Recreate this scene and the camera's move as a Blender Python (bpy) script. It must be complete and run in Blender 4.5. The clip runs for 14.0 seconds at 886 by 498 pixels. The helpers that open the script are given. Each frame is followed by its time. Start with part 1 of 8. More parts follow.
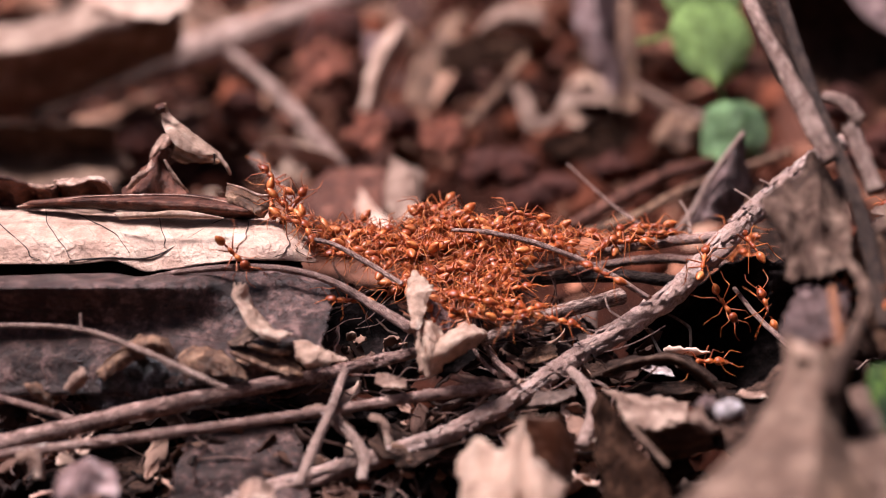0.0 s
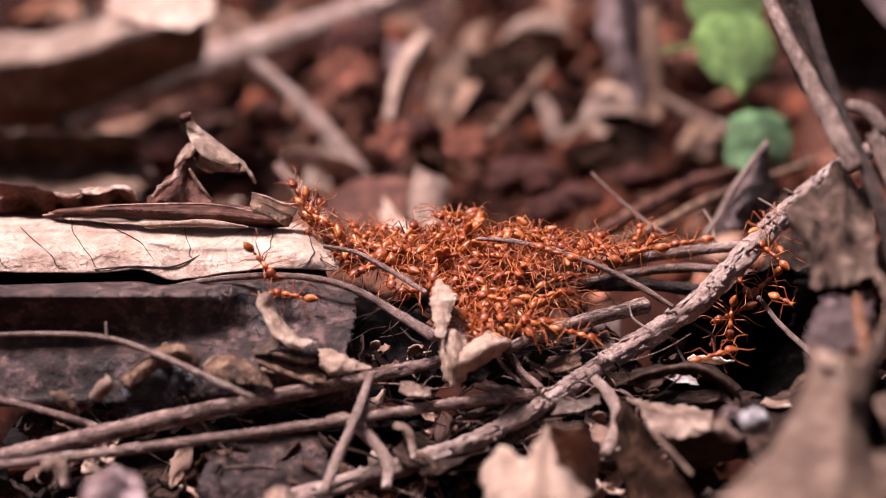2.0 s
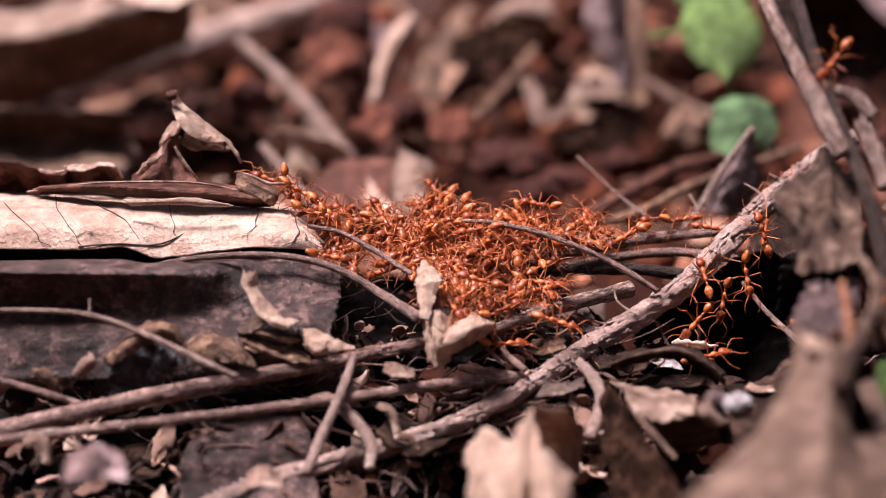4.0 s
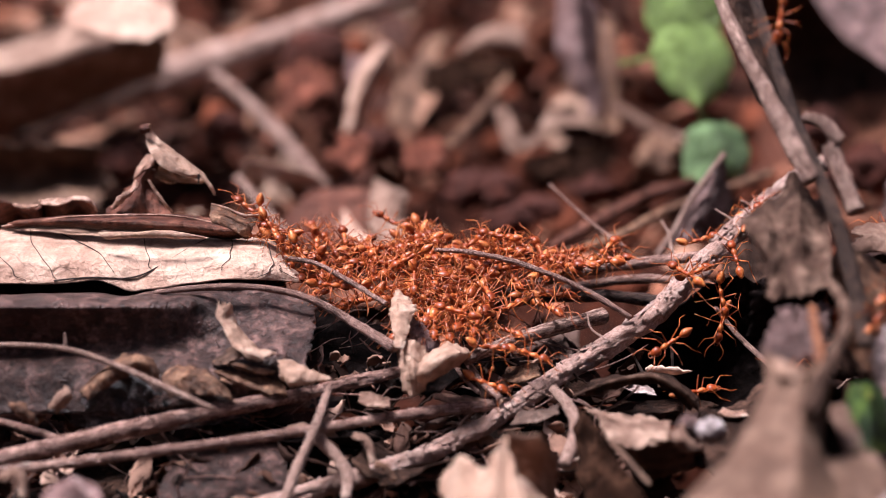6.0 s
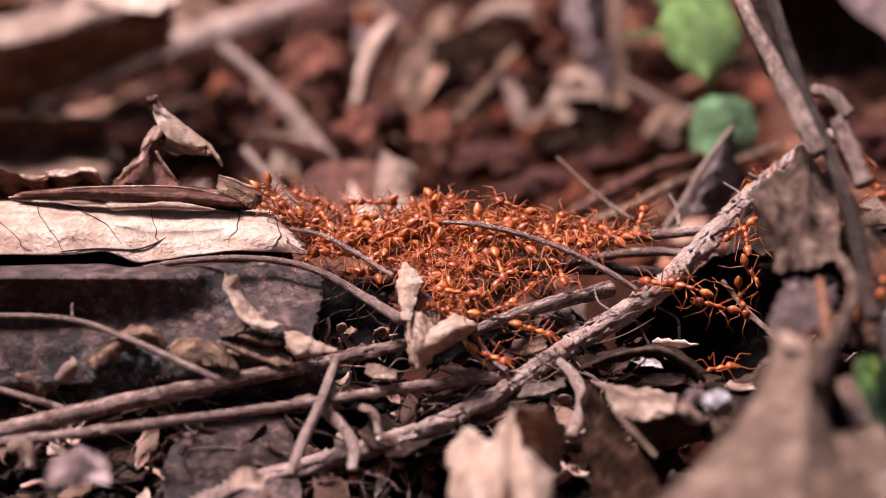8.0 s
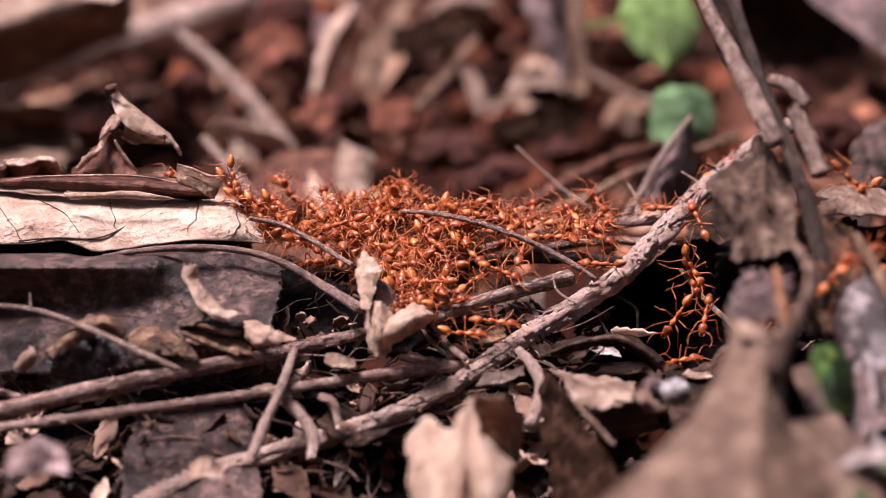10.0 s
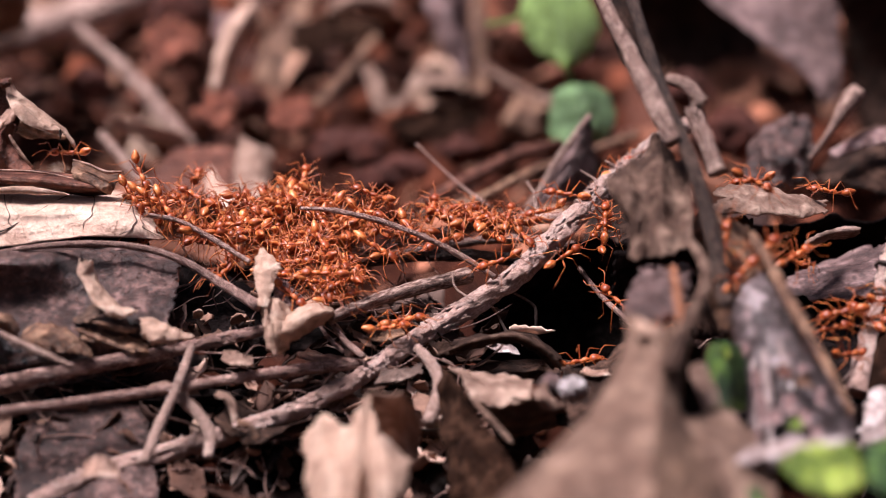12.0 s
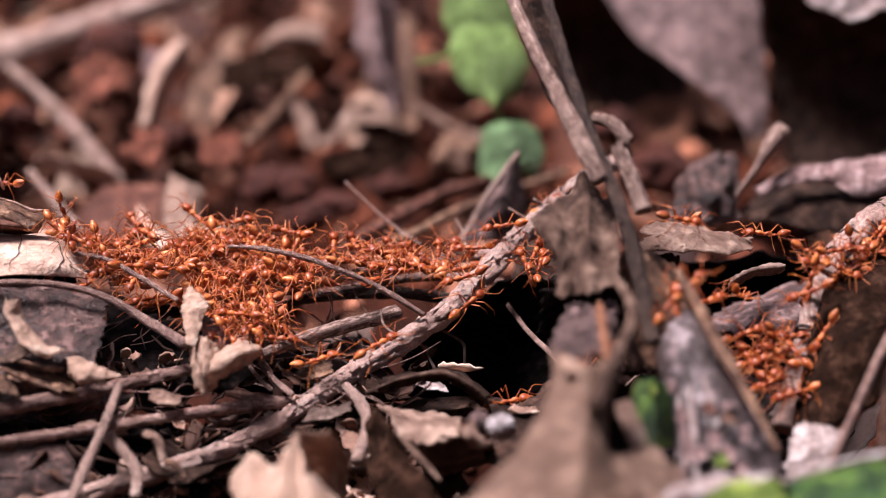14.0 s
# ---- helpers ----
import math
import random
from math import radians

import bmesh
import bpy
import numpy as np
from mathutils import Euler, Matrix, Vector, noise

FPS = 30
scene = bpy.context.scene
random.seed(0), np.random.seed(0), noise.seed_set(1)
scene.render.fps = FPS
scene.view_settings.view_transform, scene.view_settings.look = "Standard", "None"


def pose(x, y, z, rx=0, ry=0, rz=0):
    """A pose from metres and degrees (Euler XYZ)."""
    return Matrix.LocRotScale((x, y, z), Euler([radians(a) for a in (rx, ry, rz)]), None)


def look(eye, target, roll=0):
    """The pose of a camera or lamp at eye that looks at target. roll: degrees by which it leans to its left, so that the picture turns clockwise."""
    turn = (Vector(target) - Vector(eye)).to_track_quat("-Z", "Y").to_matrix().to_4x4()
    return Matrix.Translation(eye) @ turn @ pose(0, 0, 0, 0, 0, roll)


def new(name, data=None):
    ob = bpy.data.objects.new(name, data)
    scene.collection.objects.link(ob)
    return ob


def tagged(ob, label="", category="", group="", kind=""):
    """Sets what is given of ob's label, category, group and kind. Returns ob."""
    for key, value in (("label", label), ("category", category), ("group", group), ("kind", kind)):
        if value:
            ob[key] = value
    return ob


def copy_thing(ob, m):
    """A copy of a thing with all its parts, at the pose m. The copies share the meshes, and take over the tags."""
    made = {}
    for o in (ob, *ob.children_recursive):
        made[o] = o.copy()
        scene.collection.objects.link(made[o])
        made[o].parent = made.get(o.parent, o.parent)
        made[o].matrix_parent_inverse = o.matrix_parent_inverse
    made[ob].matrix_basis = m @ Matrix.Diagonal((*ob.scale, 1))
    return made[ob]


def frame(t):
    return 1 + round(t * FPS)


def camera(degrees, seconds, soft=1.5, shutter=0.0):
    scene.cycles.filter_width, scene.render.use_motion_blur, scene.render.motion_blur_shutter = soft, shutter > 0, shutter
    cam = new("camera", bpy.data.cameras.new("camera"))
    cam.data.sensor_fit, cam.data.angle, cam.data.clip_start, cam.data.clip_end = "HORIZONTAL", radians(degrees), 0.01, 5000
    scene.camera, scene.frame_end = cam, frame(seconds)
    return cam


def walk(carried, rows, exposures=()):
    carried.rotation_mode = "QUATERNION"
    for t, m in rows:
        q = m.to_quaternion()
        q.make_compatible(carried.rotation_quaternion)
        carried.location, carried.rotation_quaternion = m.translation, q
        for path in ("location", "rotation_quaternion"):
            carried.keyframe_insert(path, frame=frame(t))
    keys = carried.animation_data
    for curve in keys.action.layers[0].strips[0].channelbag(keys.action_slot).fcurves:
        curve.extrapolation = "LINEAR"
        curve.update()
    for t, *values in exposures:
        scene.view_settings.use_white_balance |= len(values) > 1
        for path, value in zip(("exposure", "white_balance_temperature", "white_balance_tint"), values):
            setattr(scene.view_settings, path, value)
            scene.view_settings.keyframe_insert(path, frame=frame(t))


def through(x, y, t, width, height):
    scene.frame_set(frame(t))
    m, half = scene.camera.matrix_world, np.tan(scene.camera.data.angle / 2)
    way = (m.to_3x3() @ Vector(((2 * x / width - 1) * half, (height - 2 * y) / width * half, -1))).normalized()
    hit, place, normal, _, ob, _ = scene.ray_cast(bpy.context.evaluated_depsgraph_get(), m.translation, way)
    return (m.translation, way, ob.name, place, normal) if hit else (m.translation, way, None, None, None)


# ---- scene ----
import itertools

# ---------------------------------------------------------------- camera
# a tripod head that pans slowly; the eye is 85 mm above the soil, about 32 cm from the ants
cam = camera(26.0, 14.0, soft=0.4, shutter=0.5)
PATH = [
    (0, 0, 0, 0.085, -0.001, -12.998, 0),
    (0.5, -0.00012, -0.00012, 0.08467, 0.001, -12.783, 0.067),
    (1, -0.00017, -0.00075, 0.0848, 0.215, -12.783, -0.085),
    (1.5, -0.00034, -0.00067, 0.08498, 0.604, -12.703, -0.101),
    (2, -0.00034, -0.00055, 0.08491, 0.675, -12.697, -0.122),
    (2.5, -0.00054, -0.00032, 0.08451, 0.749, -12.775, -0.021),
    (2.7, -0.00123, -0.00037, 0.08428, 0.781, -12.778, 0.055),
    (4.8, -0.00126, -1e-05, 0.08419, -0.342, -13.307, 0.88),
    (5, -0.00119, -0.00036, 0.08426, -0.36, -13.021, 0.746),
    (5.5, -0.00063, -0.00078, 0.08514, -0.454, -12.646, 0.401),
    (6, -0.00037, -0.00176, 0.08502, -0.58, -12.34, 0.149),
    (6.5, -0.00061, -0.00153, 0.0853, -0.407, -12.59, 0.129),
    (7, -0.00078, -0.00192, 0.08532, -0.112, -12.652, 0.062),
    (7.5, -0.00036, -0.0019, 0.08499, -0.096, -12.838, 0.051),
    (8, -0.0002, -0.00161, 0.08447, -0.335, -13.079, 0.265),
    (10.5, 0.00036, -0.00208, 0.08482, -2.29, -13.433, 0.695),
    (11, 0.00062, -0.00177, 0.08429, -3.305, -13.419, 1.026),
    (11.5, 0.00077, -0.00142, 0.08432, -4.026, -13.438, 1.307),
    (12, 0.00058, -0.00147, 0.08449, -4.556, -13.433, 1.422),
    (12.5, 0.00125, -0.00132, 0.08473, -5.054, -13.438, 1.76),
    (13, 0.00139, -0.00168, 0.08499, -5.597, -13.039, 1.797),
    (13.5, 0.00187, -0.00196, 0.08518, -6.114, -12.794, 1.722),
    (14, 0.00148, -0.00217, 0.08514, -6.536, -12.337, 1.721),
]
cam.data.dof.use_dof = True
cam.data.dof.focus_distance = 0.321
cam.data.dof.aperture_fstop = 9.6
walk(cam, [(t, pose(x, y, z, 90 + pitch, 0, yaw) @ pose(0, 0, 0, 0, 0, lean)) for t, x, y, z, yaw, pitch, lean in PATH],
     exposures=[(0.0, 0.66, 5800, 21), (14.0, 0.66, 5800, 21)])

# ---------------------------------------------------------------- daylight under a canopy
SUN_UP, SUN_TURN = 66.0, 246.0
world = bpy.data.worlds.new("sky")
scene.world = world
world.use_nodes = True
wn = world.node_tree
sky = wn.nodes.new("ShaderNodeTexSky")
sky.sky_type, sky.sun_disc = "NISHITA", False
sky.sun_elevation, sky.sun_rotation = radians(SUN_UP), radians(SUN_TURN)
sky.air_density, sky.dust_density, sky.ozone_density = 0.6, 6.0, 0.4
wn.nodes["Background"].inputs["Strength"].default_value = 0.05
wn.links.new(sky.outputs[0], wn.nodes["Background"].inputs["Color"])
sun = new("sun", bpy.data.lights.new("sun", "SUN"))
sun.data.energy, sun.data.angle, sun.data.color = 7.4, radians(19), (1.0, 0.94, 0.85)
sun.matrix_world = look((-0.42, 0.22, 1.0), (0, 0.3, 0))


# ---------------------------------------------------------------- materials
class Nodes:
    def __init__(self, name, rough=0.6, spec=0.5):
        self.m = bpy.data.materials.new(name)
        self.m.use_nodes = True
        self.t = self.m.node_tree
        self.b = self.t.nodes["Principled BSDF"]
        self.b.inputs["Roughness"].default_value = rough
        self.b.inputs["Specular IOR Level"].default_value = spec
        self.co = self.t.nodes.new("ShaderNodeTexCoord")

    def link(self, a, b):
        self.t.links.new(a, b)

    def noise(self, scale, detail=4.0, rough=0.6, stretch=None, uv=False):
        n = self.t.nodes.new("ShaderNodeTexNoise")
        n.inputs["Scale"].default_value, n.inputs["Detail"].default_value, n.inputs["Roughness"].default_value = scale, detail, rough
        src = self.co.outputs["UV" if uv else "Object"]
        if stretch:
            mp = self.t.nodes.new("ShaderNodeMapping")
            mp.inputs["Scale"].default_value = stretch
            self.link(src, mp.inputs["Vector"])
            src = mp.outputs[0]
        self.link(src, n.inputs["Vector"])
        return n.outputs[0]

    def ramp(self, fac, *stops):
        r = self.t.nodes.new("ShaderNodeValToRGB")
        e = r.color_ramp.elements
        while len(e) < len(stops):
            e.new(0.5)
        for k, (p, c) in enumerate(stops):
            e[k].position = p
            e[k].color = (*c, 1) if len(c) == 3 else c
        self.link(fac, r.inputs[0])
        return r.outputs[0]

    def math(self, op, a, b=None, c=None):
        n = self.t.nodes.new("ShaderNodeMath")
        n.operation = op
        for k, v in enumerate((a, b, c)):
            if v is None:
                continue
            if isinstance(v, (int, float)):
                n.inputs[k].default_value = v
            else:
                self.link(v, n.inputs[k])
        return n.outputs[0]

    def mix(self, fac, a, b, how="MIX"):
        n = self.t.nodes.new("ShaderNodeMix")
        n.data_type, n.blend_type = "RGBA", how
        for k, v in ((0, fac), (6, a), (7, b)):
            if isinstance(v, (int, float)):
                n.inputs[k].default_value = v
            elif isinstance(v, tuple):
                n.inputs[k].default_value = (*v, 1)
            else:
                self.link(v, n.inputs[k])
        return n.outputs[2]

    def uv(self):
        s = self.t.nodes.new("ShaderNodeSeparateXYZ")
        self.link(self.co.outputs["UV"], s.inputs[0])
        return s.outputs[0], s.outputs[1]

    def random(self):
        return self.t.nodes.new("ShaderNodeObjectInfo").outputs["Random"]

    def island(self):
        return self.t.nodes.new("ShaderNodeNewGeometry").outputs["Random Per Island"]

    def done(self, colour, bumps=(), rough=None):
        self.link(colour, self.b.inputs["Base Color"])
        last = None
        for height, strength, dist in bumps:
            n = self.t.nodes.new("ShaderNodeBump")
            n.inputs["Strength"].default_value, n.inputs["Distance"].default_value = strength, dist
            self.link(height, n.inputs["Height"])
            if last:
                self.link(last, n.inputs["Normal"])
            last = n.outputs[0]
        if last:
            self.link(last, self.b.inputs["Normal"])
        if rough is not None:
            self.link(rough, self.b.inputs["Roughness"])
        return self.m


WARM = (1.07, 0.95, 0.91)  # the red-brown cast of dry litter


def toned(colour, gain, cast=WARM):
    """The colour, warmer and brighter or darker, kept below white with its hue."""
    c = [gain * a * w for a, w in zip(colour, cast)]
    return tuple(a * min(1.0, 0.84 / max(c)) for a in c)


def grey(a, b):
    return (a, (0, 0, 0)), (b, (1, 1, 1))


def leaf_material(name, dark, mid, light, vein, rough=0.6, spec=0.4, ribs=7.0, slant=4.0, vein_amount=0.8, spots=0.5, through=0.0, grain=0.6):
    k = Nodes(name, rough, spec)
    dark, mid, light = toned(dark, 0.5), toned(mid, 0.72), toned(light, 1.3, (1.0, 0.97, 0.96))
    big, fine = k.noise(90, 5, 0.62), k.noise(900, 6, 0.7)
    blot = k.noise(320, 5, 0.65)
    col = k.ramp(big, (0.3, dark), (0.5, mid), (0.7, light))
    col = k.mix(0.3 + 0.4 * grain, col, k.ramp(blot, (0.34, dark), (0.5, mid), (0.64, light)))
    col = k.mix(grain, col, k.ramp(fine, (0.4, (0.2, 0.2, 0.2)), (0.6, (0.8, 0.8, 0.8))), "OVERLAY")
    u, v = k.uv()
    side = k.math("ABSOLUTE", k.math("SUBTRACT", v, 0.5))
    wob = k.math("MULTIPLY", k.math("SUBTRACT", k.noise(5, 3, 0.5, uv=True), 0.5), 0.9)
    line = k.math("PINGPONG", k.math("ADD", k.math("SUBTRACT", k.math("MULTIPLY", u, ribs), k.math("MULTIPLY", side, slant)), wob), 0.5)
    lateral = k.ramp(line, (0.0, (1, 1, 1)), (0.035, (0, 0, 0)))
    mid_line = k.ramp(k.math("ADD", side, k.math("MULTIPLY", wob, 0.02)), (0.0, (1, 1, 1)), (0.022, (0, 0, 0)))
    veins = k.mix(1.0, lateral, mid_line, "LIGHTEN")
    col = k.mix(k.math("MULTIPLY", veins, vein_amount), col, vein)
    spot = k.ramp(k.noise(420, 3, 0.5), *grey(0.66, 0.74))
    col = k.mix(k.math("MULTIPLY", spot, spots), col, tuple(0.35 * c for c in dark))
    net = k.noise(2200, 4, 0.7)
    r = k.math("ADD", rough - 0.15, k.math("MULTIPLY", fine, 0.3))
    m = k.done(col, [(big, 0.6, 0.004), (blot, 0.7, 0.002), (fine, 0.9, 0.001), (net, 0.5, 0.0003), (veins, -0.6, 0.0005)], r)
    if through:
        tr = k.t.nodes.new("ShaderNodeBsdfTranslucent")
        add = k.t.nodes.new("ShaderNodeMixShader")
        add.inputs[0].default_value = through
        k.link(col, tr.inputs[0])
        k.link(k.b.outputs[0], add.inputs[1])
        k.link(tr.outputs[0], add.inputs[2])
        k.link(add.outputs[0], k.t.nodes["Material Output"].inputs[0])
    return m


def bark_material(name, dark, mid, light, rough=0.75, scale=1.0, crack=0.8):
    k = Nodes(name, rough, 0.35)
    dark, mid, light = toned(dark, 0.5), toned(mid, 0.76), toned(light, 1.25, (1.0, 0.97, 0.95))
    fib = k.noise(4 * scale, 7, 0.75, (1.6, 4.5, 1), uv=True)
    patch = k.noise(160, 5, 0.65)
    fine = k.noise(1500, 6, 0.75)
    col = k.ramp(patch, (0.3, dark), (0.52, mid), (0.72, light))
    col = k.mix(crack, col, k.ramp(fib, (0.40, tuple(0.35 * c for c in dark)), (0.49, mid), (0.58, light)), "MIX")
    col = k.mix(0.4, col, k.ramp(fine, (0.3, dark), (0.7, light)), "OVERLAY")
    return k.done(col, [(fib, 1.0, 0.0012), (patch, 0.5, 0.0012), (fine, 0.7, 0.0005)])


M_PALE = leaf_material("pale_dry_leaf", (0.48, 0.288, 0.202), (0.70, 0.475, 0.362), (0.74, 0.557, 0.439), (0.10, 0.06, 0.045), 0.5, 0.4, 14, 3.0, 0.3, 0.35, grain=0.2)
M_CURL = leaf_material("straw_leaf", (0.24, 0.122, 0.0756), (0.6, 0.388, 0.293), (0.76, 0.563, 0.463), (0.22, 0.12, 0.08), 0.55, 0.35, 9, 3.0, 0.5, 0.5, 0.15)
M_GREY = leaf_material("grey_rotting_leaf", (0.018, 0.0078, 0.0058), (0.056, 0.0265, 0.0212), (0.19, 0.108, 0.092), (0.03, 0.018, 0.015), 0.42, 0.42, 6, 3.0, 0.3, 0.9, grain=0.75)
M_BROWN = leaf_material("brown_leaf", (0.040, 0.012, 0.007), (0.115, 0.038, 0.022), (0.22, 0.09, 0.058), (0.24, 0.11, 0.07), 0.55, 0.25, 12, 3.0, 0.4, 0.4)
M_TAN = leaf_material("tan_leaf", (0.065, 0.0288, 0.0146), (0.175, 0.0864, 0.0476), (0.36, 0.211, 0.129), (0.22, 0.12, 0.07), 0.6, 0.35, 6, 2.5, 0.5, 0.5)
M_DUST = leaf_material("dusty_grey_leaf", (0.05, 0.029, 0.022), (0.17, 0.112, 0.087), (0.38, 0.285, 0.235), (0.12, 0.08, 0.06), 0.7, 0.3, 5, 3.0, 0.4, 0.4, grain=0.3)
M_PURPLE = leaf_material("purplish_leaf", (0.0405, 0.0207, 0.018), (0.122, 0.0693, 0.063), (0.252, 0.162, 0.149), (0.16, 0.09, 0.085), 0.55, 0.4, 6, 3.0, 0.3, 0.6)
M_MOTTLED = leaf_material("mottled_leaf", (0.0102, 0.00595, 0.0051), (0.0638, 0.0382, 0.0357), (0.391, 0.306, 0.306), (0.5, 0.42, 0.41), 0.3, 0.7, 13, 7.0, 0.7, 1.0, grain=0.9)
# Near-black colour for sheets that stand in for deep shade in the litter
M_SHADE = leaf_material("shade_black", (0.003, 0.002, 0.0015), (0.007, 0.0042, 0.0036), (0.024, 0.016, 0.015), (0.008, 0.005, 0.005), 0.9, 0.06, 6, 3.0, 0.3, 0.5)
M_GREEN = leaf_material("green_leaf", (0.17, 0.31, 0.055), (0.235, 0.40, 0.085), (0.31, 0.47, 0.13), (0.30, 0.46, 0.14), 0.45, 0.5, 6, 2.5, 0.5, 0.1, 0.3, grain=0.3)
M_SAGE = leaf_material("bluish_green_leaf", (0.12, 0.25, 0.09), (0.175, 0.33, 0.13), (0.24, 0.39, 0.17), (0.24, 0.38, 0.17), 0.45, 0.5, 6, 2.5, 0.4, 0.1, 0.3, grain=0.3)
M_WET = leaf_material("bluish_wet_leaf", (0.004, 0.0035, 0.0035), (0.024, 0.019, 0.021), (0.15, 0.13, 0.14), (0.03, 0.028, 0.03), 0.32, 0.6, 6, 3.0, 0.4, 1.0, grain=0.9)
M_STEM = bark_material("brown_stem_bark", (0.032, 0.0166, 0.0109), (0.0736, 0.041, 0.0288), (0.205, 0.131, 0.0992), 0.8, 0.9, 0.5)
M_LIME = leaf_material("yellow_green_leaf", (0.03, 0.08, 0.008), (0.16, 0.26, 0.022), (0.42, 0.50, 0.09), (0.3, 0.40, 0.05), 0.4, 0.5, 6, 2.5, 0.4, 0.2, 0.2)
# Near-white base colour paints the glint on the wet leaf
M_GLINT = leaf_material("white_glint_leaf", (0.2, 0.17, 0.17), (0.55, 0.51, 0.52), (0.85, 0.82, 0.84), (0.3, 0.25, 0.25), 0.22, 0.8, 5, 3.0, 0.3, 0.3)
# Rotten bark colour, also given to sheets that replace shadow in hollows
M_BARKSHADE = leaf_material("rotten_bark_shade", (0.010, 0.004, 0.002), (0.026, 0.012, 0.007), (0.06, 0.03, 0.018), (0.012, 0.008, 0.006), 0.9, 0.05, 20, 0.5, 0.4, 0.5)
M_WHITE = leaf_material("bleached_scrap", (0.156, 0.104, 0.0936), (0.494, 0.403, 0.384), (0.832, 0.741, 0.715), (0.25, 0.17, 0.15), 0.6, 0.3, 5, 3.0, 0.3, 0.9, grain=0.5)
# Dark colour of rotten leaves, also of sheets that stand in for shade
M_ROTSHADE = leaf_material("rotten_leaf", (0.010, 0.005, 0.003), (0.034, 0.017, 0.011), (0.095, 0.052, 0.036), (0.05, 0.03, 0.022), 0.75, 0.12, 7, 3.0, 0.5, 0.6)
M_FAWN = leaf_material("fawn_leaf", (0.26, 0.148, 0.103), (0.46, 0.303, 0.229), (0.66, 0.48, 0.375), (0.3, 0.19, 0.14), 0.6, 0.35, 7, 3.0, 0.4, 0.15, 0.35, grain=0.2)
# Dark brown leaf colour, also used to paint shaded sides of tan leaves
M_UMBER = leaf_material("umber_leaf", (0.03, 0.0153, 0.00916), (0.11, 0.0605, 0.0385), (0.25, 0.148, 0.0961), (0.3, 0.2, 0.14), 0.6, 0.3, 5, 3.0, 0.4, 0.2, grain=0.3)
M_CLOD = bark_material("soil_clod", (0.018, 0.0045, 0.00225), (0.0765, 0.018, 0.0081), (0.171, 0.045, 0.0216), 0.95, 1.0, 0.4)
M_DEEP = leaf_material("dark_green_leaf", (0.006, 0.03, 0.004), (0.03, 0.085, 0.012), (0.16, 0.25, 0.035), (0.05, 0.13, 0.03), 0.45, 0.4, 6, 2.5, 0.4, 0.3, grain=0.7)
M_PINK = leaf_material("pinkish_leaf", (0.10, 0.050, 0.046), (0.27, 0.165, 0.155), (0.48, 0.35, 0.335), (0.2, 0.12, 0.11), 0.6, 0.35, 5, 3.0, 0.3, 0.7)
M_HUSK = leaf_material("crumpled_husk_leaf", (0.0299, 0.015, 0.0102), (0.131, 0.077, 0.0547), (0.284, 0.185, 0.137), (0.10, 0.06, 0.04), 0.75, 0.2, 5, 3.0, 0.4, 0.5, 0.2, grain=0.3)
M_SOFT = leaf_material("soft_tan_leaf", (0.124, 0.0695, 0.0473), (0.232, 0.143, 0.101), (0.341, 0.223, 0.162), (0.16, 0.10, 0.07), 0.65, 0.3, 5, 3.0, 0.3, 0.3, 0.15, grain=0.4)
M_CREAM = leaf_material("cream_leaf", (0.424, 0.25, 0.17), (0.806, 0.569, 0.427), (0.848, 0.671, 0.534), (0.3, 0.19, 0.14), 0.5, 0.4, 7, 3.0, 0.4, 0.3, 0.3, grain=0.3)
M_RUST = leaf_material("rust_red_leaf", (0.035, 0.009, 0.004), (0.17, 0.048, 0.024), (0.36, 0.13, 0.08), (0.2, 0.09, 0.06), 0.65, 0.2, 7, 3.0, 0.4, 0.6, grain=0.7)
M_TWIG = bark_material("twig_bark", (0.0986, 0.0493, 0.0382), (0.301, 0.183, 0.151), (0.887, 0.665, 0.585), 0.65, 1.0, 0.6)
M_BRANCH = bark_material("flaky_bark", (0.28, 0.165, 0.13), (0.70, 0.50, 0.43), (0.87, 0.75, 0.70), 0.6, 2.6, 0.4)
M_FLAKE = bark_material("bark_flakes", (0.46, 0.31, 0.26), (0.82, 0.66, 0.60), (0.90, 0.81, 0.77), 0.65, 1.5, 0.3)
M_STRAW = bark_material("bleached_twig", (0.24, 0.155, 0.125), (0.50, 0.365, 0.31), (0.78, 0.64, 0.575), 0.75, 1.4, 0.4)
M_DARKTWIG = bark_material("dark_twig", (0.020, 0.011, 0.008), (0.065, 0.038, 0.029), (0.22, 0.145, 0.118))
M_STICK = bark_material("weathered_stick", (0.10, 0.055, 0.042), (0.30, 0.198, 0.162), (0.72, 0.57, 0.50), 0.8, 0.8, 0.6)
M_ORANGEWOOD = bark_material("raw_broken_wood", (0.22, 0.08, 0.035), (0.40, 0.18, 0.09), (0.56, 0.32, 0.19))


def soil_material():
    k = Nodes("red_soil", 0.95, 0.08)
    a, b, c = k.noise(55, 5, 0.6), k.noise(260, 5, 0.65), k.noise(1600, 5, 0.7)
    col = k.ramp(a, (0.36, (0.006, 0.0018, 0.001)), (0.52, (0.026, 0.0065, 0.003)), (0.72, (0.10, 0.026, 0.012)))
    col = k.mix(0.5, col, k.ramp(b, (0.3, (0.2, 0.2, 0.2)), (0.7, (0.8, 0.8, 0.8))), "OVERLAY")
    col = k.mix(k.ramp(c, *grey(0.62, 0.72)), col, (0.30, 0.17, 0.12))
    return k.done(col, [(a, 0.5, 0.004), (b, 0.6, 0.002), (c, 0.5, 0.0005)])


def crumb_material():
    k = Nodes("soil_crumb", 0.92, 0.1)
    b, c = k.noise(300, 5, 0.65), k.noise(1600, 5, 0.7)
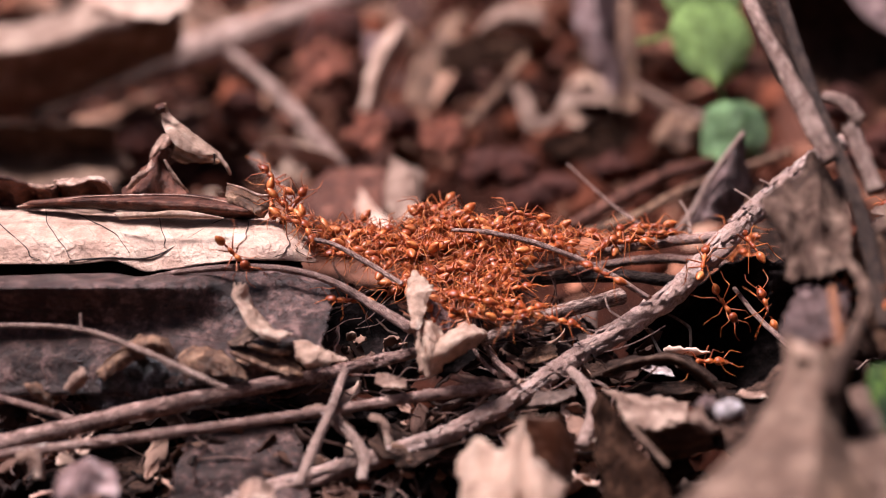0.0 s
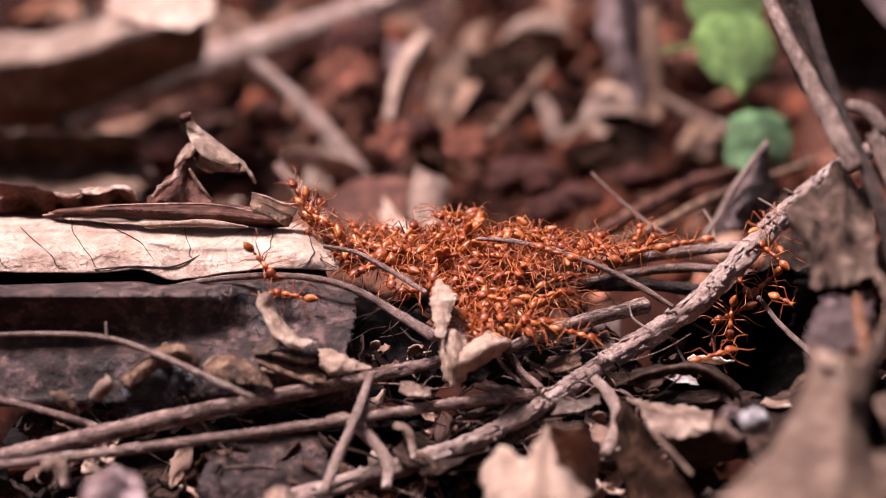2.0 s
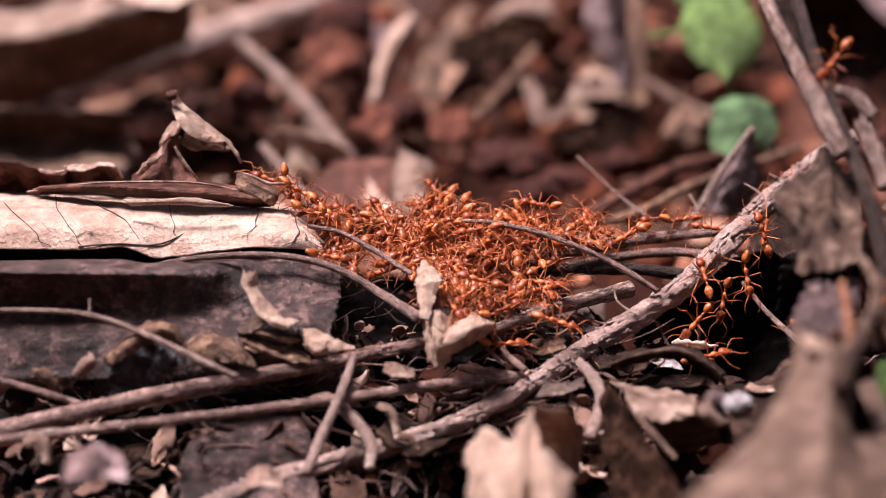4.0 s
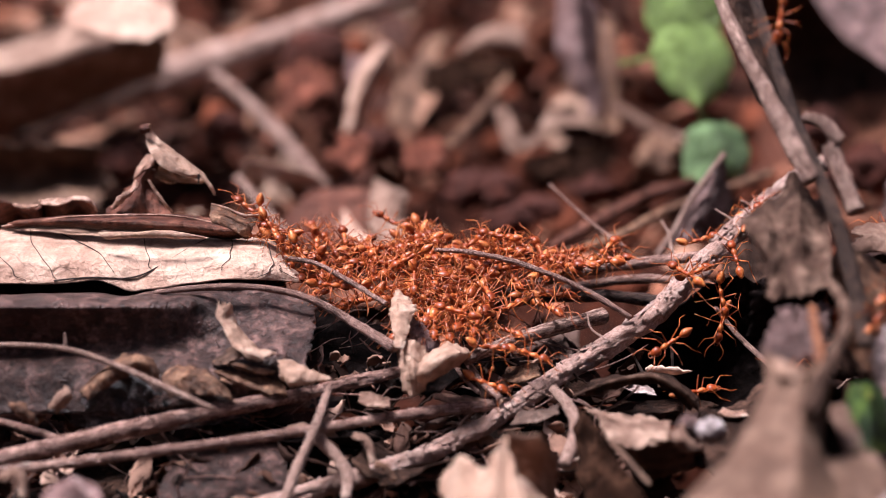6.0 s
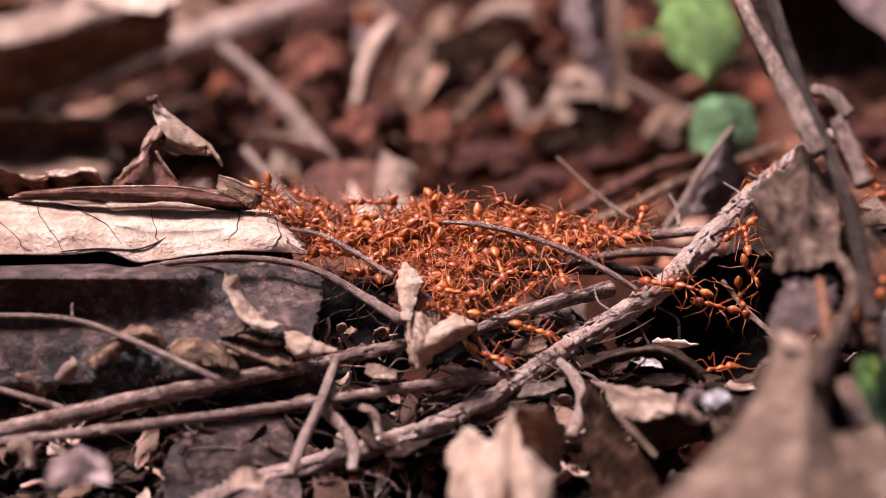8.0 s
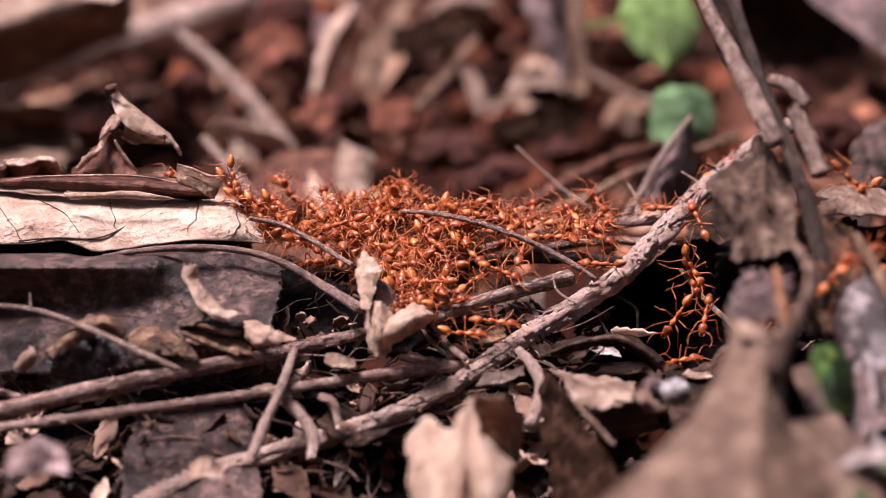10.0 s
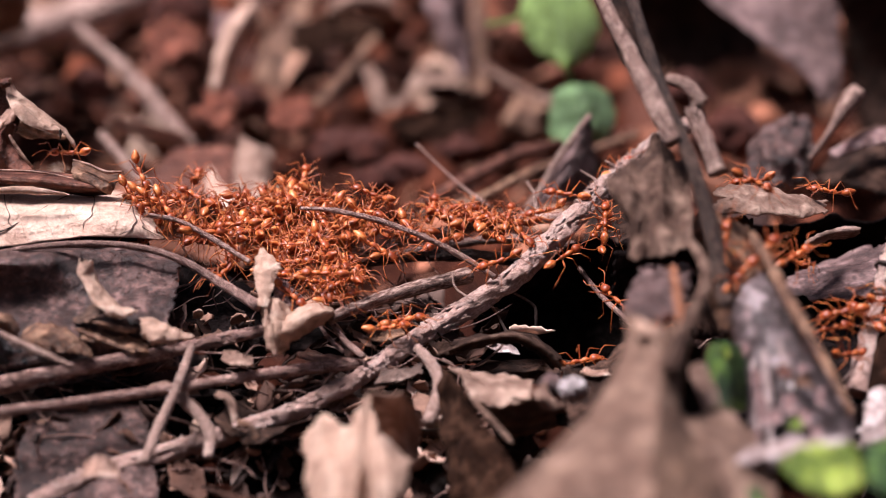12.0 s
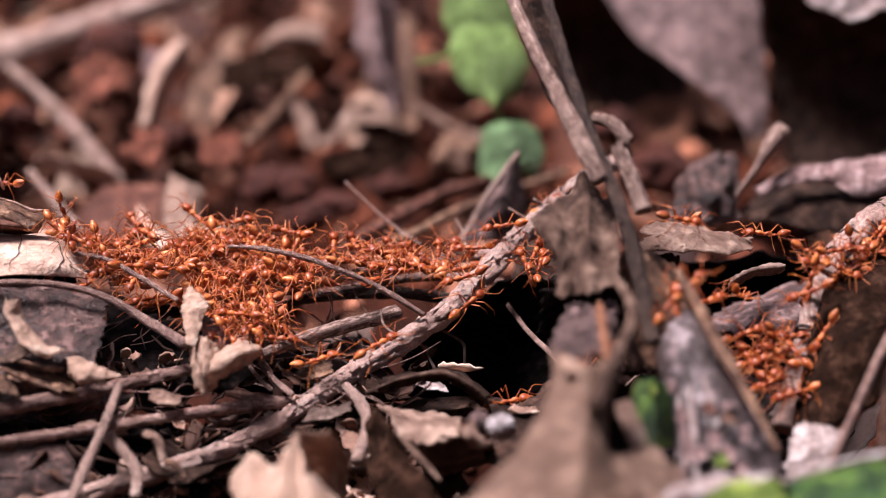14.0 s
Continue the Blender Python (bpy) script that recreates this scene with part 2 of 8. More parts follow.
    tone = k.ramp(k.island(), (0.0, (0.010, 0.0025, 0.0012)), (0.5, (0.05, 0.0125, 0.006)), (0.82, (0.17, 0.050, 0.025)), (1.0, (0.42, 0.17, 0.10)))
    col = k.mix(0.5, tone, k.ramp(b, (0.3, (0.2, 0.2, 0.2)), (0.7, (0.8, 0.8, 0.8))), "OVERLAY")
    return k.done(col, [(b, 0.6, 0.002), (c, 0.5, 0.0005)])


def scrap_material(name, tones):
    k = Nodes(name, 0.75, 0.18)
    b, c = k.noise(200, 5, 0.65), k.noise(1400, 5, 0.7)
    tone = k.ramp(k.island(), *tones)
    col = k.mix(0.6, tone, k.ramp(b, (0.3, (0.2, 0.2, 0.2)), (0.7, (0.8, 0.8, 0.8))), "OVERLAY")
    return k.done(col, [(b, 0.5, 0.002), (c, 0.5, 0.0004)])


def ant_material(name, dark, mid, light, rough):
    k = Nodes(name, rough, 0.4)
    a, b = k.noise(700, 3, 0.5), k.noise(5000, 3, 0.6)
    col = k.ramp(a, (0.3, dark), (0.5, mid), (0.7, light))
    k.b.inputs["Subsurface Weight"].default_value = 0.15
    k.b.inputs["Subsurface Radius"].default_value = (0.001, 0.0004, 0.0001)
    col = k.mix(k.math("MULTIPLY", k.random(), 0.65), col, dark)
    return k.done(col, [(a, 0.15, 0.0003), (b, 0.2, 0.00005)])


M_VEIN = leaf_material("dark_vein", (0.03, 0.015, 0.01), (0.05, 0.028, 0.02), (0.09, 0.05, 0.04), (0.05, 0.03, 0.02))
# Dim green of the unseen ring that keeps out low sky light
M_SKYBLOCK = scrap_material("sky_block", ((0.0, (0.012, 0.02, 0.008)), (0.5, (0.03, 0.045, 0.018)), (1.0, (0.05, 0.07, 0.03))))
M_SOIL, M_CRUMB = soil_material(), crumb_material()
M_SCRAP = scrap_material("leaf_scraps", ((0.0, (0.0138, 0.0043, 0.00258)), (0.35, (0.0731, 0.0215, 0.0112)), (0.62, (0.181, 0.0705, 0.0396)), (0.86, (0.284, 0.142, 0.0903)), (1.0, (0.396, 0.267, 0.198))))
M_PILE = scrap_material("pile_scraps", ((0.0, (0.0116, 0.0058, 0.00435)), (0.4, (0.0464, 0.0203, 0.013)), (0.66, (0.145, 0.0725, 0.0493)), (0.88, (0.392, 0.225, 0.16)), (1.0, (0.725, 0.507, 0.399))))
# Tones of rotten scraps, with the shade under the twigs put in
M_SCRAPSHADE = scrap_material("rotten_shade_scraps", ((0.0, (0.0084, 0.0056, 0.0042)), (0.5, (0.0252, 0.014, 0.0112)), (0.85, (0.07, 0.0392, 0.0294)), (1.0, (0.168, 0.105, 0.084))))
M_ANT = ant_material("ant_shell", (0.103, 0.0113, 0.00231), (0.338, 0.0631, 0.01), (0.602, 0.178, 0.0424), 0.42)
M_GASTER = ant_material("ant_gaster", (0.132, 0.0165, 0.00316), (0.414, 0.0951, 0.0166), (0.733, 0.298, 0.0948), 0.4)
M_LIMB = ant_material("ant_limb", (0.141, 0.0199, 0.00395), (0.432, 0.103, 0.019), (0.705, 0.273, 0.079), 0.48)
M_EYE = ant_material("ant_eye", (0.012, 0.008, 0.006), (0.02, 0.012, 0.01), (0.03, 0.02, 0.015), 0.2)


# ---------------------------------------------------------------- builders (all places in millimetres)
MM = 0.001


def mesh_object(name, verts, faces, mat, parent=None, uv=None, origin=None, smooth=True):
    """verts in mm; the object's origin lies at origin, or at the foot of the mesh."""
    v = np.array(verts, float)
    if origin is None:
        origin = (v[:, 0].mean(), v[:, 1].mean(), v[:, 2].min()) if parent is None else (0, 0, 0)
    me = bpy.data.meshes.new(name)
    base = np.array(origin, float)
    if parent is not None and "base" in parent:
        base = base + np.array(list(parent["base"]))
    me.from_pydata(((v - base) * MM).tolist(), [], faces)
    if uv is not None:
        lay = me.uv_layers.new(name="UVMap")
        idx = np.empty(len(me.loops), int)
        me.loops.foreach_get("vertex_index", idx)
        lay.data.foreach_set("uv", np.array(uv, float)[idx].ravel())
    me.materials.append(mat)
    if smooth:
        me.polygons.foreach_set("use_smooth", [True] * len(me.polygons))
    me.update()
    ob = new(name, me)
    ob.location = Vector(origin) * MM
    if parent is not None:
        ob.parent = parent
        ob["base"] = (0.0, 0.0, 0.0) if "base" not in parent else tuple(base)
    else:
        ob["base"] = tuple(float(c) for c in origin)
    return ob


def empty_thing(name, at, label, category, group=""):
    ob = new(name)
    ob.empty_display_size = 0.002
    ob.location = Vector(at) * MM
    ob["base"] = tuple(float(c) for c in at)
    return tagged(ob, label, category, group)


def spline(points, n):
    """Catmull-Rom through the points, n samples."""
    p = np.array(points, float)
    if len(p) == 2:
        return p[0] + (p[1] - p[0]) * np.linspace(0, 1, n)[:, None]
    q = np.vstack([2 * p[0] - p[1], p, 2 * p[-1] - p[-2]])
    s = np.linspace(0, len(p) - 1, n)
    i = np.minimum(s.astype(int), len(p) - 2)
    f = (s - i)[:, None]
    a, b, c, d = q[i], q[i + 1], q[i + 2], q[i + 3]
    return 0.5 * (2 * b + (c - a) * f + (2 * a - 5 * b + 4 * c - d) * f ** 2 + (3 * b - a - 3 * c + d) * f ** 3)


def tube_data(points, radii, n=40, seg=10, rough=0.0, seed=0, grain=0.6):
    """A round stem through the points; its skin is roughened along the grain."""
    c = spline(points, n)
    r = spline([(x, 0, 0) for x in radii], n)[:, 0]
    tan = np.gradient(c, axis=0)
    tan /= np.linalg.norm(tan, axis=1)[:, None] + 1e-9
    ref = np.array([0.13, 0.21, 0.97]) if abs(tan[:, 2]).mean() < 0.8 else np.array([1.0, 0.1, 0.1])
    a = np.cross(tan, ref)
    a /= np.linalg.norm(a, axis=1)[:, None]
    b = np.cross(tan, a)
    length = np.r_[0, np.cumsum(np.linalg.norm(np.diff(c, axis=0), axis=1))]
    verts, uv, faces = [], [], []
    for i in range(n):
        for j in range(seg):
            w = 2 * math.pi * j / seg
            k = r[i]
            if rough:
                d = Vector((math.cos(w) * 1.6, math.sin(w) * 1.6, length[i] * grain * 0.35)) + Vector((seed * 7.3, 0, 0))
                k *= 1 + rough * (noise.noise(d) + 0.6 * noise.noise(d * 2.7))
            verts.append(c[i] + k * (math.cos(w) * a[i] + math.sin(w) * b[i]))
            uv.append((length[i] * 0.1, j / seg))
    for i in range(n - 1):
        for j in range(seg):
            j2 = (j + 1) % seg
            faces.append((i * seg + j, i * seg + j2, (i + 1) * seg + j2, (i + 1) * seg + j))
    faces.append(tuple(range(seg))[::-1])
    faces.append(tuple((n - 1) * seg + j for j in range(seg)))
    return verts, faces, uv


def stem(name, points, radii, mat, label="", category="twig", parent=None, n=40, seg=10, rough=0.18, seed=0, group=""):
    v, f, uv = tube_data(points, radii, n, seg, rough, seed)
    ob = mesh_object(name, v, f, mat, parent, uv)
    return tagged(ob, label, category if parent is None else "", group)


def surface(grid, u, v):
    """A smooth surface through a small grid of points, at arrays u, v in 0..1."""
    g = np.array(grid, float)

    def weights(s, m):
        s = np.clip(s, 0, 1) * (m - 1)
        i = np.minimum(s.astype(int), m - 2)
        f = s - i
        return i, np.stack([-0.5 * f + f ** 2 - 0.5 * f ** 3, 1 - 2.5 * f ** 2 + 1.5 * f ** 3, 0.5 * f + 2 * f ** 2 - 1.5 * f ** 3, -0.5 * f ** 2 + 0.5 * f ** 3], -1)

    ga = np.concatenate([2 * g[:1] - g[1:2], g, 2 * g[-1:] - g[-2:-1]], 0)
    ga = np.concatenate([2 * ga[:, :1] - ga[:, 1:2], ga, 2 * ga[:, -1:] - ga[:, -2:-1]], 1)
    i, wu = weights(u, g.shape[0])
    j, wv = weights(v, g.shape[1])
    out = np.zeros(u.shape + (3,))
    for a, b in itertools.product(range(4), range(4)):
        out += (wu[..., a] * wv[..., b])[..., None] * ga[i + a, j + b]
    return out


def blade_data(grid, nu=36, nv=20, thick=0.25, wrinkle=0.3, ragged=0.04, seed=0, taper=(0.0, 0.0), size=9.0, curl=(0.25, 0.25)):
    """A leaf blade with thickness. ragged: how far its edges are eaten; taper: how far the two ends narrow."""
    uu, vv = np.meshgrid(np.linspace(0, 1, nu), np.linspace(0, 1, nv), indexing="ij")
    lo, hi = np.zeros(nu), np.zeros(nu)
    for i in range(nu):
        s = i / (nu - 1)
        t = taper[0] * max(0, 1 - s / 0.35) ** 1.7 + taper[1] * max(0, 1 - (1 - s) / 0.35) ** 1.7
        lo[i] = 0.5 * t + ragged * max(0, 0.5 + noise.noise((s * 9, seed * 3.1, 0)) + 0.5 * noise.noise((s * 19, seed, 4)))
        hi[i] = 0.5 * t + ragged * max(0, 0.5 + noise.noise((s * 9, seed * 5.7, 8)) + 0.5 * noise.noise((s * 19, seed, 9)))
    vv = lo[:, None] + vv * (1 - lo - hi)[:, None]
    end = np.array([ragged * max(0, 0.5 + noise.noise((j * 0.5, seed * 2.3, 5))) for j in range(nv)])
    end2 = np.array([ragged * max(0, 0.5 + noise.noise((j * 0.5, seed * 2.9, 15))) for j in range(nv)])
    uu = end[None, :] + uu * (1 - end - end2)[None, :]
    p = surface(grid, uu, vv)
    du, dv = np.gradient(p, axis=0), np.gradient(p, axis=1)
    nrm = np.cross(du, dv)
    nrm /= np.linalg.norm(nrm, axis=2)[..., None] + 1e-9
    h = np.array([[noise.noise(Vector(q) / size + Vector((seed, 0, 0))) + 0.45 * noise.noise(Vector(q) / (size * 0.37)) + 0.8 * (0.5 - abs(noise.noise(Vector(q) / (size * 0.8) + Vector((0, seed, 3))))) for q in row] for row in p])
    rim = np.linspace(0, 1, nv)
    wave = np.array([noise.noise((i * 9.0 / nu, seed * 1.7, 2)) for i in range(nu)])[:, None] + 0.35
    lift = curl[0] * np.clip(1 - rim / 0.22, 0, 1)[None, :] ** 2 + curl[1] * np.clip((rim - 0.78) / 0.22, 0, 1)[None, :] ** 2
    p = p + nrm * (h * wrinkle + 2 * wave * lift)[..., None]
    top, low = p + nrm * thick / 2, p - nrm * thick / 2
    verts = np.vstack([top.reshape(-1, 3), low.reshape(-1, 3)])
    uv = np.stack([uu, vv], -1).reshape(-1, 2)
    k = nu * nv
    faces = []
    for i in range(nu - 1):
        for j in range(nv - 1):
            a, b, c, d = i * nv + j, (i + 1) * nv + j, (i + 1) * nv + j + 1, i * nv + j + 1
            faces += [(a, b, c, d), (k + a, k + d, k + c, k + b)]
    rim = [i * nv for i in range(nu)] + [(nu - 1) * nv + j for j in range(1, nv)] + [i * nv + nv - 1 for i in range(nu - 2, -1, -1)] + [j for j in range(nv - 2, 0, -1)]
    for a, b in zip(rim, rim[1:] + rim[:1]):
        faces.append((b, a, k + a, k + b))
    return verts, faces, np.vstack([uv, uv]), p


def leaf(name, grid, mat, label, category="leaf", rib=0.3, rib_mat=None, laterals=0, group="", stalk=None, veins=(), **kw):
    """A leaf: a blade, with its midrib and side veins as raised cords where they show."""
    v, f, uv, p = blade_data(grid, **kw)
    v = np.array(v)
    thing = empty_thing(name, (v[:, 0].mean(), v[:, 1].mean(), v[:, 2].min()), label, category, group)
    mesh_object("blade", v, f, mat, thing, uv)
    if rib:
        nv = p.shape[1]
        line = p[::3, nv // 2]
        d, e, g = tube_data(line, [rib, rib * 0.8, rib * 0.35], 50, 6, 0.1)
        mesh_object("midrib", d, e, rib_mat or mat, thing, g)
        for q in range(laterals):
            i0 = int((q + 0.6) / (laterals + 0.6) * (p.shape[0] - 6))
            for s in (-1, 1):
                path = [p[min(p.shape[0] - 1, i0 + int(2.6 * m))][max(0, min(nv - 1, nv // 2 + s * int(m * nv / 9)))] for m in range(5)]
                d, e, g = tube_data(path, [rib * 0.4, rib * 0.3, rib * 0.15], 14, 5)
                mesh_object("side_vein", d, e, rib_mat or mat, thing, g)
    if veins:
        out = np.cross(np.gradient(p, axis=0), np.gradient(p, axis=1))
        out /= np.linalg.norm(out, axis=2)[..., None] + 1e-9
        out *= np.sign(out @ np.array([0, -1, 0.4]))[..., None]
    for cord in veins:
        nu, nv = p.shape[:2]
        path = []
        for a, b in spline([(*c, 0) for c in cord[1:]], 14)[:, :2].clip(0, 0.999):
            i, j = int(a * (nu - 1)), int(b * (nv - 1))
            f, g = a * (nu - 1) - i, b * (nv - 1) - j
            mixed = (1 - f) * (1 - g), f * (1 - g), (1 - f) * g, f * g
            cells = (i, j), (i + 1, j), (i, j + 1), (i + 1, j + 1)
            path.append(sum(w * (p[c] + 0.34 * out[c]) for w, c in zip(mixed, cells)))
        for _ in range(2):
            path = [path[0], *((a + 2 * b + c) / 4 for a, b, c in zip(path, path[1:], path[2:])), path[-1]]
        d, e, g = tube_data(path, [cord[0], cord[0], cord[0] * 0.6], 30, 6, 0.1)
        mesh_object("vein", d, e, rib_mat or mat, thing, g)
    if stalk:
        d, e, g = tube_data(stalk[0], stalk[1], 20, 7, 0.08)
        mesh_object("stalk", d, e, stalk[2], thing, g)
    return thing


def scroll(name, points, radii, mat, label, turns=1.15, start=0.0, seed=0, n=34, wrinkle=0.15, ragged=0.05, category="leaf"):
    """A dry leaf rolled up along the points: an open spiral of one sheet, with a vein along it."""
    c = spline(points, 9)
    r = spline([(x, 0, 0) for x in radii], 9)[:, 0]
    tan = np.gradient(c, axis=0)
    tan /= np.linalg.norm(tan, axis=1)[:, None]
    a = np.cross(tan, (0.05, -0.9, 0.4))
    a /= np.linalg.norm(a, axis=1)[:, None]
    b = np.cross(tan, a)
    grid = []
    for i in range(9):
        row = []
        for j in range(12):
            w = start + 2 * math.pi * turns * j / 11 + 0.35 * math.sin(i * 0.9 + seed)
            k = r[i] * (0.72 + 0.36 * j / 11)
            row.append(c[i] + k * (math.cos(w) * a[i] + math.sin(w) * b[i]))
        grid.append(row)
    return leaf(name, grid, mat, label, category, rib=0.12, nu=n, nv=30, wrinkle=wrinkle, ragged=ragged, seed=seed, size=3.5, thick=0.22, curl=(0.1, 0.1))


def bark_flakes(parent, points, radii, count, mat, seed=1, size=1.6, lift=0.42):
    """Loose scales of bark on a branch."""
    rng = random.Random(seed)
    c = spline(points, 200)
    r = spline([(x, 0, 0) for x in radii], 200)[:, 0]
    for _ in range(count):
        i = rng.randrange(4, 196)
        t = Vector(c[i + 2] - c[i - 2]).normalized()
        a = t.cross(Vector((0.1, 0.2, 1))).normalized()
        b = a.cross(t)
        w = rng.uniform(-0.6, 3.6)
        out = (a * math.cos(w) + b * math.sin(w)).normalized()
        side = t.cross(out)
        m = Vector(c[i]) + out * r[i] * 0.98
        s, l = size * rng.uniform(0.3, 0.75), size * rng.uniform(0.9, 3.0)
        g = [[m + t * (x * l + rng.uniform(-.2, .2)) + side * (y * s) + out * (0.12 * rng.random() + (lift * rng.random() * s if abs(x) > 0.4 else 0) - 0.15 * y * y) for y in (-0.5, 0, 0.5)] for x in (-0.5, 0, 0.5)]
        v, f, uv, _p = blade_data(g, 5, 4, 0.12, 0.1, 0.12, rng.random() * 50)
        mesh_object("bark_flake", v, f, mat, parent, uv)


# ---------------------------------------------------------------- ground
def flaky_stem(name, points, radii, mat, label, category, **kw):
    """A stem with loose scales of its own bark."""
    thing = stem(name, points, radii, mat, label, category, **kw)
    bark_flakes(thing, points, radii, 26, mat, kw.get("seed", 1), 0.8)
    return thing


def ground_height(x, y):
    """Height of the soil in mm over the plan, in mm: a hollow under the litter, rising behind it."""
    def step(a, b, s):
        s = min(1, max(0, (s - a) / (b - a)))
        return s * s * (3 - 2 * s)
    z = -38 + 16 * step(255, 300, y) + 9 * step(335, 420, y) + 42 * step(440, 640, y) + 30 * step(600, 1500, y)
    z -= 26 * math.exp(-((x - 50) / 17) ** 2 - ((y - 326) / 22) ** 2)
    z -= 24 * math.exp(-((x - 24) / 16) ** 2 - ((y - 452) / 16) ** 2)
    far = min(1.0, max(0.0, (1500 - abs(y)) / 800)) * min(1.0, max(0.0, (1500 - abs(x)) / 800))
    q = Vector((x, y, 0))
    z += far * (5 * noise.noise(q / 45) + 3 * noise.noise(q / 17) + 1.6 * noise.noise(q / 6.5))
    return z


def build_ground():
    near_x, near_y = np.arange(-260, 320, 3.2), np.arange(150, 760, 3.2)
    far = np.geomspace(12, 40000, 26)
    xs = np.r_[near_x[0] - far[::-1], near_x, near_x[-1] + far]
    ys = np.r_[near_y[0] - far[::-1], near_y, near_y[-1] + far]
    verts = [(x, y, ground_height(x, y)) for x in xs for y in ys]
    k = len(ys)
    faces = [(i * k + j, (i + 1) * k + j, (i + 1) * k + j + 1, i * k + j + 1) for i in range(len(xs) - 1) for j in range(k - 1)]
    ob = mesh_object("ground", verts, faces, M_SOIL, origin=(0, 0, 0))
    return tagged(ob, "dark reddish-brown forest soil, crumbly and uneven", "soil", kind="structure")


build_ground()


def build_sky_block():
    """An unseen leafy wall all round, added to block light from the low sky."""
    verts, faces, n, m = [], [], 120, 14
    for i in range(n):
        w = 2 * math.pi * i / n
        for j in range(m):
            q = Vector((math.cos(w) * 3, math.sin(w) * 3, j * 0.6))
            r = 4200 + 900 * noise.noise(q) + 400 * noise.noise(q * 2.7) + 30 * j
            top = 1 + 0.25 * noise.noise((math.cos(w) * 4, math.sin(w) * 4, 7))
            verts.append((r * math.cos(w), r * math.sin(w), -150 + 170 * j * top))
    for i in range(n):
        for j in range(m - 1):
            a, b = i * m + j, (i + 1) % n * m + j
            faces.append((a, b, b + 1, a + 1))
    tagged(mesh_object("backdrop", verts, faces, M_SKYBLOCK, origin=(0, 0, 0)), "unseen dim green ring that blocks the low sky", "woods", kind="structure")


build_sky_block()


def scatter_crumbs():
    rng = random.Random(4)
    verts, faces = [], []
    ico = bmesh.new()
    bmesh.ops.create_icosphere(ico, subdivisions=2, radius=1)
    base = [v.co.copy() for v in ico.verts]
    tris = [tuple(v.index for v in f.verts) for f in ico.faces]
    ico.free()
    for n in range(760):
        x, y = rng.uniform(-140, 190), 395 + 300 * rng.random() ** 1.4
        if n > 640:
            x, y = rng.uniform(-75, 100), rng.uniform(255, 380)
        if abs(x - 24) < 20 and abs(y - 450) < 18:
            y += 60
        s = rng.choice((1.2, 1.6, 2.2, 3, 4, 5)) * rng.uniform(0.7, 1.2) * (0.6 if n > 640 else 1)
        q = Vector((x, y, ground_height(x, y) + s * 0.3))
        o = Vector((rng.random() * 90, 0, 0))
        k = len(verts)
        flat = rng.uniform(0.55, 0.95)
        for c in base:
            w = s * (1 + 0.8 * noise.noise(c * 1.2 + o) + 0.45 * noise.noise(c * 2.6 + o))
            verts.append(q + Vector((c.x * w, c.y * w, c.z * w * flat)))
        faces += [tuple(k + i for i in t) for t in tris]
    ob = mesh_object("soil_crumbs", verts, faces, M_CRUMB, origin=(0, 0, 0))
    tagged(ob, "reddish crumbs and clods of dry soil lying on the ground", "soil crumbs", kind="stuff")


def scatter_scraps(name, label, mat, count, seed, place):
    """Broken leaf pieces; place gives each one's foot and size."""
    rng = random.Random(seed)
    verts, faces, uvs = [], [], []
    for _ in range(count):
        x, y, z, s = place(rng)
        c = Vector((x, y, z))
        turn = Euler((rng.uniform(-0.9, 0.9), rng.uniform(-0.9, 0.9), rng.uniform(0, 6.3))).to_matrix()
        bend, w = rng.uniform(-0.6, 1.1), rng.uniform(0.25, 0.7)
        g = [[c + turn @ Vector((a * s, b * s * w, s * bend * (a * a * 0.3 + b * b * 0.6 * w))) for b in (-1, 0, 1)] for a in (-1, -0.3, 0.3, 1)]
        v, f, uv, _p = blade_data(g, 11, 7, 0.25, 0.6, 0.14, rng.random() * 90, (0.8, 0.7), 5)
        k = len(verts)
        verts += [tuple(q) for q in v]
        faces += [tuple(k + i for i in t) for t in f]
        uvs += [tuple(q) for q in uv]
    ob = mesh_object(name, verts, faces, mat, uv=uvs, origin=(0, 0, 0))
    tagged(ob, label, "leaf litter", kind="stuff")


def pile_height(y):
    """Upper surface of the heap of litter over the plan's depth, in mm."""
    return min(2.0, -13 + 0.78 * (y - 285))


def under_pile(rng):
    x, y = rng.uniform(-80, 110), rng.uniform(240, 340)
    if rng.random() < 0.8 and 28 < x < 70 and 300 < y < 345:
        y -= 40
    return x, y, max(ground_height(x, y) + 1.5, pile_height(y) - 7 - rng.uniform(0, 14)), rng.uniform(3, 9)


def on_pile(rng):
    x, y = rng.uniform(-70, 40), rng.uniform(262, 308)
    return x, y, pile_height(y) - rng.uniform(1, 7), rng.uniform(2, 5)


def on_soil(rng):
    x, y = rng.uniform(-130, 190), rng.uniform(365, 640)
    if abs(x - 26) < 26 and 385 < y < 505:
        x -= 75
    return x, y, ground_height(x, y) + rng.uniform(1, 6), rng.uniform(5, 15)


scatter_crumbs()
# These scraps darken the gaps, colour standing in for shade
scatter_scraps("rotten_litter", "rotten leaf scraps under the twigs, black-brown for the shade", M_SCRAPSHADE, 330, 9, under_pile)
scatter_scraps("leaf_scraps", "small broken brown leaf scraps between the twigs", M_PILE, 430, 10, on_pile)
scatter_scraps("leaf_litter", "broken brown and tan dead leaves strewn over the soil", M_SCRAP, 430, 11, on_soil)

def scatter_stalks():
    """Dry stalks, curled strips and rootlets strewn over the soil behind."""
    rng = random.Random(77)
    verts, faces, uvs = [], [], []
    for _ in range(420):
        x, y = rng.uniform(-130, 170), rng.uniform(385, 620)
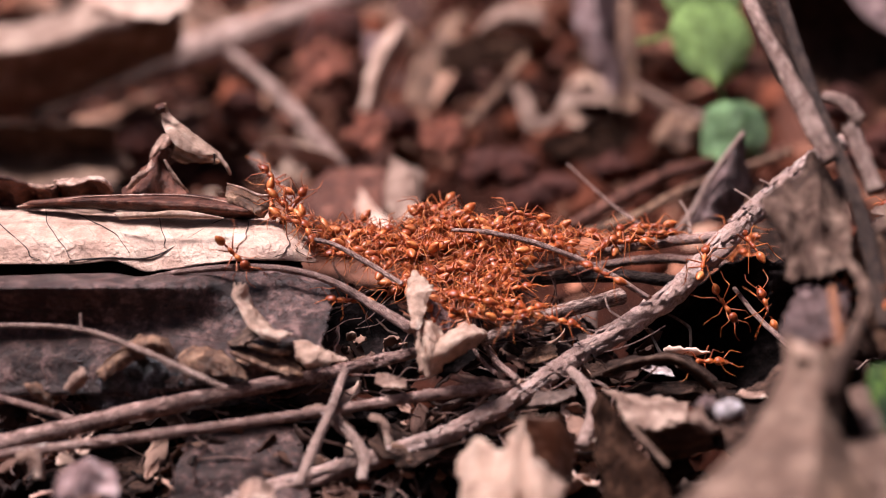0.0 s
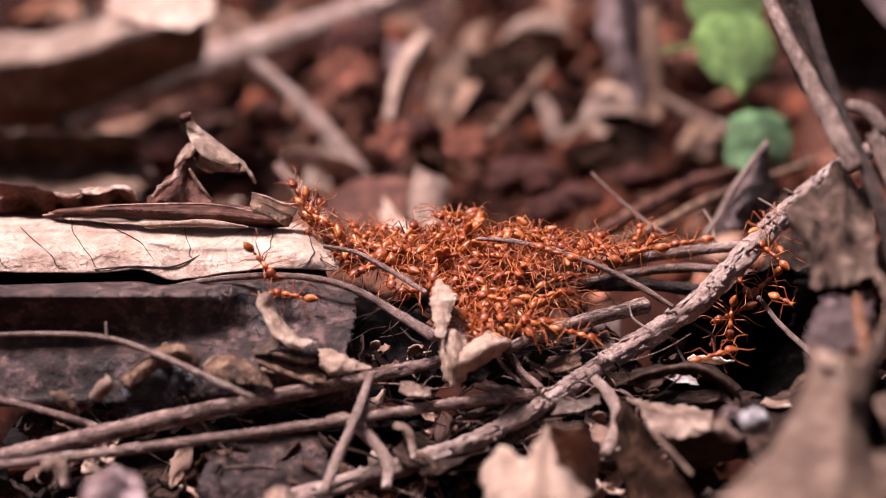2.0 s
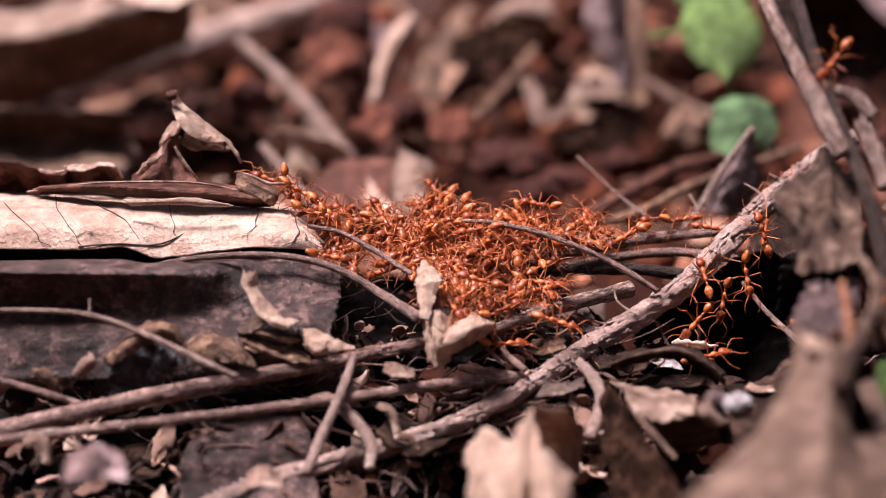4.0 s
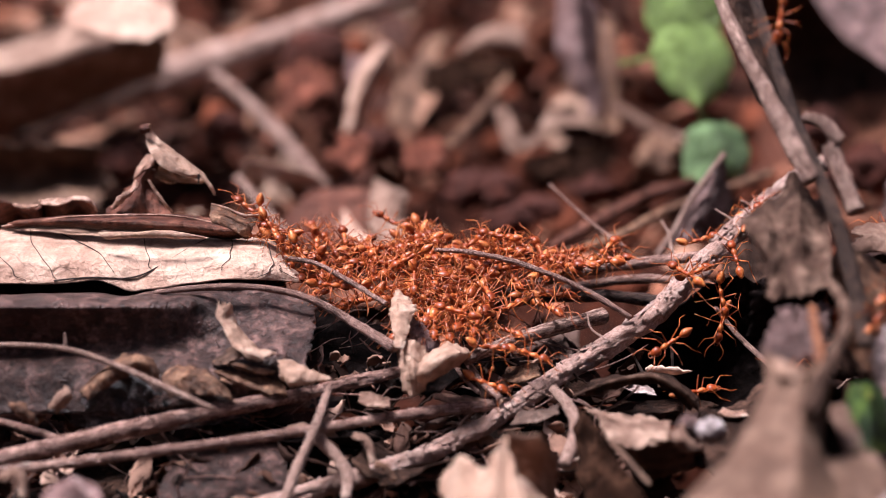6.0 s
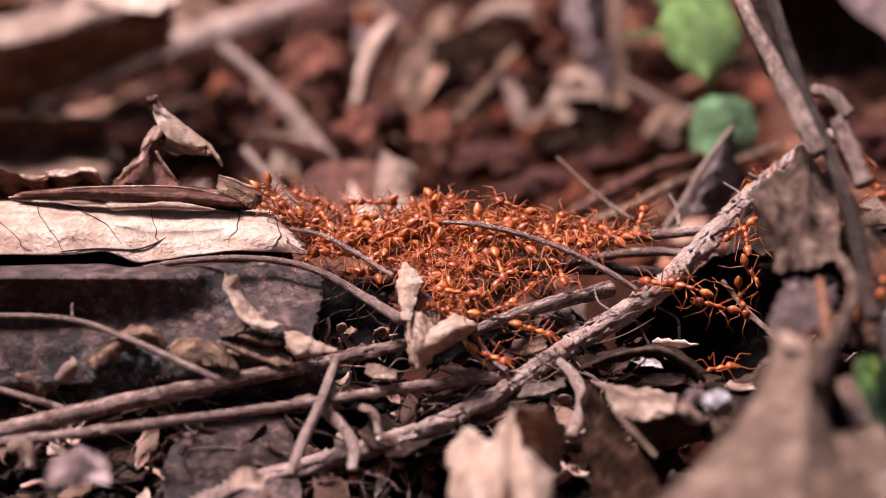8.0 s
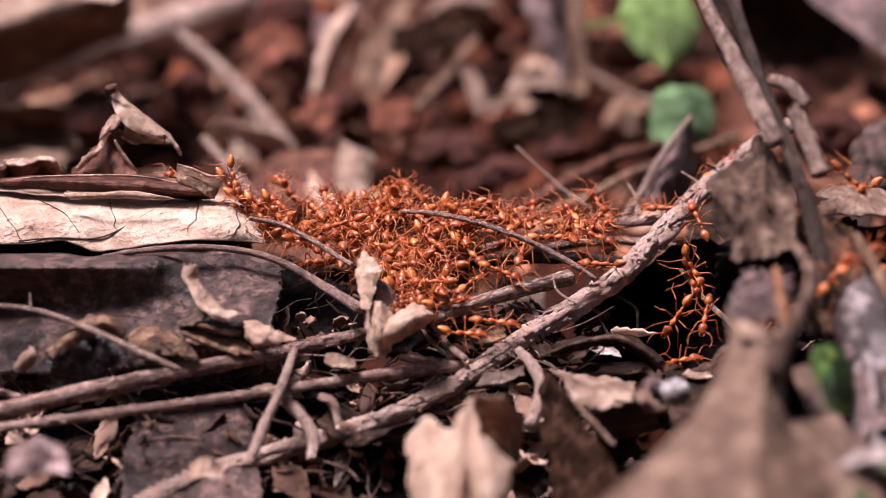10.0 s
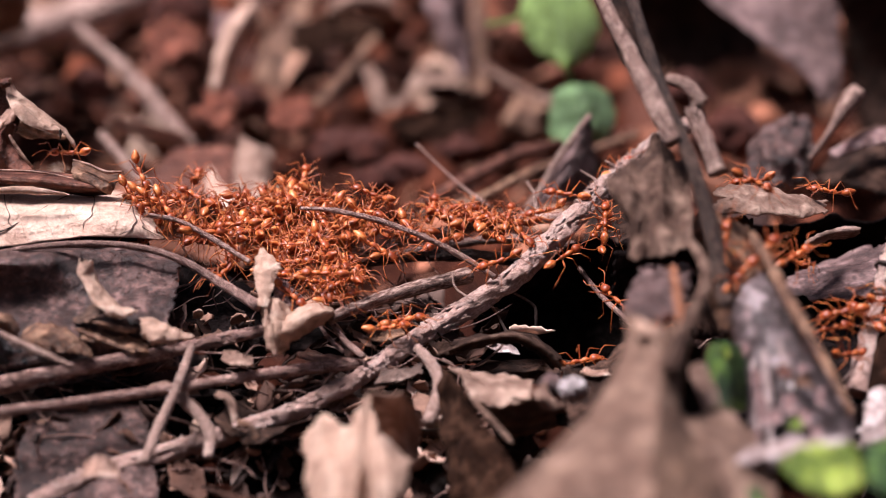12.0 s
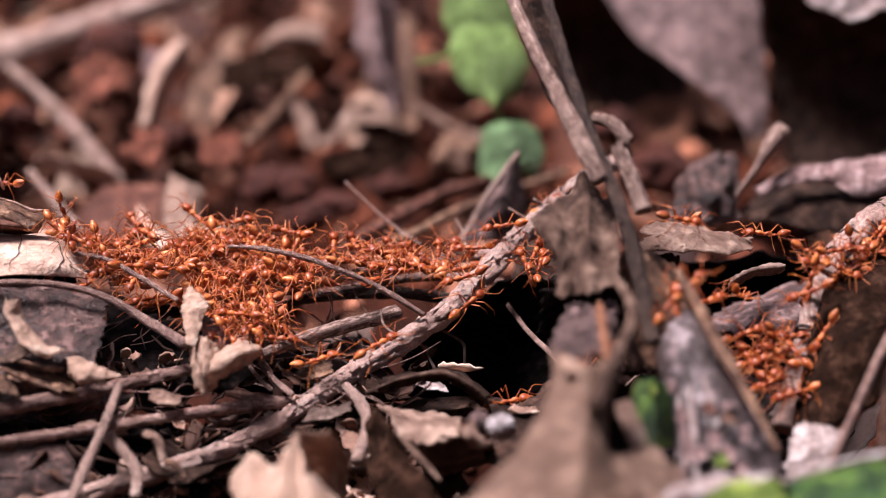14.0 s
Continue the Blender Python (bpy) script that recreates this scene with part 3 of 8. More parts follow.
        d = Vector((rng.uniform(-1, 1), rng.uniform(-1, 1), 0)).normalized()
        bend = Vector((-d.y, d.x, 0)) * rng.uniform(-0.5, 0.5)
        l, lift = rng.uniform(3, 10), rng.uniform(0, 3)
        path = []
        for k in range(5):
            q = Vector((x, y, 0)) + d * l * (k / 2 - 1) + bend * l * (k / 2 - 1) ** 2
            path.append((q.x, q.y, ground_height(q.x, q.y) + 1.0 + lift * math.sin(k * 0.8)))
        r = rng.choice((0.3, 0.4, 0.55, 0.8))
        v, f, uv = tube_data(path, [r * 0.7, r, r, r, r * 0.6], 16, 6, 0.3, rng.random() * 9)
        k = len(verts)
        verts += [tuple(q) for q in v]
        faces += [tuple(k + i for i in t) for t in f]
        uvs += uv
    tagged(mesh_object("dry_stalks", verts, faces, M_SCRAP, uv=uvs, origin=(0, 0, 0)), "dry brown stalks and rootlets strewn over the soil", "leaf litter", kind="stuff")


scatter_stalks()

# ---------------------------------------------------------------- twigs of the pile
BR = [(-39.0, 275.1, -21.6), (-26.5, 280.0, -17.8), (-7.4, 285.2, -13.4), (5.9, 290.2, -9.6), (15.1, 295.2, -5.4), (24.5, 301.4, -0.8), (37.2, 308.9, 5.1), (48.6, 318.1, 13.6), (55.3, 325.2, 17.9), (64.1, 336.4, 21.9), (73.2, 347.4, 25.1)]
BR_R = [1.3, 1.35, 1.35, 1.35, 1.45, 1.55, 1.65, 1.75, 1.75, 1.6, 1.4]
branch = stem("fallen_branch", BR, BR_R, M_BRANCH, "long fallen branch with pale flaky peeling bark", "branch", n=300, seg=22, rough=0.42, seed=3)

TWIG_A = [(-77.7, 277.3, -12.0), (-68.1, 280.7, -10.6), (-51.3, 285.0, -7.6), (-32.3, 288.8, -4.4), (-20.1, 292.2, -3.1), (-10.3, 295.6, -1.7), (-3.6, 298.8, -1.0)]
twig_a = stem("twig", TWIG_A, [1.5, 1.45, 1.4, 1.3, 1.1, 1.05, 0.9], M_TWIG, "smooth grey-brown twig lying across the leaves", n=90, seg=12, seed=1)
TWIG_B = [(-71.8, 274.5, -10.8), (-56.9, 276.8, -9.6), (-41.7, 278.7, -8.1), (-19.6, 284.2, -6.6), (-2.1, 289.6, -5.5), (13.3, 295.7, -5.5)]
twig_b = stem("twig", TWIG_B, [0.75, 0.8, 0.8, 0.8, 0.9, 0.9], M_TWIG, "thin straight brown twig under the branch", n=80, seg=10, seed=2)
stem("twig", [(-21.6, 271.6, -14.2), (-19.3, 277.9, -9.5), (-17.0, 284.0, -5.2), (-15.2, 289.1, -0.9)], [0.9, 0.85, 0.8, 0.7], M_STRAW, "short pale bleached twig leaning on another twig", n=40, seg=10, seed=4)
stem("twig", [(20.3, 292.9, -2.3), (22.6, 287.4, -3.9), (23.4, 283.7, -6.4), (21.2, 278.7, -10.4)], [0.7, 1.0, 1.15, 1.0], M_STRAW, "hooked pale side twig of the branch", n=40, seg=10, seed=5)
stem("twig", [(-17.0, 284.4, -7.8), (-13.9, 282.8, -10.3), (-12.1, 280.2, -12.6), (-12.4, 277.6, -15.3)], [0.9, 1.0, 1.0, 0.8], M_STRAW, "bent straw-coloured stalk between twigs", n=36, seg=8, seed=6)
stem("twig", [(6.2, 297.3, 1.2), (11.5, 300.1, 2.6), (19.2, 305.6, 3.8), (30.1, 312.9, 4.6)], [0.95, 1.05, 1.2, 1.35], M_STICK, "short thick greyish twig end beside the ants", n=60, seg=14, seed=7)
stem("twig", [(48.5, 324.0, 12.5), (39.0, 325.7, 11.1), (27.0, 323.4, 9.8), (17.0, 318.9, 8.3), (7.3, 315.6, 7.1), (-2.3, 312.6, 7.4)], [1.0, 1.0, 1.0, 0.9, 0.8, 0.7], M_TWIG, "dark brown twig half under the swarm", n=70, seg=10, seed=8)
stem("twig", [(50.1, 326.7, 6.6), (39.4, 329.0, 7.3), (29.3, 326.8, 6.8), (17.1, 320.5, 6.1)], [0.8, 0.8, 0.8, 0.7], M_TWIG, "brown twig below another twig", n=50, seg=8, seed=9)
stem("twig", [(40.9, 324.2, 4.4), (30.0, 323.4, 5.6), (17.2, 321.3, 5.3), (11.3, 320.0, 4.2)], [1.0, 1.1, 0.9, 0.7], M_DARKTWIG, "dark twig in the shade of the pile", n=50, seg=8, seed=10)
stem("twig", [(1.5, 317.4, 15.0), (8.2, 315.3, 15.0), (16.5, 311.0, 13.8), (25.8, 308.2, 10.6), (33.9, 306.1, 6.1)], [0.3, 0.42, 0.48, 0.48, 0.45], M_TWIG, "thin arched twig over the swarm", n=110, seg=8, rough=0.4, seed=11)
stem("twig", [(-24.1, 314.2, 14.5), (-18.2, 310.0, 14.3), (-12.4, 305.5, 12.2), (-6.6, 301.8, 9.5)], [0.36, 0.42, 0.42, 0.38], M_TWIG, "thin twig reaching out of the swarm", n=90, seg=8, rough=0.4, seed=12)
stem("twig", [(23.2, 352.4, 20.0), (28.7, 346.3, 15.6), (32.5, 341.6, 13.1), (36.2, 337.1, 11.3)], [0.22, 0.28, 0.3, 0.32], M_TWIG, "thin bare twig sticking up behind the swarm", n=40, seg=6, seed=13)
stem("twig", [(42.7, 339.1, 15.7), (43.8, 336.6, 13.8), (44.1, 333.9, 10.9)], [0.18, 0.28, 0.42], M_STRAW, "small pale thorn on a twig", "thorn", n=24, seg=7, seed=14)
stem("twig", [(50.9, 328.8, 19.8), (52.6, 326.5, 19.1), (54.4, 324.3, 18.1)], [0.2, 0.22, 0.25], M_STRAW, "short broken side shoot of a branch", n=16, seg=6, seed=15)
stem("twig", [(55.3, 329.1, 21.5), (57.6, 327.9, 20.5), (60.2, 325.6, 19.5)], [0.2, 0.25, 0.3], M_STRAW, "short broken side shoot of a branch", n=16, seg=6, seed=16)
stalk = stem("twig", [(-80.7, 289.5, 5.1), (-69.7, 291.5, 5.3), (-57.1, 290.5, 5.0), (-46.9, 286.8, 2.7), (-39.4, 283.2, 0.4), (-32.8, 281.6, -2.1)], [0.4, 0.45, 0.48, 0.5, 0.5, 0.45], M_STICK, "thin curved leaf stalk with a small spur", n=70, seg=8, rough=0.06, seed=17)
stem("spur", [(-56.8, 290.5, 5.1), (-56.8, 290.8, 6.3), (-56.9, 291.0, 7.5)], [0.35, 0.3, 0.22], M_STRAW, "tiny pale spur", parent=stalk, n=10, seg=6, seed=18)
stem("twig", [(-75.1, 289.3, -4.5), (-65.7, 286.9, -6.1), (-57.4, 284.4, -7.8)], [0.6, 0.6, 0.5], M_TWIG, "thin dark twig beneath the leaves", n=30, seg=8, seed=19)
stem("twig", [(6.1, 300.7, 0.6), (8.7, 296.0, -1.9), (11.8, 292.5, -3.8)], [0.4, 0.5, 0.5], M_TWIG, "short twig beside the curled leaf", n=24, seg=7, seed=20)
stem("twig", [(4.2, 300.6, 0.1), (6.4, 296.0, -1.9), (8.5, 293.7, -3.2)], [0.3, 0.35, 0.35], M_TWIG, "short twig beside the curled leaf", n=24, seg=7, seed=21)
stem("twig", [(50.1, 320.0, 4.2), (52.7, 311.2, 1.6), (56.6, 300.4, -0.8)], [0.4, 0.45, 0.5], M_TWIG, "thin twig leading down behind the front leaf", n=30, seg=7, seed=22)
stem("rootlet", [(35.2, 307.7, 4.0), (40.6, 309.0, 0.7), (41.3, 308.4, -1.6), (41.1, 307.6, -5.2)], [0.25, 0.28, 0.3, 0.2], M_DARKTWIG, "thin dark rootlet hanging in the hollow", "rootlet", n=30, seg=6, seed=23)
stem("rootlet", [(34.3, 306.7, -0.1), (35.9, 304.1, -2.8), (37.3, 303.7, -4.1)], [0.2, 0.25, 0.2], M_DARKTWIG, "thin dark rootlet hanging in the hollow", "rootlet", n=20, seg=6, seed=24)
stem("rootlet", [(26.8, 308.2, 6.3), (27.4, 305.7, 4.2), (30.1, 303.3, 2.8)], [0.15, 0.22, 0.2], M_STRAW, "thin pale rootlet under the branch", "rootlet", n=20, seg=6, seed=25)

# loose bark on the stouter twigs
bark_flakes(branch, BR, BR_R, 230, M_FLAKE, 5, 1.4, 0.8)
bark_flakes(branch, BR, BR_R, 110, M_BRANCH, 15, 1.8, 0.7)
bark_flakes(twig_a, TWIG_A, [1.5, 1.45, 1.4, 1.3, 1.1, 1.05, 0.9], 40, M_TWIG, 6, 0.9)
bark_flakes(twig_b, TWIG_B, [0.75, 0.8, 0.8, 0.8, 0.9, 0.9], 46, M_FLAKE, 7, 0.75)

# ---------------------------------------------------------------- leaves of the pile
leaf("rolled_leaf", [
    [(-97.1, 307.7, 12.9), (-97.9, 310.9, 15.7), (-101.1, 321.8, 16.3), (-108.2, 344.6, 12.8)],
    [(-80.4, 307.3, 11.5), (-81.0, 310.7, 15.1), (-83.7, 321.9, 16.8), (-89.6, 344.7, 13.2)],
    [(-65.5, 307.2, 10.9), (-66.0, 310.7, 15.1), (-68.2, 321.9, 16.9), (-73.0, 344.6, 13.0)],
    [(-54.3, 307.4, 11.7), (-54.8, 310.7, 15.1), (-56.6, 321.8, 16.3), (-60.5, 344.5, 12.2)],
    [(-47.8, 306.9, 9.7), (-46.8, 310.6, 14.4), (-46.9, 321.7, 16.0), (-50.2, 344.4, 12.0)],
    [(-40.4, 307.3, 11.1), (-37.9, 310.7, 14.8), (-37.2, 321.7, 16.0), (-39.8, 344.4, 11.8)],
    [(-30.1, 307.5, 12.0), (-28.7, 310.5, 14.2), (-28.5, 321.6, 15.3), (-31.5, 344.3, 11.5)],
    [(-20.5, 313.2, 10.1), (-21.3, 314.4, 11.1), (-24.2, 322.0, 12.8), (-28.1, 334.2, 12.3)]],
    M_PALE, "large pale rolled dry leaf with dark veins", rib=0.0, rib_mat=M_VEIN, nu=90, nv=36, wrinkle=0.55, ragged=0.03, seed=2, thick=0.35, veins=[
        (0.149, (.33, .03), (.43, .06), (.55, .12), (.64, .3), (.71, .6), (.73, .7)), (0.081, (.2, .55), (.25, .15), (.28, .02)),
        (0.081, (.275, .68), (.30, .35), (.33, .05)), (0.081, (.34, .66), (.42, .42), (.47, .15)), (0.068, (.55, .62), (.59, .3), (.6, .2)),
        (0.068, (.78, .66), (.8, .4), (.79, .15)), (0.088, (.9, .6), (.92, .3), (.89, .05)), (0.068, (.93, .35), (.98, .15)), (0.081, (.1, .6), (.14, .3), (.18, .04))])

grey = leaf("grey_leaf", [
    [(-95.9, 303.1, 11.0), (-93.1, 293.9, 11.2), (-93.8, 295.4, 8.6), (-94.8, 297.8, 3.3), (-93.8, 293.4, -0.1), (-92.5, 287.7, -6.8)],
    [(-77.5, 303.1, 11.0), (-75.3, 293.9, 11.2), (-75.8, 295.4, 8.6), (-76.7, 297.8, 3.3), (-75.8, 293.5, 0.3), (-75.1, 288.9, -6.2)],
    [(-61.0, 303.1, 11.0), (-59.2, 293.9, 11.2), (-59.6, 295.4, 8.6), (-60.3, 297.8, 3.3), (-59.6, 293.6, 0.7), (-59.2, 289.9, -6.1)],
    [(-46.4, 304.1, 10.7), (-45.4, 296.9, 10.7), (-45.5, 296.8, 8.2), (-45.7, 297.4, 3.9), (-45.3, 293.6, 0.7), (-45.1, 291.0, -6.0)],
    [(-34.0, 308.2, 10.7), (-33.7, 304.7, 9.1), (-33.5, 303.1, 6.6), (-33.3, 300.4, 3.5), (-32.6, 292.6, 1.0), (-32.6, 291.2, -5.1)],
    [(-24.6, 308.1, 10.2), (-24.4, 304.6, 8.6), (-24.2, 301.1, 6.7), (-23.9, 296.5, 4.6), (-23.8, 293.0, 2.8), (-24.0, 293.9, -2.2)],
    [(-17.7, 307.6, 8.3), (-17.8, 305.4, 7.5), (-17.9, 301.0, 6.2), (-18.1, 297.6, 4.8), (-18.5, 294.2, 3.4), (-18.9, 291.8, 2.0)]],
    M_GREY, "large grey-purple rotting leaf, leathery and curled", rib=0.0, nu=90, nv=50, wrinkle=0.5, ragged=0.02, seed=5, thick=0.4)
stem("midrib", [(-47.4, 303.0, 10.4), (-41.8, 303.7, 11.2), (-35.3, 303.8, 11.8), (-28.9, 303.8, 11.8), (-22.4, 303.6, 10.9), (-16.9, 302.7, 9.1), (-11.3, 300.5, 6.3), (-5.0, 294.8, 3.9)], [0.35, 0.5, 0.55, 0.55, 0.6, 0.65, 0.8, 0.95], M_TWIG, "thick brownish midrib and stalk", parent=grey, n=70, seg=9, rough=0.1, seed=30)

# Near-black sheet in place of the shade under the rolled leaf
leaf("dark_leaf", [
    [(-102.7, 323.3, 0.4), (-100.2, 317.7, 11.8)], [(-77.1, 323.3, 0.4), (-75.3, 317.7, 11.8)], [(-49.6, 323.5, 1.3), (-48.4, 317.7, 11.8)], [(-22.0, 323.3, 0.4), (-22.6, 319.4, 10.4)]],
    M_SHADE, "black sheet for the shade under the rolled leaf", nu=40, nv=14, wrinkle=0.5, ragged=0.03, seed=106)
folded = leaf("folded_leaf", [
    [(-73.3, 323.1, 17.7), (-71.4, 319.4, 19.1), (-71.3, 323.4, 18.6)],
    [(-62.2, 321.2, 18.3), (-61.2, 316.5, 20.2), (-61.4, 322.6, 19.7)],
    [(-51.4, 320.1, 17.9), (-50.5, 314.5, 20.3), (-51.1, 321.6, 20.1)],
    [(-40.8, 320.0, 17.4), (-40.1, 314.4, 19.8), (-40.9, 321.6, 19.9)],
    [(-34.1, 319.8, 16.6), (-33.6, 315.2, 18.8), (-34.2, 321.3, 18.7)],
    [(-31.2, 321.8, 16.4), (-31.2, 320.0, 17.3), (-31.6, 322.0, 17.3)]],
    M_BROWN, "narrow dark brown folded leaf edge", curl=(0.1, 0.1), nu=60, nv=14, wrinkle=0.15, ragged=0.03, seed=6, thick=0.5)
# Straw-coloured cord paints the lit upper edge of the brown leaf
stem("rim", [(-72.4, 319.3, 18.7), (-61.5, 318.1, 20.5), (-50.9, 317.2, 21.1), (-43.2, 317.2, 21.0), (-36.7, 318.0, 19.7), (-31.1, 318.5, 17.7)], [0.12, 0.16, 0.2, 0.18, 0.16, 0.1], M_CURL, "curled rim, painted pale where it catches light", parent=folded, n=60, seg=7, rough=0.25, seed=31)

torn = leaf("torn_leaf", [
    [(-86.3, 336.0, 14.0), (-85.2, 332.0, 17.5), (-84.2, 330.0, 23.1)],
    [(-78.8, 336.0, 14.0), (-78.6, 336.0, 16.7), (-76.3, 328.0, 22.7)],
    [(-75.7, 336.0, 14.0), (-74.7, 332.0, 17.5), (-73.4, 328.0, 21.7)],
    [(-73.0, 336.0, 14.0), (-72.9, 336.0, 16.7), (-71.2, 330.0, 20.6)],
    [(-70.0, 336.0, 14.0), (-69.0, 332.0, 17.5), (-67.9, 328.0, 20.7)],
    [(-69.0, 336.0, 14.0), (-68.8, 336.0, 16.7), (-66.8, 328.0, 22.0)],
    [(-65.9, 336.0, 14.0), (-65.0, 332.0, 17.5), (-64.3, 330.0, 21.3)],
    [(-62.6, 336.0, 14.0), (-62.5, 336.0, 16.7), (-60.6, 328.0, 22.4)],
    [(-60.1, 336.0, 14.0), (-59.2, 332.0, 17.5), (-58.2, 328.0, 21.5)],
    [(-58.3, 336.0, 14.0), (-58.2, 336.0, 16.7), (-57.0, 330.0, 18.5)]],
    M_BROWN, "torn dark red-brown leaf with a curled rim", nu=80, nv=20, wrinkle=0.7, ragged=0.05, seed=8, thick=0.35, size=5, rib=0.0)
# Two straw strips: light on the torn leaf's curled edge, as colour
v, f, uv, _p = blade_data([
    [(-67.6, 327.0, 22.3), (-67.0, 325.0, 21.5)],
    [(-65.3, 328.0, 21.9), (-64.3, 325.0, 21.0)],
    [(-62.8, 328.0, 22.1), (-61.8, 325.0, 21.9)],
    [(-60.1, 328.0, 22.5), (-59.2, 325.0, 22.3)],
    [(-58.2, 328.0, 21.7), (-58.1, 326.0, 21.5)],
    [(-56.8, 328.0, 19.3), (-57.2, 327.0, 19.6)]], 34, 10, 0.25, 0.25, 0.08, 61, (0.2, 0.5), 3, (0.2, 0.2))
tagged(mesh_object("curled_rim", v, f, M_CURL, torn, uv), "curled rim, painted pale where it catches light")
v, f, uv, _p = blade_data([
    [(-72.4, 328.0, 21.2), (-72.0, 327.0, 20.8)],
    [(-70.0, 328.0, 21.0), (-69.8, 326.0, 20.7)],
    [(-67.6, 328.0, 20.9), (-67.6, 327.0, 20.5)]], 24, 8, 0.25, 0.2, 0.08, 62, (0.4, 0.4), 3, (0.2, 0.2))
tagged(mesh_object("curled_rim", v, f, M_CURL, torn, uv), "curled rim, painted pale where it catches light")
leaf("torn_leaf", [
    [(-57.2, 328.0, 18.1), (-52.5, 324.0, 19.1), (-48.7, 328.0, 18.5), (-43.9, 328.0, 19.0)],
    [(-56.0, 331.0, 20.1), (-51.9, 326.0, 21.9), (-48.8, 330.0, 21.5), (-46.0, 331.0, 20.2)],
    [(-53.9, 333.0, 22.2), (-51.0, 329.0, 23.3), (-49.2, 332.0, 22.9), (-47.6, 333.0, 22.1)],
    [(-52.2, 334.0, 23.8), (-50.5, 331.0, 24.6), (-49.4, 333.0, 24.5), (-48.3, 334.0, 23.6)],
    [(-51.6, 335.0, 25.3), (-50.0, 333.0, 26.2), (-48.9, 333.0, 26.5), (-48.1, 335.0, 26.1)]],
    M_BROWN, "torn brown leaf flap standing up", nu=44, nv=30, wrinkle=0.5, ragged=0.04, seed=9, thick=0.35, size=4, rib=0.0)
# Light on the brown flap's fold, done as a straw-coloured strip
leaf("torn_leaf", [
    [(-54.8, 325.0, 20.8), (-54.6, 324.8, 20.7), (-54.4, 324.7, 20.6), (-54.2, 324.8, 20.5), (-54.0, 325.0, 20.3)],
    [(-53.2, 324.0, 23.1), (-52.9, 323.7, 22.9), (-52.6, 323.6, 22.6), (-52.3, 323.7, 22.4), (-52.1, 324.0, 22.1)],
    [(-51.2, 324.0, 24.3), (-50.9, 323.8, 24.3), (-50.6, 323.7, 24.2), (-50.3, 323.8, 24.1), (-50.1, 324.0, 24.0)],
    [(-50.3, 326.0, 25.8), (-50.1, 325.8, 25.6), (-50.0, 325.7, 25.4), (-49.8, 325.8, 25.1), (-49.7, 326.0, 24.9)]],
    M_CURL, "lit fold of the torn flap, painted straw", nu=26, nv=10, wrinkle=0.2, ragged=0.06, seed=63, size=3, rib=0.0)
stem("leaf_edge", [(-48.2, 327.0, 25.4), (-47.1, 327.0, 23.4), (-45.7, 327.0, 21.3), (-44.4, 328.0, 19.4)], [0.2, 0.3, 0.3, 0.25], M_CURL, "pale dry edge of the torn flap", "leaf edge", n=30, seg=7, rough=0.3, seed=64)
leaf("curled_leaf_tip", [
    [(-49.6, 330.3, 34.0), (-49.3, 330.3, 34.2), (-49.0, 330.5, 34.4), (-48.8, 331.0, 34.5), (-48.6, 331.7, 34.6)],
    [(-49.0, 330.2, 32.7), (-48.6, 330.2, 32.8), (-48.2, 330.5, 32.8), (-47.9, 331.0, 32.8), (-47.7, 331.8, 32.8)],
    [(-48.6, 328.8, 31.1), (-48.0, 328.9, 31.4), (-47.6, 329.2, 31.6), (-47.2, 330.1, 31.7), (-46.8, 331.2, 31.8)],
    [(-47.3, 327.0, 29.3), (-46.4, 327.1, 29.6), (-45.5, 327.7, 29.7), (-44.8, 329.1, 29.7), (-44.1, 331.0, 29.7)],
    [(-45.3, 326.9, 27.4), (-44.3, 327.0, 27.6), (-43.4, 327.6, 27.8), (-42.5, 329.1, 27.8), (-41.8, 331.1, 27.7)],
    [(-42.4, 327.3, 26.3), (-41.6, 327.4, 26.3), (-40.9, 327.9, 26.3), (-40.2, 329.1, 26.1), (-39.5, 330.7, 25.9)],
    [(-39.2, 328.2, 25.4), (-38.9, 328.3, 25.2), (-38.6, 328.5, 24.9), (-38.3, 329.0, 24.7), (-38.1, 329.8, 24.4)],
    [(-37.1, 328.8, 22.2), (-37.0, 328.8, 22.3), (-36.9, 328.9, 22.3), (-36.9, 329.0, 22.4), (-36.8, 329.2, 22.4)]],
    M_CREAM, "pale curled leaf tip rising above the litter", nu=60, nv=26, wrinkle=0.35, ragged=0.02, seed=11, size=3.5, rib=0.0, curl=(0.12, 0.12))
leaf("leaf_bit", [
    [(-49.7, 330.0, 34.5), (-49.4, 329.7, 34.6), (-49.2, 329.6, 34.7), (-49.0, 329.7, 34.8), (-48.8, 330.0, 34.8)],
    [(-49.5, 329.0, 33.9), (-49.1, 328.6, 34.0), (-48.9, 328.5, 34.1), (-48.6, 328.6, 34.1), (-48.4, 329.0, 34.0)],
    [(-49.1, 330.0, 32.9), (-48.8, 329.7, 33.0), (-48.7, 329.6, 33.2), (-48.5, 329.7, 33.2), (-48.4, 330.0, 33.3)]],
    M_BROWN, "dark shrivelled point of the curled tip", nu=14, nv=10, wrinkle=0.3, ragged=0.08, seed=65, size=2, rib=0.0)
# Shade under the pale tip is put into this tan sheet
leaf("torn_leaf", [
    [(-47.5, 333.0, 26.8), (-48.3, 334.0, 24.4)],
    [(-44.7, 333.0, 25.8), (-46.3, 335.0, 23.2)],
    [(-42.0, 333.0, 25.1), (-43.4, 334.0, 23.6)],
    [(-38.7, 332.0, 24.2), (-39.6, 333.0, 23.5)]],
    M_TAN, "shaded brown underside beneath the curled tip", nu=30, nv=14, wrinkle=0.4, ragged=0.06, seed=66, size=4, rib=0.0)
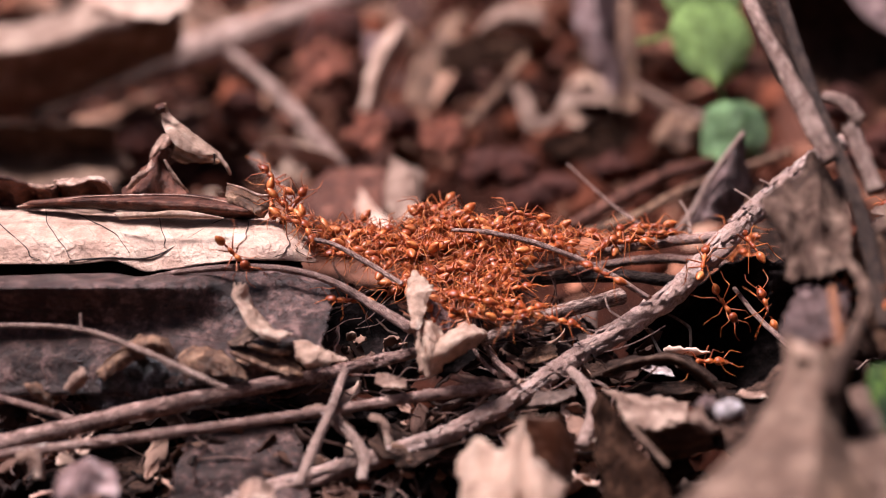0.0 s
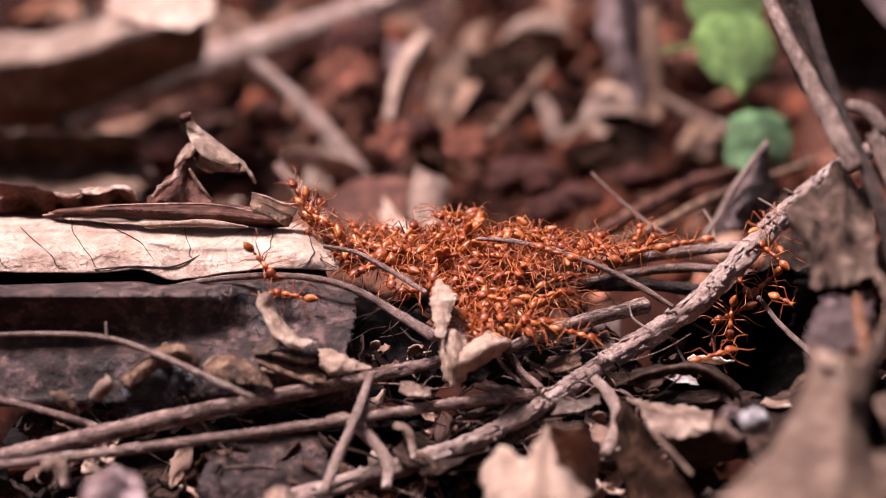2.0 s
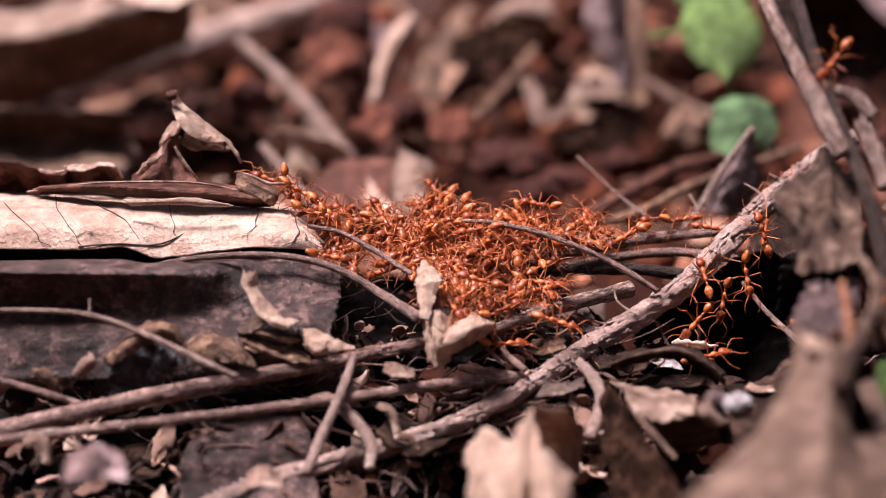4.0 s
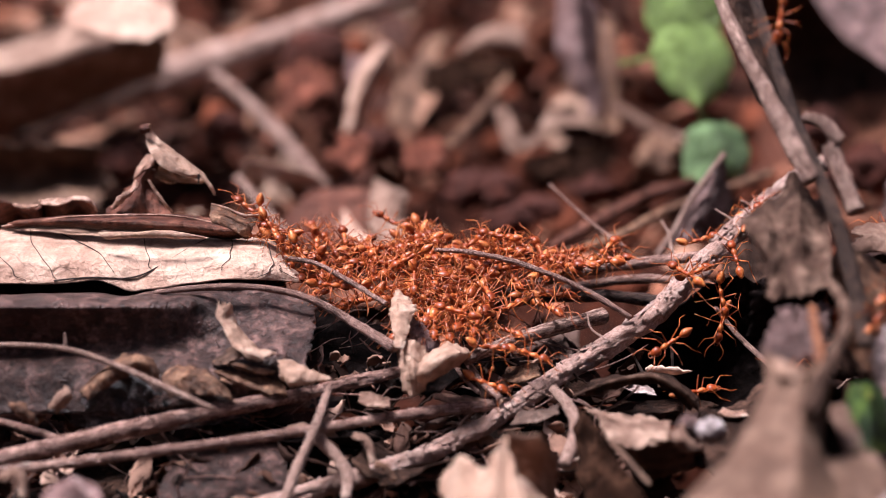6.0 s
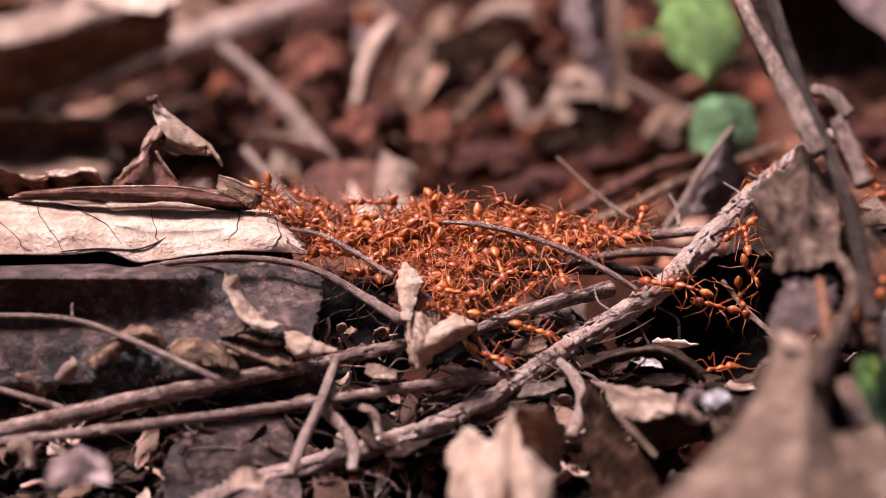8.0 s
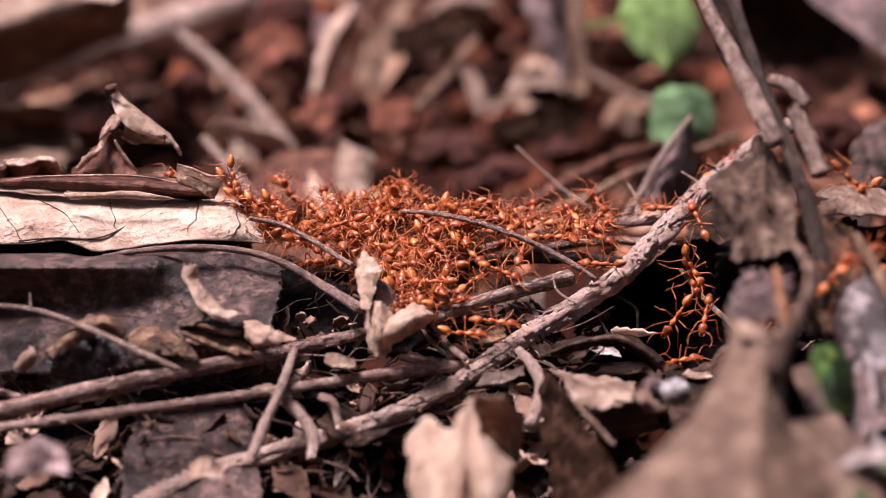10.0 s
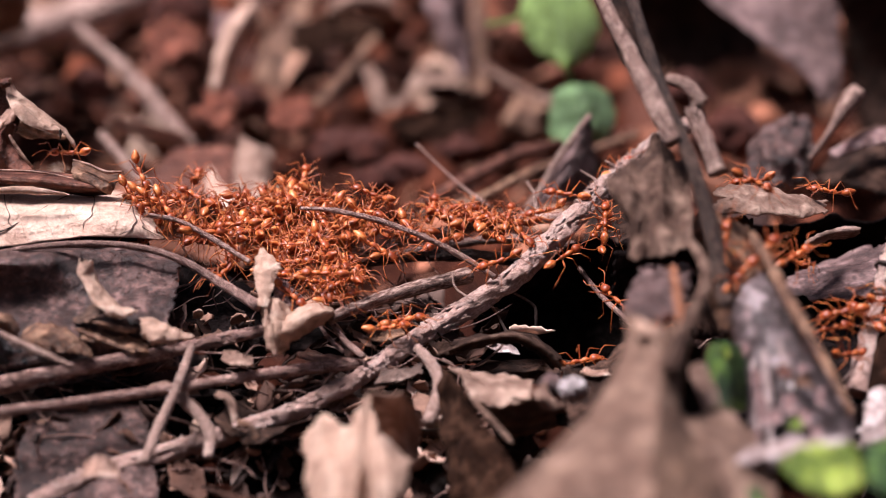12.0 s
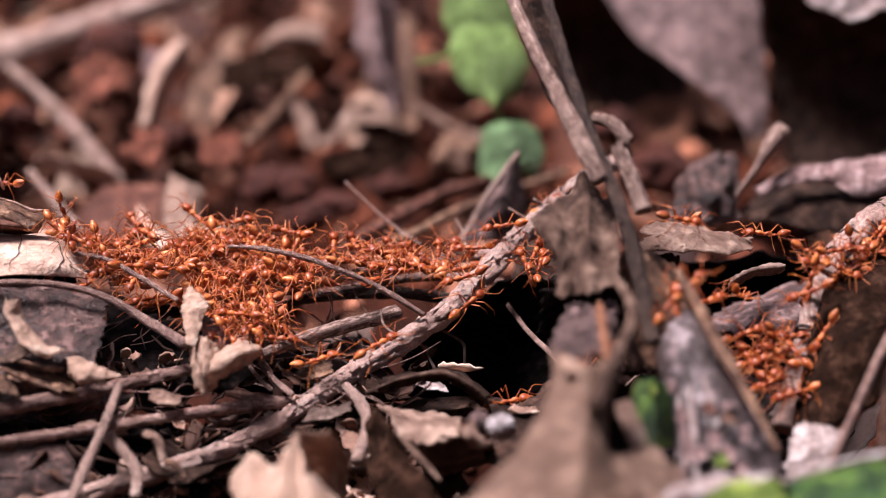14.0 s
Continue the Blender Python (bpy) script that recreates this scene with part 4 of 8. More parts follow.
stem("thorn", [(-39.4, 326.0, 26.6), (-39.4, 326.0, 25.7), (-39.5, 326.0, 24.5)], [0.22, 0.18, 0.1], M_DARKTWIG, "short dark spine under the curled tip", "thorn", n=12, seg=6, seed=67)
leaf("torn_leaf", [
    [(-52.0, 332.8, 24.1), (-49.5, 332.4, 26.5)],
    [(-51.4, 333.3, 26.3), (-48.0, 332.6, 27.5)],
    [(-49.4, 334.0, 29.0), (-47.5, 332.9, 28.8)]],
    M_CURL, "small torn scrap of straw-coloured leaf", nu=14, nv=8, wrinkle=0.2, ragged=0.06, seed=12)
leaf("leaf_scroll", [
    [(-36.8, 321.0, 22.5), (-36.9, 318.0, 21.1), (-36.5, 317.0, 19.7)],
    [(-34.1, 321.0, 21.5), (-33.9, 317.0, 20.6), (-33.4, 316.0, 19.1)],
    [(-31.3, 321.0, 20.2), (-31.3, 317.0, 19.6), (-31.2, 316.0, 17.8)],
    [(-28.7, 322.0, 20.2), (-29.2, 318.0, 19.0), (-30.1, 317.0, 17.0)]],
    M_TAN, "short open scroll of brown dry leaf", nu=40, nv=20, wrinkle=0.35, ragged=0.04, seed=14, size=4, rib=0.0)
stem("leaf_edge", [(-36.4, 318.0, 22.9), (-33.7, 317.0, 22.3), (-30.9, 317.0, 21.1), (-28.5, 319.0, 20.7)], [0.15, 0.25, 0.28, 0.2], M_CURL, "pale rim of the brown scroll", "leaf edge", n=34, seg=7, rough=0.3, seed=68)
leaf("leaf_bit", [
    [(-54.8, 311.0, 19.5), (-54.4, 310.5, 19.2), (-54.1, 310.3, 18.9), (-53.8, 310.5, 18.6), (-53.6, 311.0, 18.1)],
    [(-50.3, 310.0, 19.7), (-50.1, 309.7, 19.4), (-50.0, 309.5, 19.2), (-49.9, 309.7, 18.9), (-49.8, 310.0, 18.5)],
    [(-45.1, 310.0, 20.0), (-45.0, 309.6, 19.8), (-44.8, 309.5, 19.5), (-44.8, 309.6, 19.1), (-44.7, 310.0, 18.7)],
    [(-40.5, 310.0, 19.7), (-40.4, 309.7, 19.4), (-40.3, 309.6, 19.2), (-40.3, 309.7, 18.9), (-40.3, 310.0, 18.5)],
    [(-36.6, 311.0, 18.7), (-36.6, 310.9, 18.6), (-36.5, 310.8, 18.5), (-36.5, 310.9, 18.4), (-36.5, 311.0, 18.2)]],
    M_CREAM, "narrow pinkish strip of leaf under the folded one", nu=44, nv=8, wrinkle=0.25, ragged=0.05, seed=69, size=4, rib=0.0)

leaf("twisted_leaf", [
    [(-32.9, 294.3, 11.7), (-32.4, 294.2, 11.7), (-32.1, 294.3, 11.6), (-31.7, 294.9, 11.5), (-31.4, 295.7, 11.2)],
    [(-33.2, 292.9, 9.6), (-32.5, 292.7, 9.6), (-31.9, 292.9, 9.4), (-31.3, 293.8, 9.1), (-30.8, 295.1, 8.7)],
    [(-31.7, 292.0, 7.5), (-31.1, 291.8, 7.5), (-30.6, 292.0, 7.3), (-30.1, 292.8, 7.0), (-29.6, 294.0, 6.6)],
    [(-30.5, 290.9, 5.6), (-29.9, 290.7, 5.8), (-29.2, 290.9, 5.8), (-28.7, 291.8, 5.7), (-28.1, 293.1, 5.5)],
    [(-28.6, 289.9, 4.3), (-27.9, 289.6, 4.5), (-27.3, 289.9, 4.6), (-26.7, 290.8, 4.5), (-26.1, 292.1, 4.3)],
    [(-26.2, 289.8, 3.2), (-25.5, 289.6, 3.5), (-24.8, 289.8, 3.7), (-24.2, 290.8, 3.7), (-23.6, 292.2, 3.5)]],
    M_CREAM, "twisted pale strip of dry leaf", nu=60, nv=24, wrinkle=0.45, ragged=0.04, seed=15, size=3.5, rib=0.0, curl=(0.2, 0.15))
leaf("twisted_leaf", [
    [(-23.9, 292.7, 3.0), (-23.6, 290.9, 2.6), (-23.3, 289.6, 2.0), (-23.2, 289.2, 1.1), (-23.0, 289.3, 0.1)],
    [(-21.2, 291.6, 2.9), (-21.1, 289.4, 2.3), (-21.1, 287.9, 1.6), (-21.1, 287.3, 0.6), (-21.1, 287.4, -0.6)],
    [(-18.6, 290.4, 2.0), (-18.7, 288.9, 1.7), (-18.8, 287.9, 1.2), (-18.9, 287.6, 0.6), (-19.0, 287.6, -0.2)],
    [(-16.5, 289.7, 1.2), (-16.5, 289.0, 1.0), (-16.6, 288.5, 0.8), (-16.7, 288.3, 0.5), (-16.8, 288.3, 0.1)],
    [(-15.0, 289.3, 0.8), (-15.0, 289.0, 0.7), (-15.0, 288.7, 0.6), (-15.1, 288.6, 0.4), (-15.1, 288.7, 0.2)]],
    M_CREAM, "pale folded end of the twisted strip", nu=50, nv=24, wrinkle=0.45, ragged=0.05, seed=16, size=3.5, rib=0.0, curl=(0.15, 0.25))
leaf("curled_leaf", [
    [(-34.4, 293.0, 2.3), (-33.9, 292.0, 2.0)],
    [(-32.3, 294.0, 3.4), (-31.5, 291.0, 2.4)],
    [(-30.2, 294.0, 5.2), (-29.0, 291.0, 3.6)],
    [(-28.2, 294.0, 3.9), (-26.9, 291.0, 2.8)]],
    M_UMBER, "small brown leaf curled beneath the twisted strip", nu=30, nv=14, wrinkle=0.3, ragged=0.05, seed=17, size=3, rib=0.0)
leaf("curled_leaf", [
    [(-31.8, 292.0, 2.9), (-31.8, 291.6, 2.7), (-31.8, 291.5, 2.5), (-31.9, 291.6, 2.2), (-32.0, 292.0, 1.8)],
    [(-29.0, 291.0, 2.5), (-29.0, 290.6, 2.3), (-29.0, 290.4, 2.1), (-29.1, 290.6, 1.7), (-29.2, 291.0, 1.3)],
    [(-26.1, 290.5, 2.0), (-26.1, 290.0, 1.8), (-26.2, 289.9, 1.5), (-26.2, 290.0, 1.1), (-26.3, 290.5, 0.7)],
    [(-23.7, 291.0, 1.5), (-23.7, 290.6, 1.3), (-23.8, 290.4, 1.1), (-23.9, 290.6, 0.8), (-24.1, 291.0, 0.4)]],
    M_TAN, "thin tan curl under the twisted strip", nu=36, nv=12, wrinkle=0.2, ragged=0.05, seed=18, size=3, rib=0.0)
leaf("curled_leaf", [
    [(-33.9, 293.0, 1.6), (-32.5, 290.0, -0.1)],
    [(-29.9, 293.0, 1.1), (-28.6, 290.0, -0.8)],
    [(-25.9, 293.0, 0.2), (-24.5, 289.0, -1.4)],
    [(-22.3, 292.0, -1.4), (-21.7, 290.0, -2.3)]],
    M_TAN, "brown leaf lying under the twisted strip", nu=36, nv=18, wrinkle=0.6, ragged=0.05, seed=19, size=4, rib=0.0)
leaf("curled_leaf", [
    [(-55.5, 292.0, -2.5), (-54.5, 289.0, -2.4), (-53.4, 288.0, -2.8)],
    [(-52.9, 292.0, 0.4), (-51.8, 288.5, 0.4), (-50.7, 288.0, -1.3)],
    [(-49.5, 292.0, 3.0), (-48.2, 287.5, 3.0), (-47.8, 288.0, 0.5)],
    [(-46.5, 292.0, 4.0), (-45.5, 287.5, 3.9), (-45.5, 288.0, 1.6)],
    [(-43.7, 292.0, 3.4), (-43.5, 288.0, 3.1), (-43.8, 288.5, 0.7)],
    [(-41.5, 291.0, 0.9), (-42.1, 289.0, 0.2), (-42.9, 289.0, -1.5)]],
    M_TAN, "tan curled rim of a dark leaf", nu=60, nv=24, wrinkle=0.2, ragged=0.06, seed=300, size=3, rib=0.0, curl=(0.5, 0.2))
leaf("curled_leaf", [
    [(-42.6, 291.0, -0.0), (-41.8, 289.0, -0.7), (-40.7, 288.0, -2.4)],
    [(-39.8, 292.0, 1.8), (-39.0, 288.0, 1.2), (-38.1, 287.0, -1.8)],
    [(-37.0, 292.0, 2.1), (-36.0, 288.0, 1.2), (-34.9, 287.0, -1.8)],
    [(-34.3, 291.0, 1.1), (-33.3, 288.0, 0.5), (-32.2, 287.0, -1.8)],
    [(-31.3, 290.0, -1.2), (-30.6, 288.5, -1.7), (-29.9, 288.0, -2.8)]],
    M_TAN, "brown arched fold of a dark leaf", nu=56, nv=24, wrinkle=0.2, ragged=0.06, seed=301, size=3, rib=0.0, curl=(0.6, 0.2))
leaf("curled_leaf", [
    [(-33.5, 288.5, 2.4), (-33.6, 288.3, 2.3), (-33.6, 288.2, 2.1), (-33.6, 288.3, 2.0), (-33.7, 288.5, 1.7)],
    [(-30.3, 288.0, 1.2), (-30.4, 287.7, 1.1), (-30.5, 287.5, 0.9), (-30.6, 287.7, 0.6), (-30.7, 288.0, 0.3)],
    [(-26.8, 287.5, -0.1), (-26.9, 287.1, -0.2), (-27.0, 287.0, -0.4), (-27.2, 287.1, -0.7), (-27.3, 287.5, -1.0)],
    [(-23.5, 287.5, -1.4), (-23.6, 287.2, -1.4), (-23.7, 287.1, -1.6), (-23.8, 287.2, -1.8), (-24.0, 287.5, -2.0)]],
    M_TAN, "thin brown rim of a curled leaf", nu=40, nv=10, wrinkle=0.25, ragged=0.08, seed=302, size=3, rib=0.0)
leaf("curled_leaf", [
    [(-59.8, 288.0, -4.1), (-58.5, 285.5, -3.5), (-57.7, 286.0, -4.4)],
    [(-58.7, 288.0, -2.1), (-57.1, 285.0, -1.7), (-56.4, 286.0, -3.5)],
    [(-56.3, 288.0, -0.2), (-55.4, 286.0, -0.4), (-55.1, 286.0, -1.7)]],
    M_FAWN, "tan curled scrap on the grey leaf", nu=30, nv=18, wrinkle=0.5, ragged=0.08, seed=303, size=3, rib=0.0, curl=(0.3, 0.2))
leaf("curled_leaf", [
    [(-65.3, 285.0, -1.7), (-64.5, 283.0, -2.0), (-64.4, 284.0, -3.0)],
    [(-63.0, 285.0, -1.9), (-62.9, 282.5, -2.2), (-63.6, 284.0, -4.0)],
    [(-61.0, 285.0, -3.7), (-61.3, 283.0, -4.0), (-62.4, 284.0, -5.2)],
    [(-60.2, 285.0, -5.4), (-60.5, 284.0, -5.4), (-61.1, 284.0, -6.0)]],
    M_TAN, "small tan curled scrap of leaf", nu=30, nv=16, wrinkle=0.5, ragged=0.08, seed=304, size=3, rib=0.0, curl=(0.3, 0.2))
leaf("curled_leaf", [
    [(-55.0, 291.0, -3.0), (-54.5, 291.0, -6.0), (-54.4, 291.5, -9.4)],
    [(-48.6, 292.0, 0.3), (-48.1, 291.0, -3.7), (-48.0, 291.5, -8.5)],
    [(-42.4, 293.0, -1.9), (-41.8, 292.0, -4.6), (-41.4, 292.0, -7.6)],
    [(-33.7, 294.0, -3.5), (-33.5, 293.0, -4.6), (-33.2, 293.0, -6.6)]],
    M_WET, "dark wet leaf with a bluish sheen", nu=60, nv=36, wrinkle=0.9, ragged=0.03, seed=305, size=4, rib=0.0)
leaf("wet_leaf", [
    [(-58.0, 292.5, -8.3), (-57.1, 293.1, -5.7), (-56.0, 297.6, -4.2)],
    [(-47.1, 291.3, -8.9), (-46.2, 292.2, -5.4), (-46.0, 297.8, -3.3)],
    [(-34.5, 291.5, -8.0), (-34.6, 293.1, -5.7), (-35.0, 297.8, -3.3)],
    [(-25.6, 293.1, -5.7), (-25.7, 294.4, -4.7), (-25.9, 297.6, -4.2)]],
    M_WET, "dark wet leaf with a bluish gloss", nu=40, nv=24, wrinkle=0.9, ragged=0.05, seed=19)
leaf("wet_leaf", [
    [(-42.5, 275.5, -21.8), (-42.3, 280.9, -16.5), (-40.6, 289.0, -12.3)],
    [(-33.0, 274.6, -21.5), (-32.6, 280.9, -16.5), (-32.7, 291.5, -10.4)],
    [(-24.4, 274.6, -21.5), (-24.4, 280.9, -16.5), (-25.6, 292.7, -9.8)],
    [(-19.3, 275.5, -21.8), (-20.9, 281.8, -16.8), (-22.4, 291.2, -11.7)]],
    M_GREY, "flat dark grey leaf lying under the twigs", nu=44, nv=30, wrinkle=0.6, ragged=0.04, seed=20)
# Black sheet added where the pile is only in deep shade
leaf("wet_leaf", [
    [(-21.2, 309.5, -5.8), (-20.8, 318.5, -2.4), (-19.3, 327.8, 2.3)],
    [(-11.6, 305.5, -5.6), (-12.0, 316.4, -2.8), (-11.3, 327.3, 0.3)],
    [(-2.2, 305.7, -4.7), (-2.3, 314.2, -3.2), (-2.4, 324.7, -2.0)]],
    M_SHADE, "black sheet for the shade deep in the pile", nu=30, nv=24, wrinkle=0.7, ragged=0.04, seed=77)
# Black sheet lines the hollow; its colour replaces the shade there
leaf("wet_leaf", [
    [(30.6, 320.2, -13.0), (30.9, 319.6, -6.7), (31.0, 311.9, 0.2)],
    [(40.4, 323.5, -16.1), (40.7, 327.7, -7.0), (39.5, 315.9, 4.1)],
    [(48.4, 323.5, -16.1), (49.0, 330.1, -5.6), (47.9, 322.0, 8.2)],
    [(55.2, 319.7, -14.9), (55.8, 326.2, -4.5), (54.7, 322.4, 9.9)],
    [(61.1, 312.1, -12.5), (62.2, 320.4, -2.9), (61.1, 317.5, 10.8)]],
    M_SHADE, "black sheet for the shade in the hollow", nu=40, nv=30, wrinkle=1.2, ragged=0.05, seed=78, size=7)

# the rolled leaf cone in the middle
leaf("leaf_cone", [
    [(-5.8, 297.5, 9.0), (-4.8, 296.6, 9.4), (-3.8, 296.3, 9.7), (-2.8, 296.6, 9.7), (-1.7, 297.5, 9.7)],
    [(-5.5, 295.5, 7.8), (-4.8, 294.9, 7.9), (-4.1, 294.6, 8.0), (-3.3, 294.9, 7.9), (-2.6, 295.5, 7.8)],
    [(-5.0, 293.5, 6.2), (-4.6, 293.1, 6.3), (-4.1, 293.0, 6.3), (-3.7, 293.1, 6.2), (-3.2, 293.5, 6.0)],
    [(-4.8, 292.0, 4.6), (-4.6, 291.8, 4.6), (-4.4, 291.8, 4.6), (-4.2, 291.8, 4.5), (-4.0, 292.0, 4.4)]],
    M_CREAM, "small cone of rolled straw-coloured leaf", nu=28, nv=24, wrinkle=0.15, ragged=0.03, seed=21, size=4, rib=0.1)
leaf("leaf_cone", [
    [(-6.4, 298.0, 8.3), (-5.0, 297.0, 8.9), (-3.7, 296.6, 9.3), (-2.3, 297.0, 9.5), (-1.0, 298.0, 9.5)],
    [(-5.9, 299.5, 9.7), (-5.0, 298.8, 10.0), (-4.0, 298.5, 10.3), (-3.0, 298.8, 10.3), (-2.0, 299.5, 10.3)],
    [(-5.5, 301.5, 11.0), (-5.0, 301.1, 11.2), (-4.5, 301.0, 11.2), (-4.0, 301.1, 11.3), (-3.5, 301.5, 11.2)],
    [(-5.0, 303.0, 11.6), (-4.9, 302.9, 11.6), (-4.8, 302.9, 11.7), (-4.7, 302.9, 11.7), (-4.6, 303.0, 11.7)]],
    M_CREAM, "pointed pale leaf tip wrapped over the cone", nu=26, nv=22, wrinkle=0.2, ragged=0.05, seed=22, size=3, rib=0.1)
leaf("leaf_fold", [
    [(-3.0, 300.0, 7.9), (-2.8, 299.0, 5.6), (-2.5, 298.0, 3.0)],
    [(-0.6, 300.0, 6.8), (-0.5, 298.0, 4.9), (-0.3, 297.0, 2.7)],
    [(2.3, 302.0, 3.4), (2.3, 300.0, 3.2), (2.1, 299.0, 2.3)]],
    M_PINK, "pinkish-brown leaf shoulder beside the cone", nu=26, nv=18, wrinkle=0.3, ragged=0.04, seed=22, size=4)
leaf("leaf_fold", [
    [(-4.4, 297.0, 4.2), (-2.6, 294.0, 5.4), (-0.3, 295.0, 4.0)],
    [(-4.4, 295.0, 1.5), (-2.2, 291.0, 3.1), (0.6, 294.0, 1.8)],
    [(-3.8, 293.0, -0.7), (-2.1, 290.0, 0.4), (-0.1, 292.0, -0.2)],
    [(-2.5, 293.0, -3.5), (-2.1, 291.0, -2.9), (-1.4, 292.0, -2.7)]],
    M_CREAM, "tan folded leaf under the cone", nu=44, nv=28, wrinkle=0.45, ragged=0.03, seed=24, size=4, rib=0.0, veins=[(0.1, (.05, .3), (.5, .4), (.9, .5)), (0.08, (.2, .4), (.4, .7), (.5, .9))])
leaf("leaf_fold", [
    [(-1.2, 293.0, 2.1), (-1.3, 289.0, 1.6), (-2.0, 291.0, -2.7)],
    [(0.6, 295.0, 3.8), (1.1, 288.0, 3.3), (0.1, 290.0, -1.0)],
    [(3.0, 297.0, 4.4), (3.6, 288.0, 4.6), (2.9, 291.0, 0.6)],
    [(5.2, 299.0, 3.2), (5.6, 292.0, 3.9), (5.3, 294.0, 1.2)],
    [(7.1, 301.0, 2.0), (7.1, 298.0, 2.2), (7.0, 298.0, 1.4)]],
    M_CREAM, "pale curled lobe of a folded leaf", nu=46, nv=26, wrinkle=0.4, ragged=0.03, seed=25, size=3, rib=0.0, curl=(0.3, 0.1))
# Dark scrap painted for the shade below the fold
leaf("dark_leaf", [
    [(-2.0, 293.6, -3.8), (-1.1, 298.0, -2.4)], [(1.5, 294.6, -3.7), (2.0, 299.2, -1.5)], [(5.6, 297.0, -2.1), (5.9, 300.5, -0.5)]],
    M_SHADE, "dark scrap for the shade under the fold", nu=18, nv=12, wrinkle=0.4, ragged=0.08, seed=102)
leaf("bark_strip", [
    [(0.5, 295.7, -3.2), (0.5, 293.6, -3.8)],
    [(6.0, 295.5, -4.3), (6.0, 293.3, -5.0)],
    [(11.5, 296.4, -5.0), (11.8, 294.2, -5.5)]],
    M_CURL, "pale strip of bark between the twigs", "bark", nu=22, nv=6, wrinkle=0.2, ragged=0.08, seed=25)
leaf("leaf_hoop", [
    [(25.3, 293.6, -3.8), (25.3, 291.0, -1.3), (26.5, 297.0, -2.3)],
    [(31.1, 293.0, -1.9), (30.8, 290.3, 0.0), (31.5, 297.1, -1.6)],
    [(37.4, 293.0, -1.7), (37.4, 290.4, 0.5), (38.8, 297.2, -1.4)],
    [(42.9, 292.1, -5.8), (43.0, 289.5, -3.6), (44.4, 296.2, -5.5)]],
    M_ROTSHADE, "dark arched leaf with a curled rim", nu=40, nv=12, wrinkle=0.2, ragged=0.03, seed=26)

stem("leaf_edge", [(23.2, 289.0, -2.4), (28.0, 289.0, -0.3), (33.7, 289.0, 0.9), (36.8, 289.0, 0.5), (40.6, 289.0, -1.8), (43.3, 290.0, -4.9)], [0.25, 0.3, 0.4, 0.45, 0.5, 0.4], M_HUSK, "pale rim of the dark arched leaf", "leaf edge", n=60, seg=8, rough=0.2, seed=131)

# ---------------------------------------------------------------- dark leaves under the pile, for the shade between twigs
def rotten_leaf(x, y, turn, length, width, tip, seed):
    z = max(ground_height(x, y) + 3, pile_height(y) - 10)
    m = Matrix.Translation((x, y, z)) @ Euler((radians(tip), radians(8 * math.sin(seed)), radians(turn))).to_matrix().to_4x4()
    grid = [[m @ Vector((a * length, b * width * (1 - 0.55 * abs(a)), 1.5 * math.sin(2 * a + seed) + 2.5 * b * b)) for b in (-1, -0.4, 0.4, 1)] for a in (-1, -0.5, 0, 0.5, 1)]
    # Dark leaf colours blacken the gaps in place of shade
    leaf("rotten_leaf", grid, M_ROTSHADE if seed % 3 else M_SHADE, "dark leaf under the twigs, its colour standing in for shade", nu=26, nv=18, wrinkle=0.9, ragged=0.08, seed=seed, size=7, laterals=3, group="rotten leaves under the pile")


for n, (x, y) in enumerate(((-62, 268), (-38, 262), (-14, 266), (10, 262), (34, 268), (58, 262), (84, 268), (-52, 292), (-26, 296), (0, 294), (24, 292), (80, 296), (-8, 318), (16, 314), (-36, 322), (92, 318), (30, 300), (12, 280), (-18, 280))):
    rotten_leaf(x, y, 67 * n % 180, 15 + n * 5 % 7, 8 + n * 3 % 4, n * 7 % 12, n + 100)

# ---------------------------------------------------------------- leaves in front
leaf("crumpled_leaf", [
    [(2.0, 266.0, -6.8), (2.2, 256.4, -7.5), (2.4, 246.8, -8.6), (2.6, 242.0, -11.2)],
    [(3.7, 260.0, -3.0), (3.7, 250.4, -4.2), (3.8, 240.8, -5.7), (3.8, 236.0, -8.9)],
    [(5.4, 256.0, -1.1), (5.3, 246.4, -2.3), (5.2, 236.8, -4.0), (5.2, 232.0, -7.3)],
    [(7.6, 254.0, -1.6), (7.3, 244.4, -2.5), (7.0, 234.8, -3.7), (6.9, 230.0, -6.5)],
    [(9.4, 253.0, 0.7), (9.1, 243.4, -0.8), (8.8, 233.8, -2.7), (8.7, 229.0, -6.1)],
    [(11.5, 258.0, 1.4), (11.1, 248.4, -0.9), (10.8, 238.8, -3.7), (10.7, 234.0, -8.1)],
    [(12.2, 252.0, -0.5), (11.9, 242.4, -1.3), (11.7, 232.8, -2.5), (11.7, 228.0, -5.3)],
    [(13.4, 249.0, -2.1), (13.1, 239.4, -1.9), (12.8, 229.8, -2.0), (12.7, 225.0, -3.7)],
    [(15.4, 251.0, -4.5), (14.8, 241.4, -3.5), (14.1, 231.8, -2.8), (13.8, 227.0, -3.8)],
    [(17.5, 256.0, -7.5), (16.6, 246.4, -6.0), (15.6, 236.8, -4.6), (14.9, 232.0, -5.0)]],
    M_CREAM, "crumpled light tan leaf before the branch", nu=80, nv=44, wrinkle=0.9, ragged=0.012, seed=27, size=6, curl=(0.3, 0.2), rib=0.0, veins=[(0.13, (.35, .9), (.42, .5), (.5, .1)), (0.11, (.7, .9), (.68, .5), (.62, .15))])
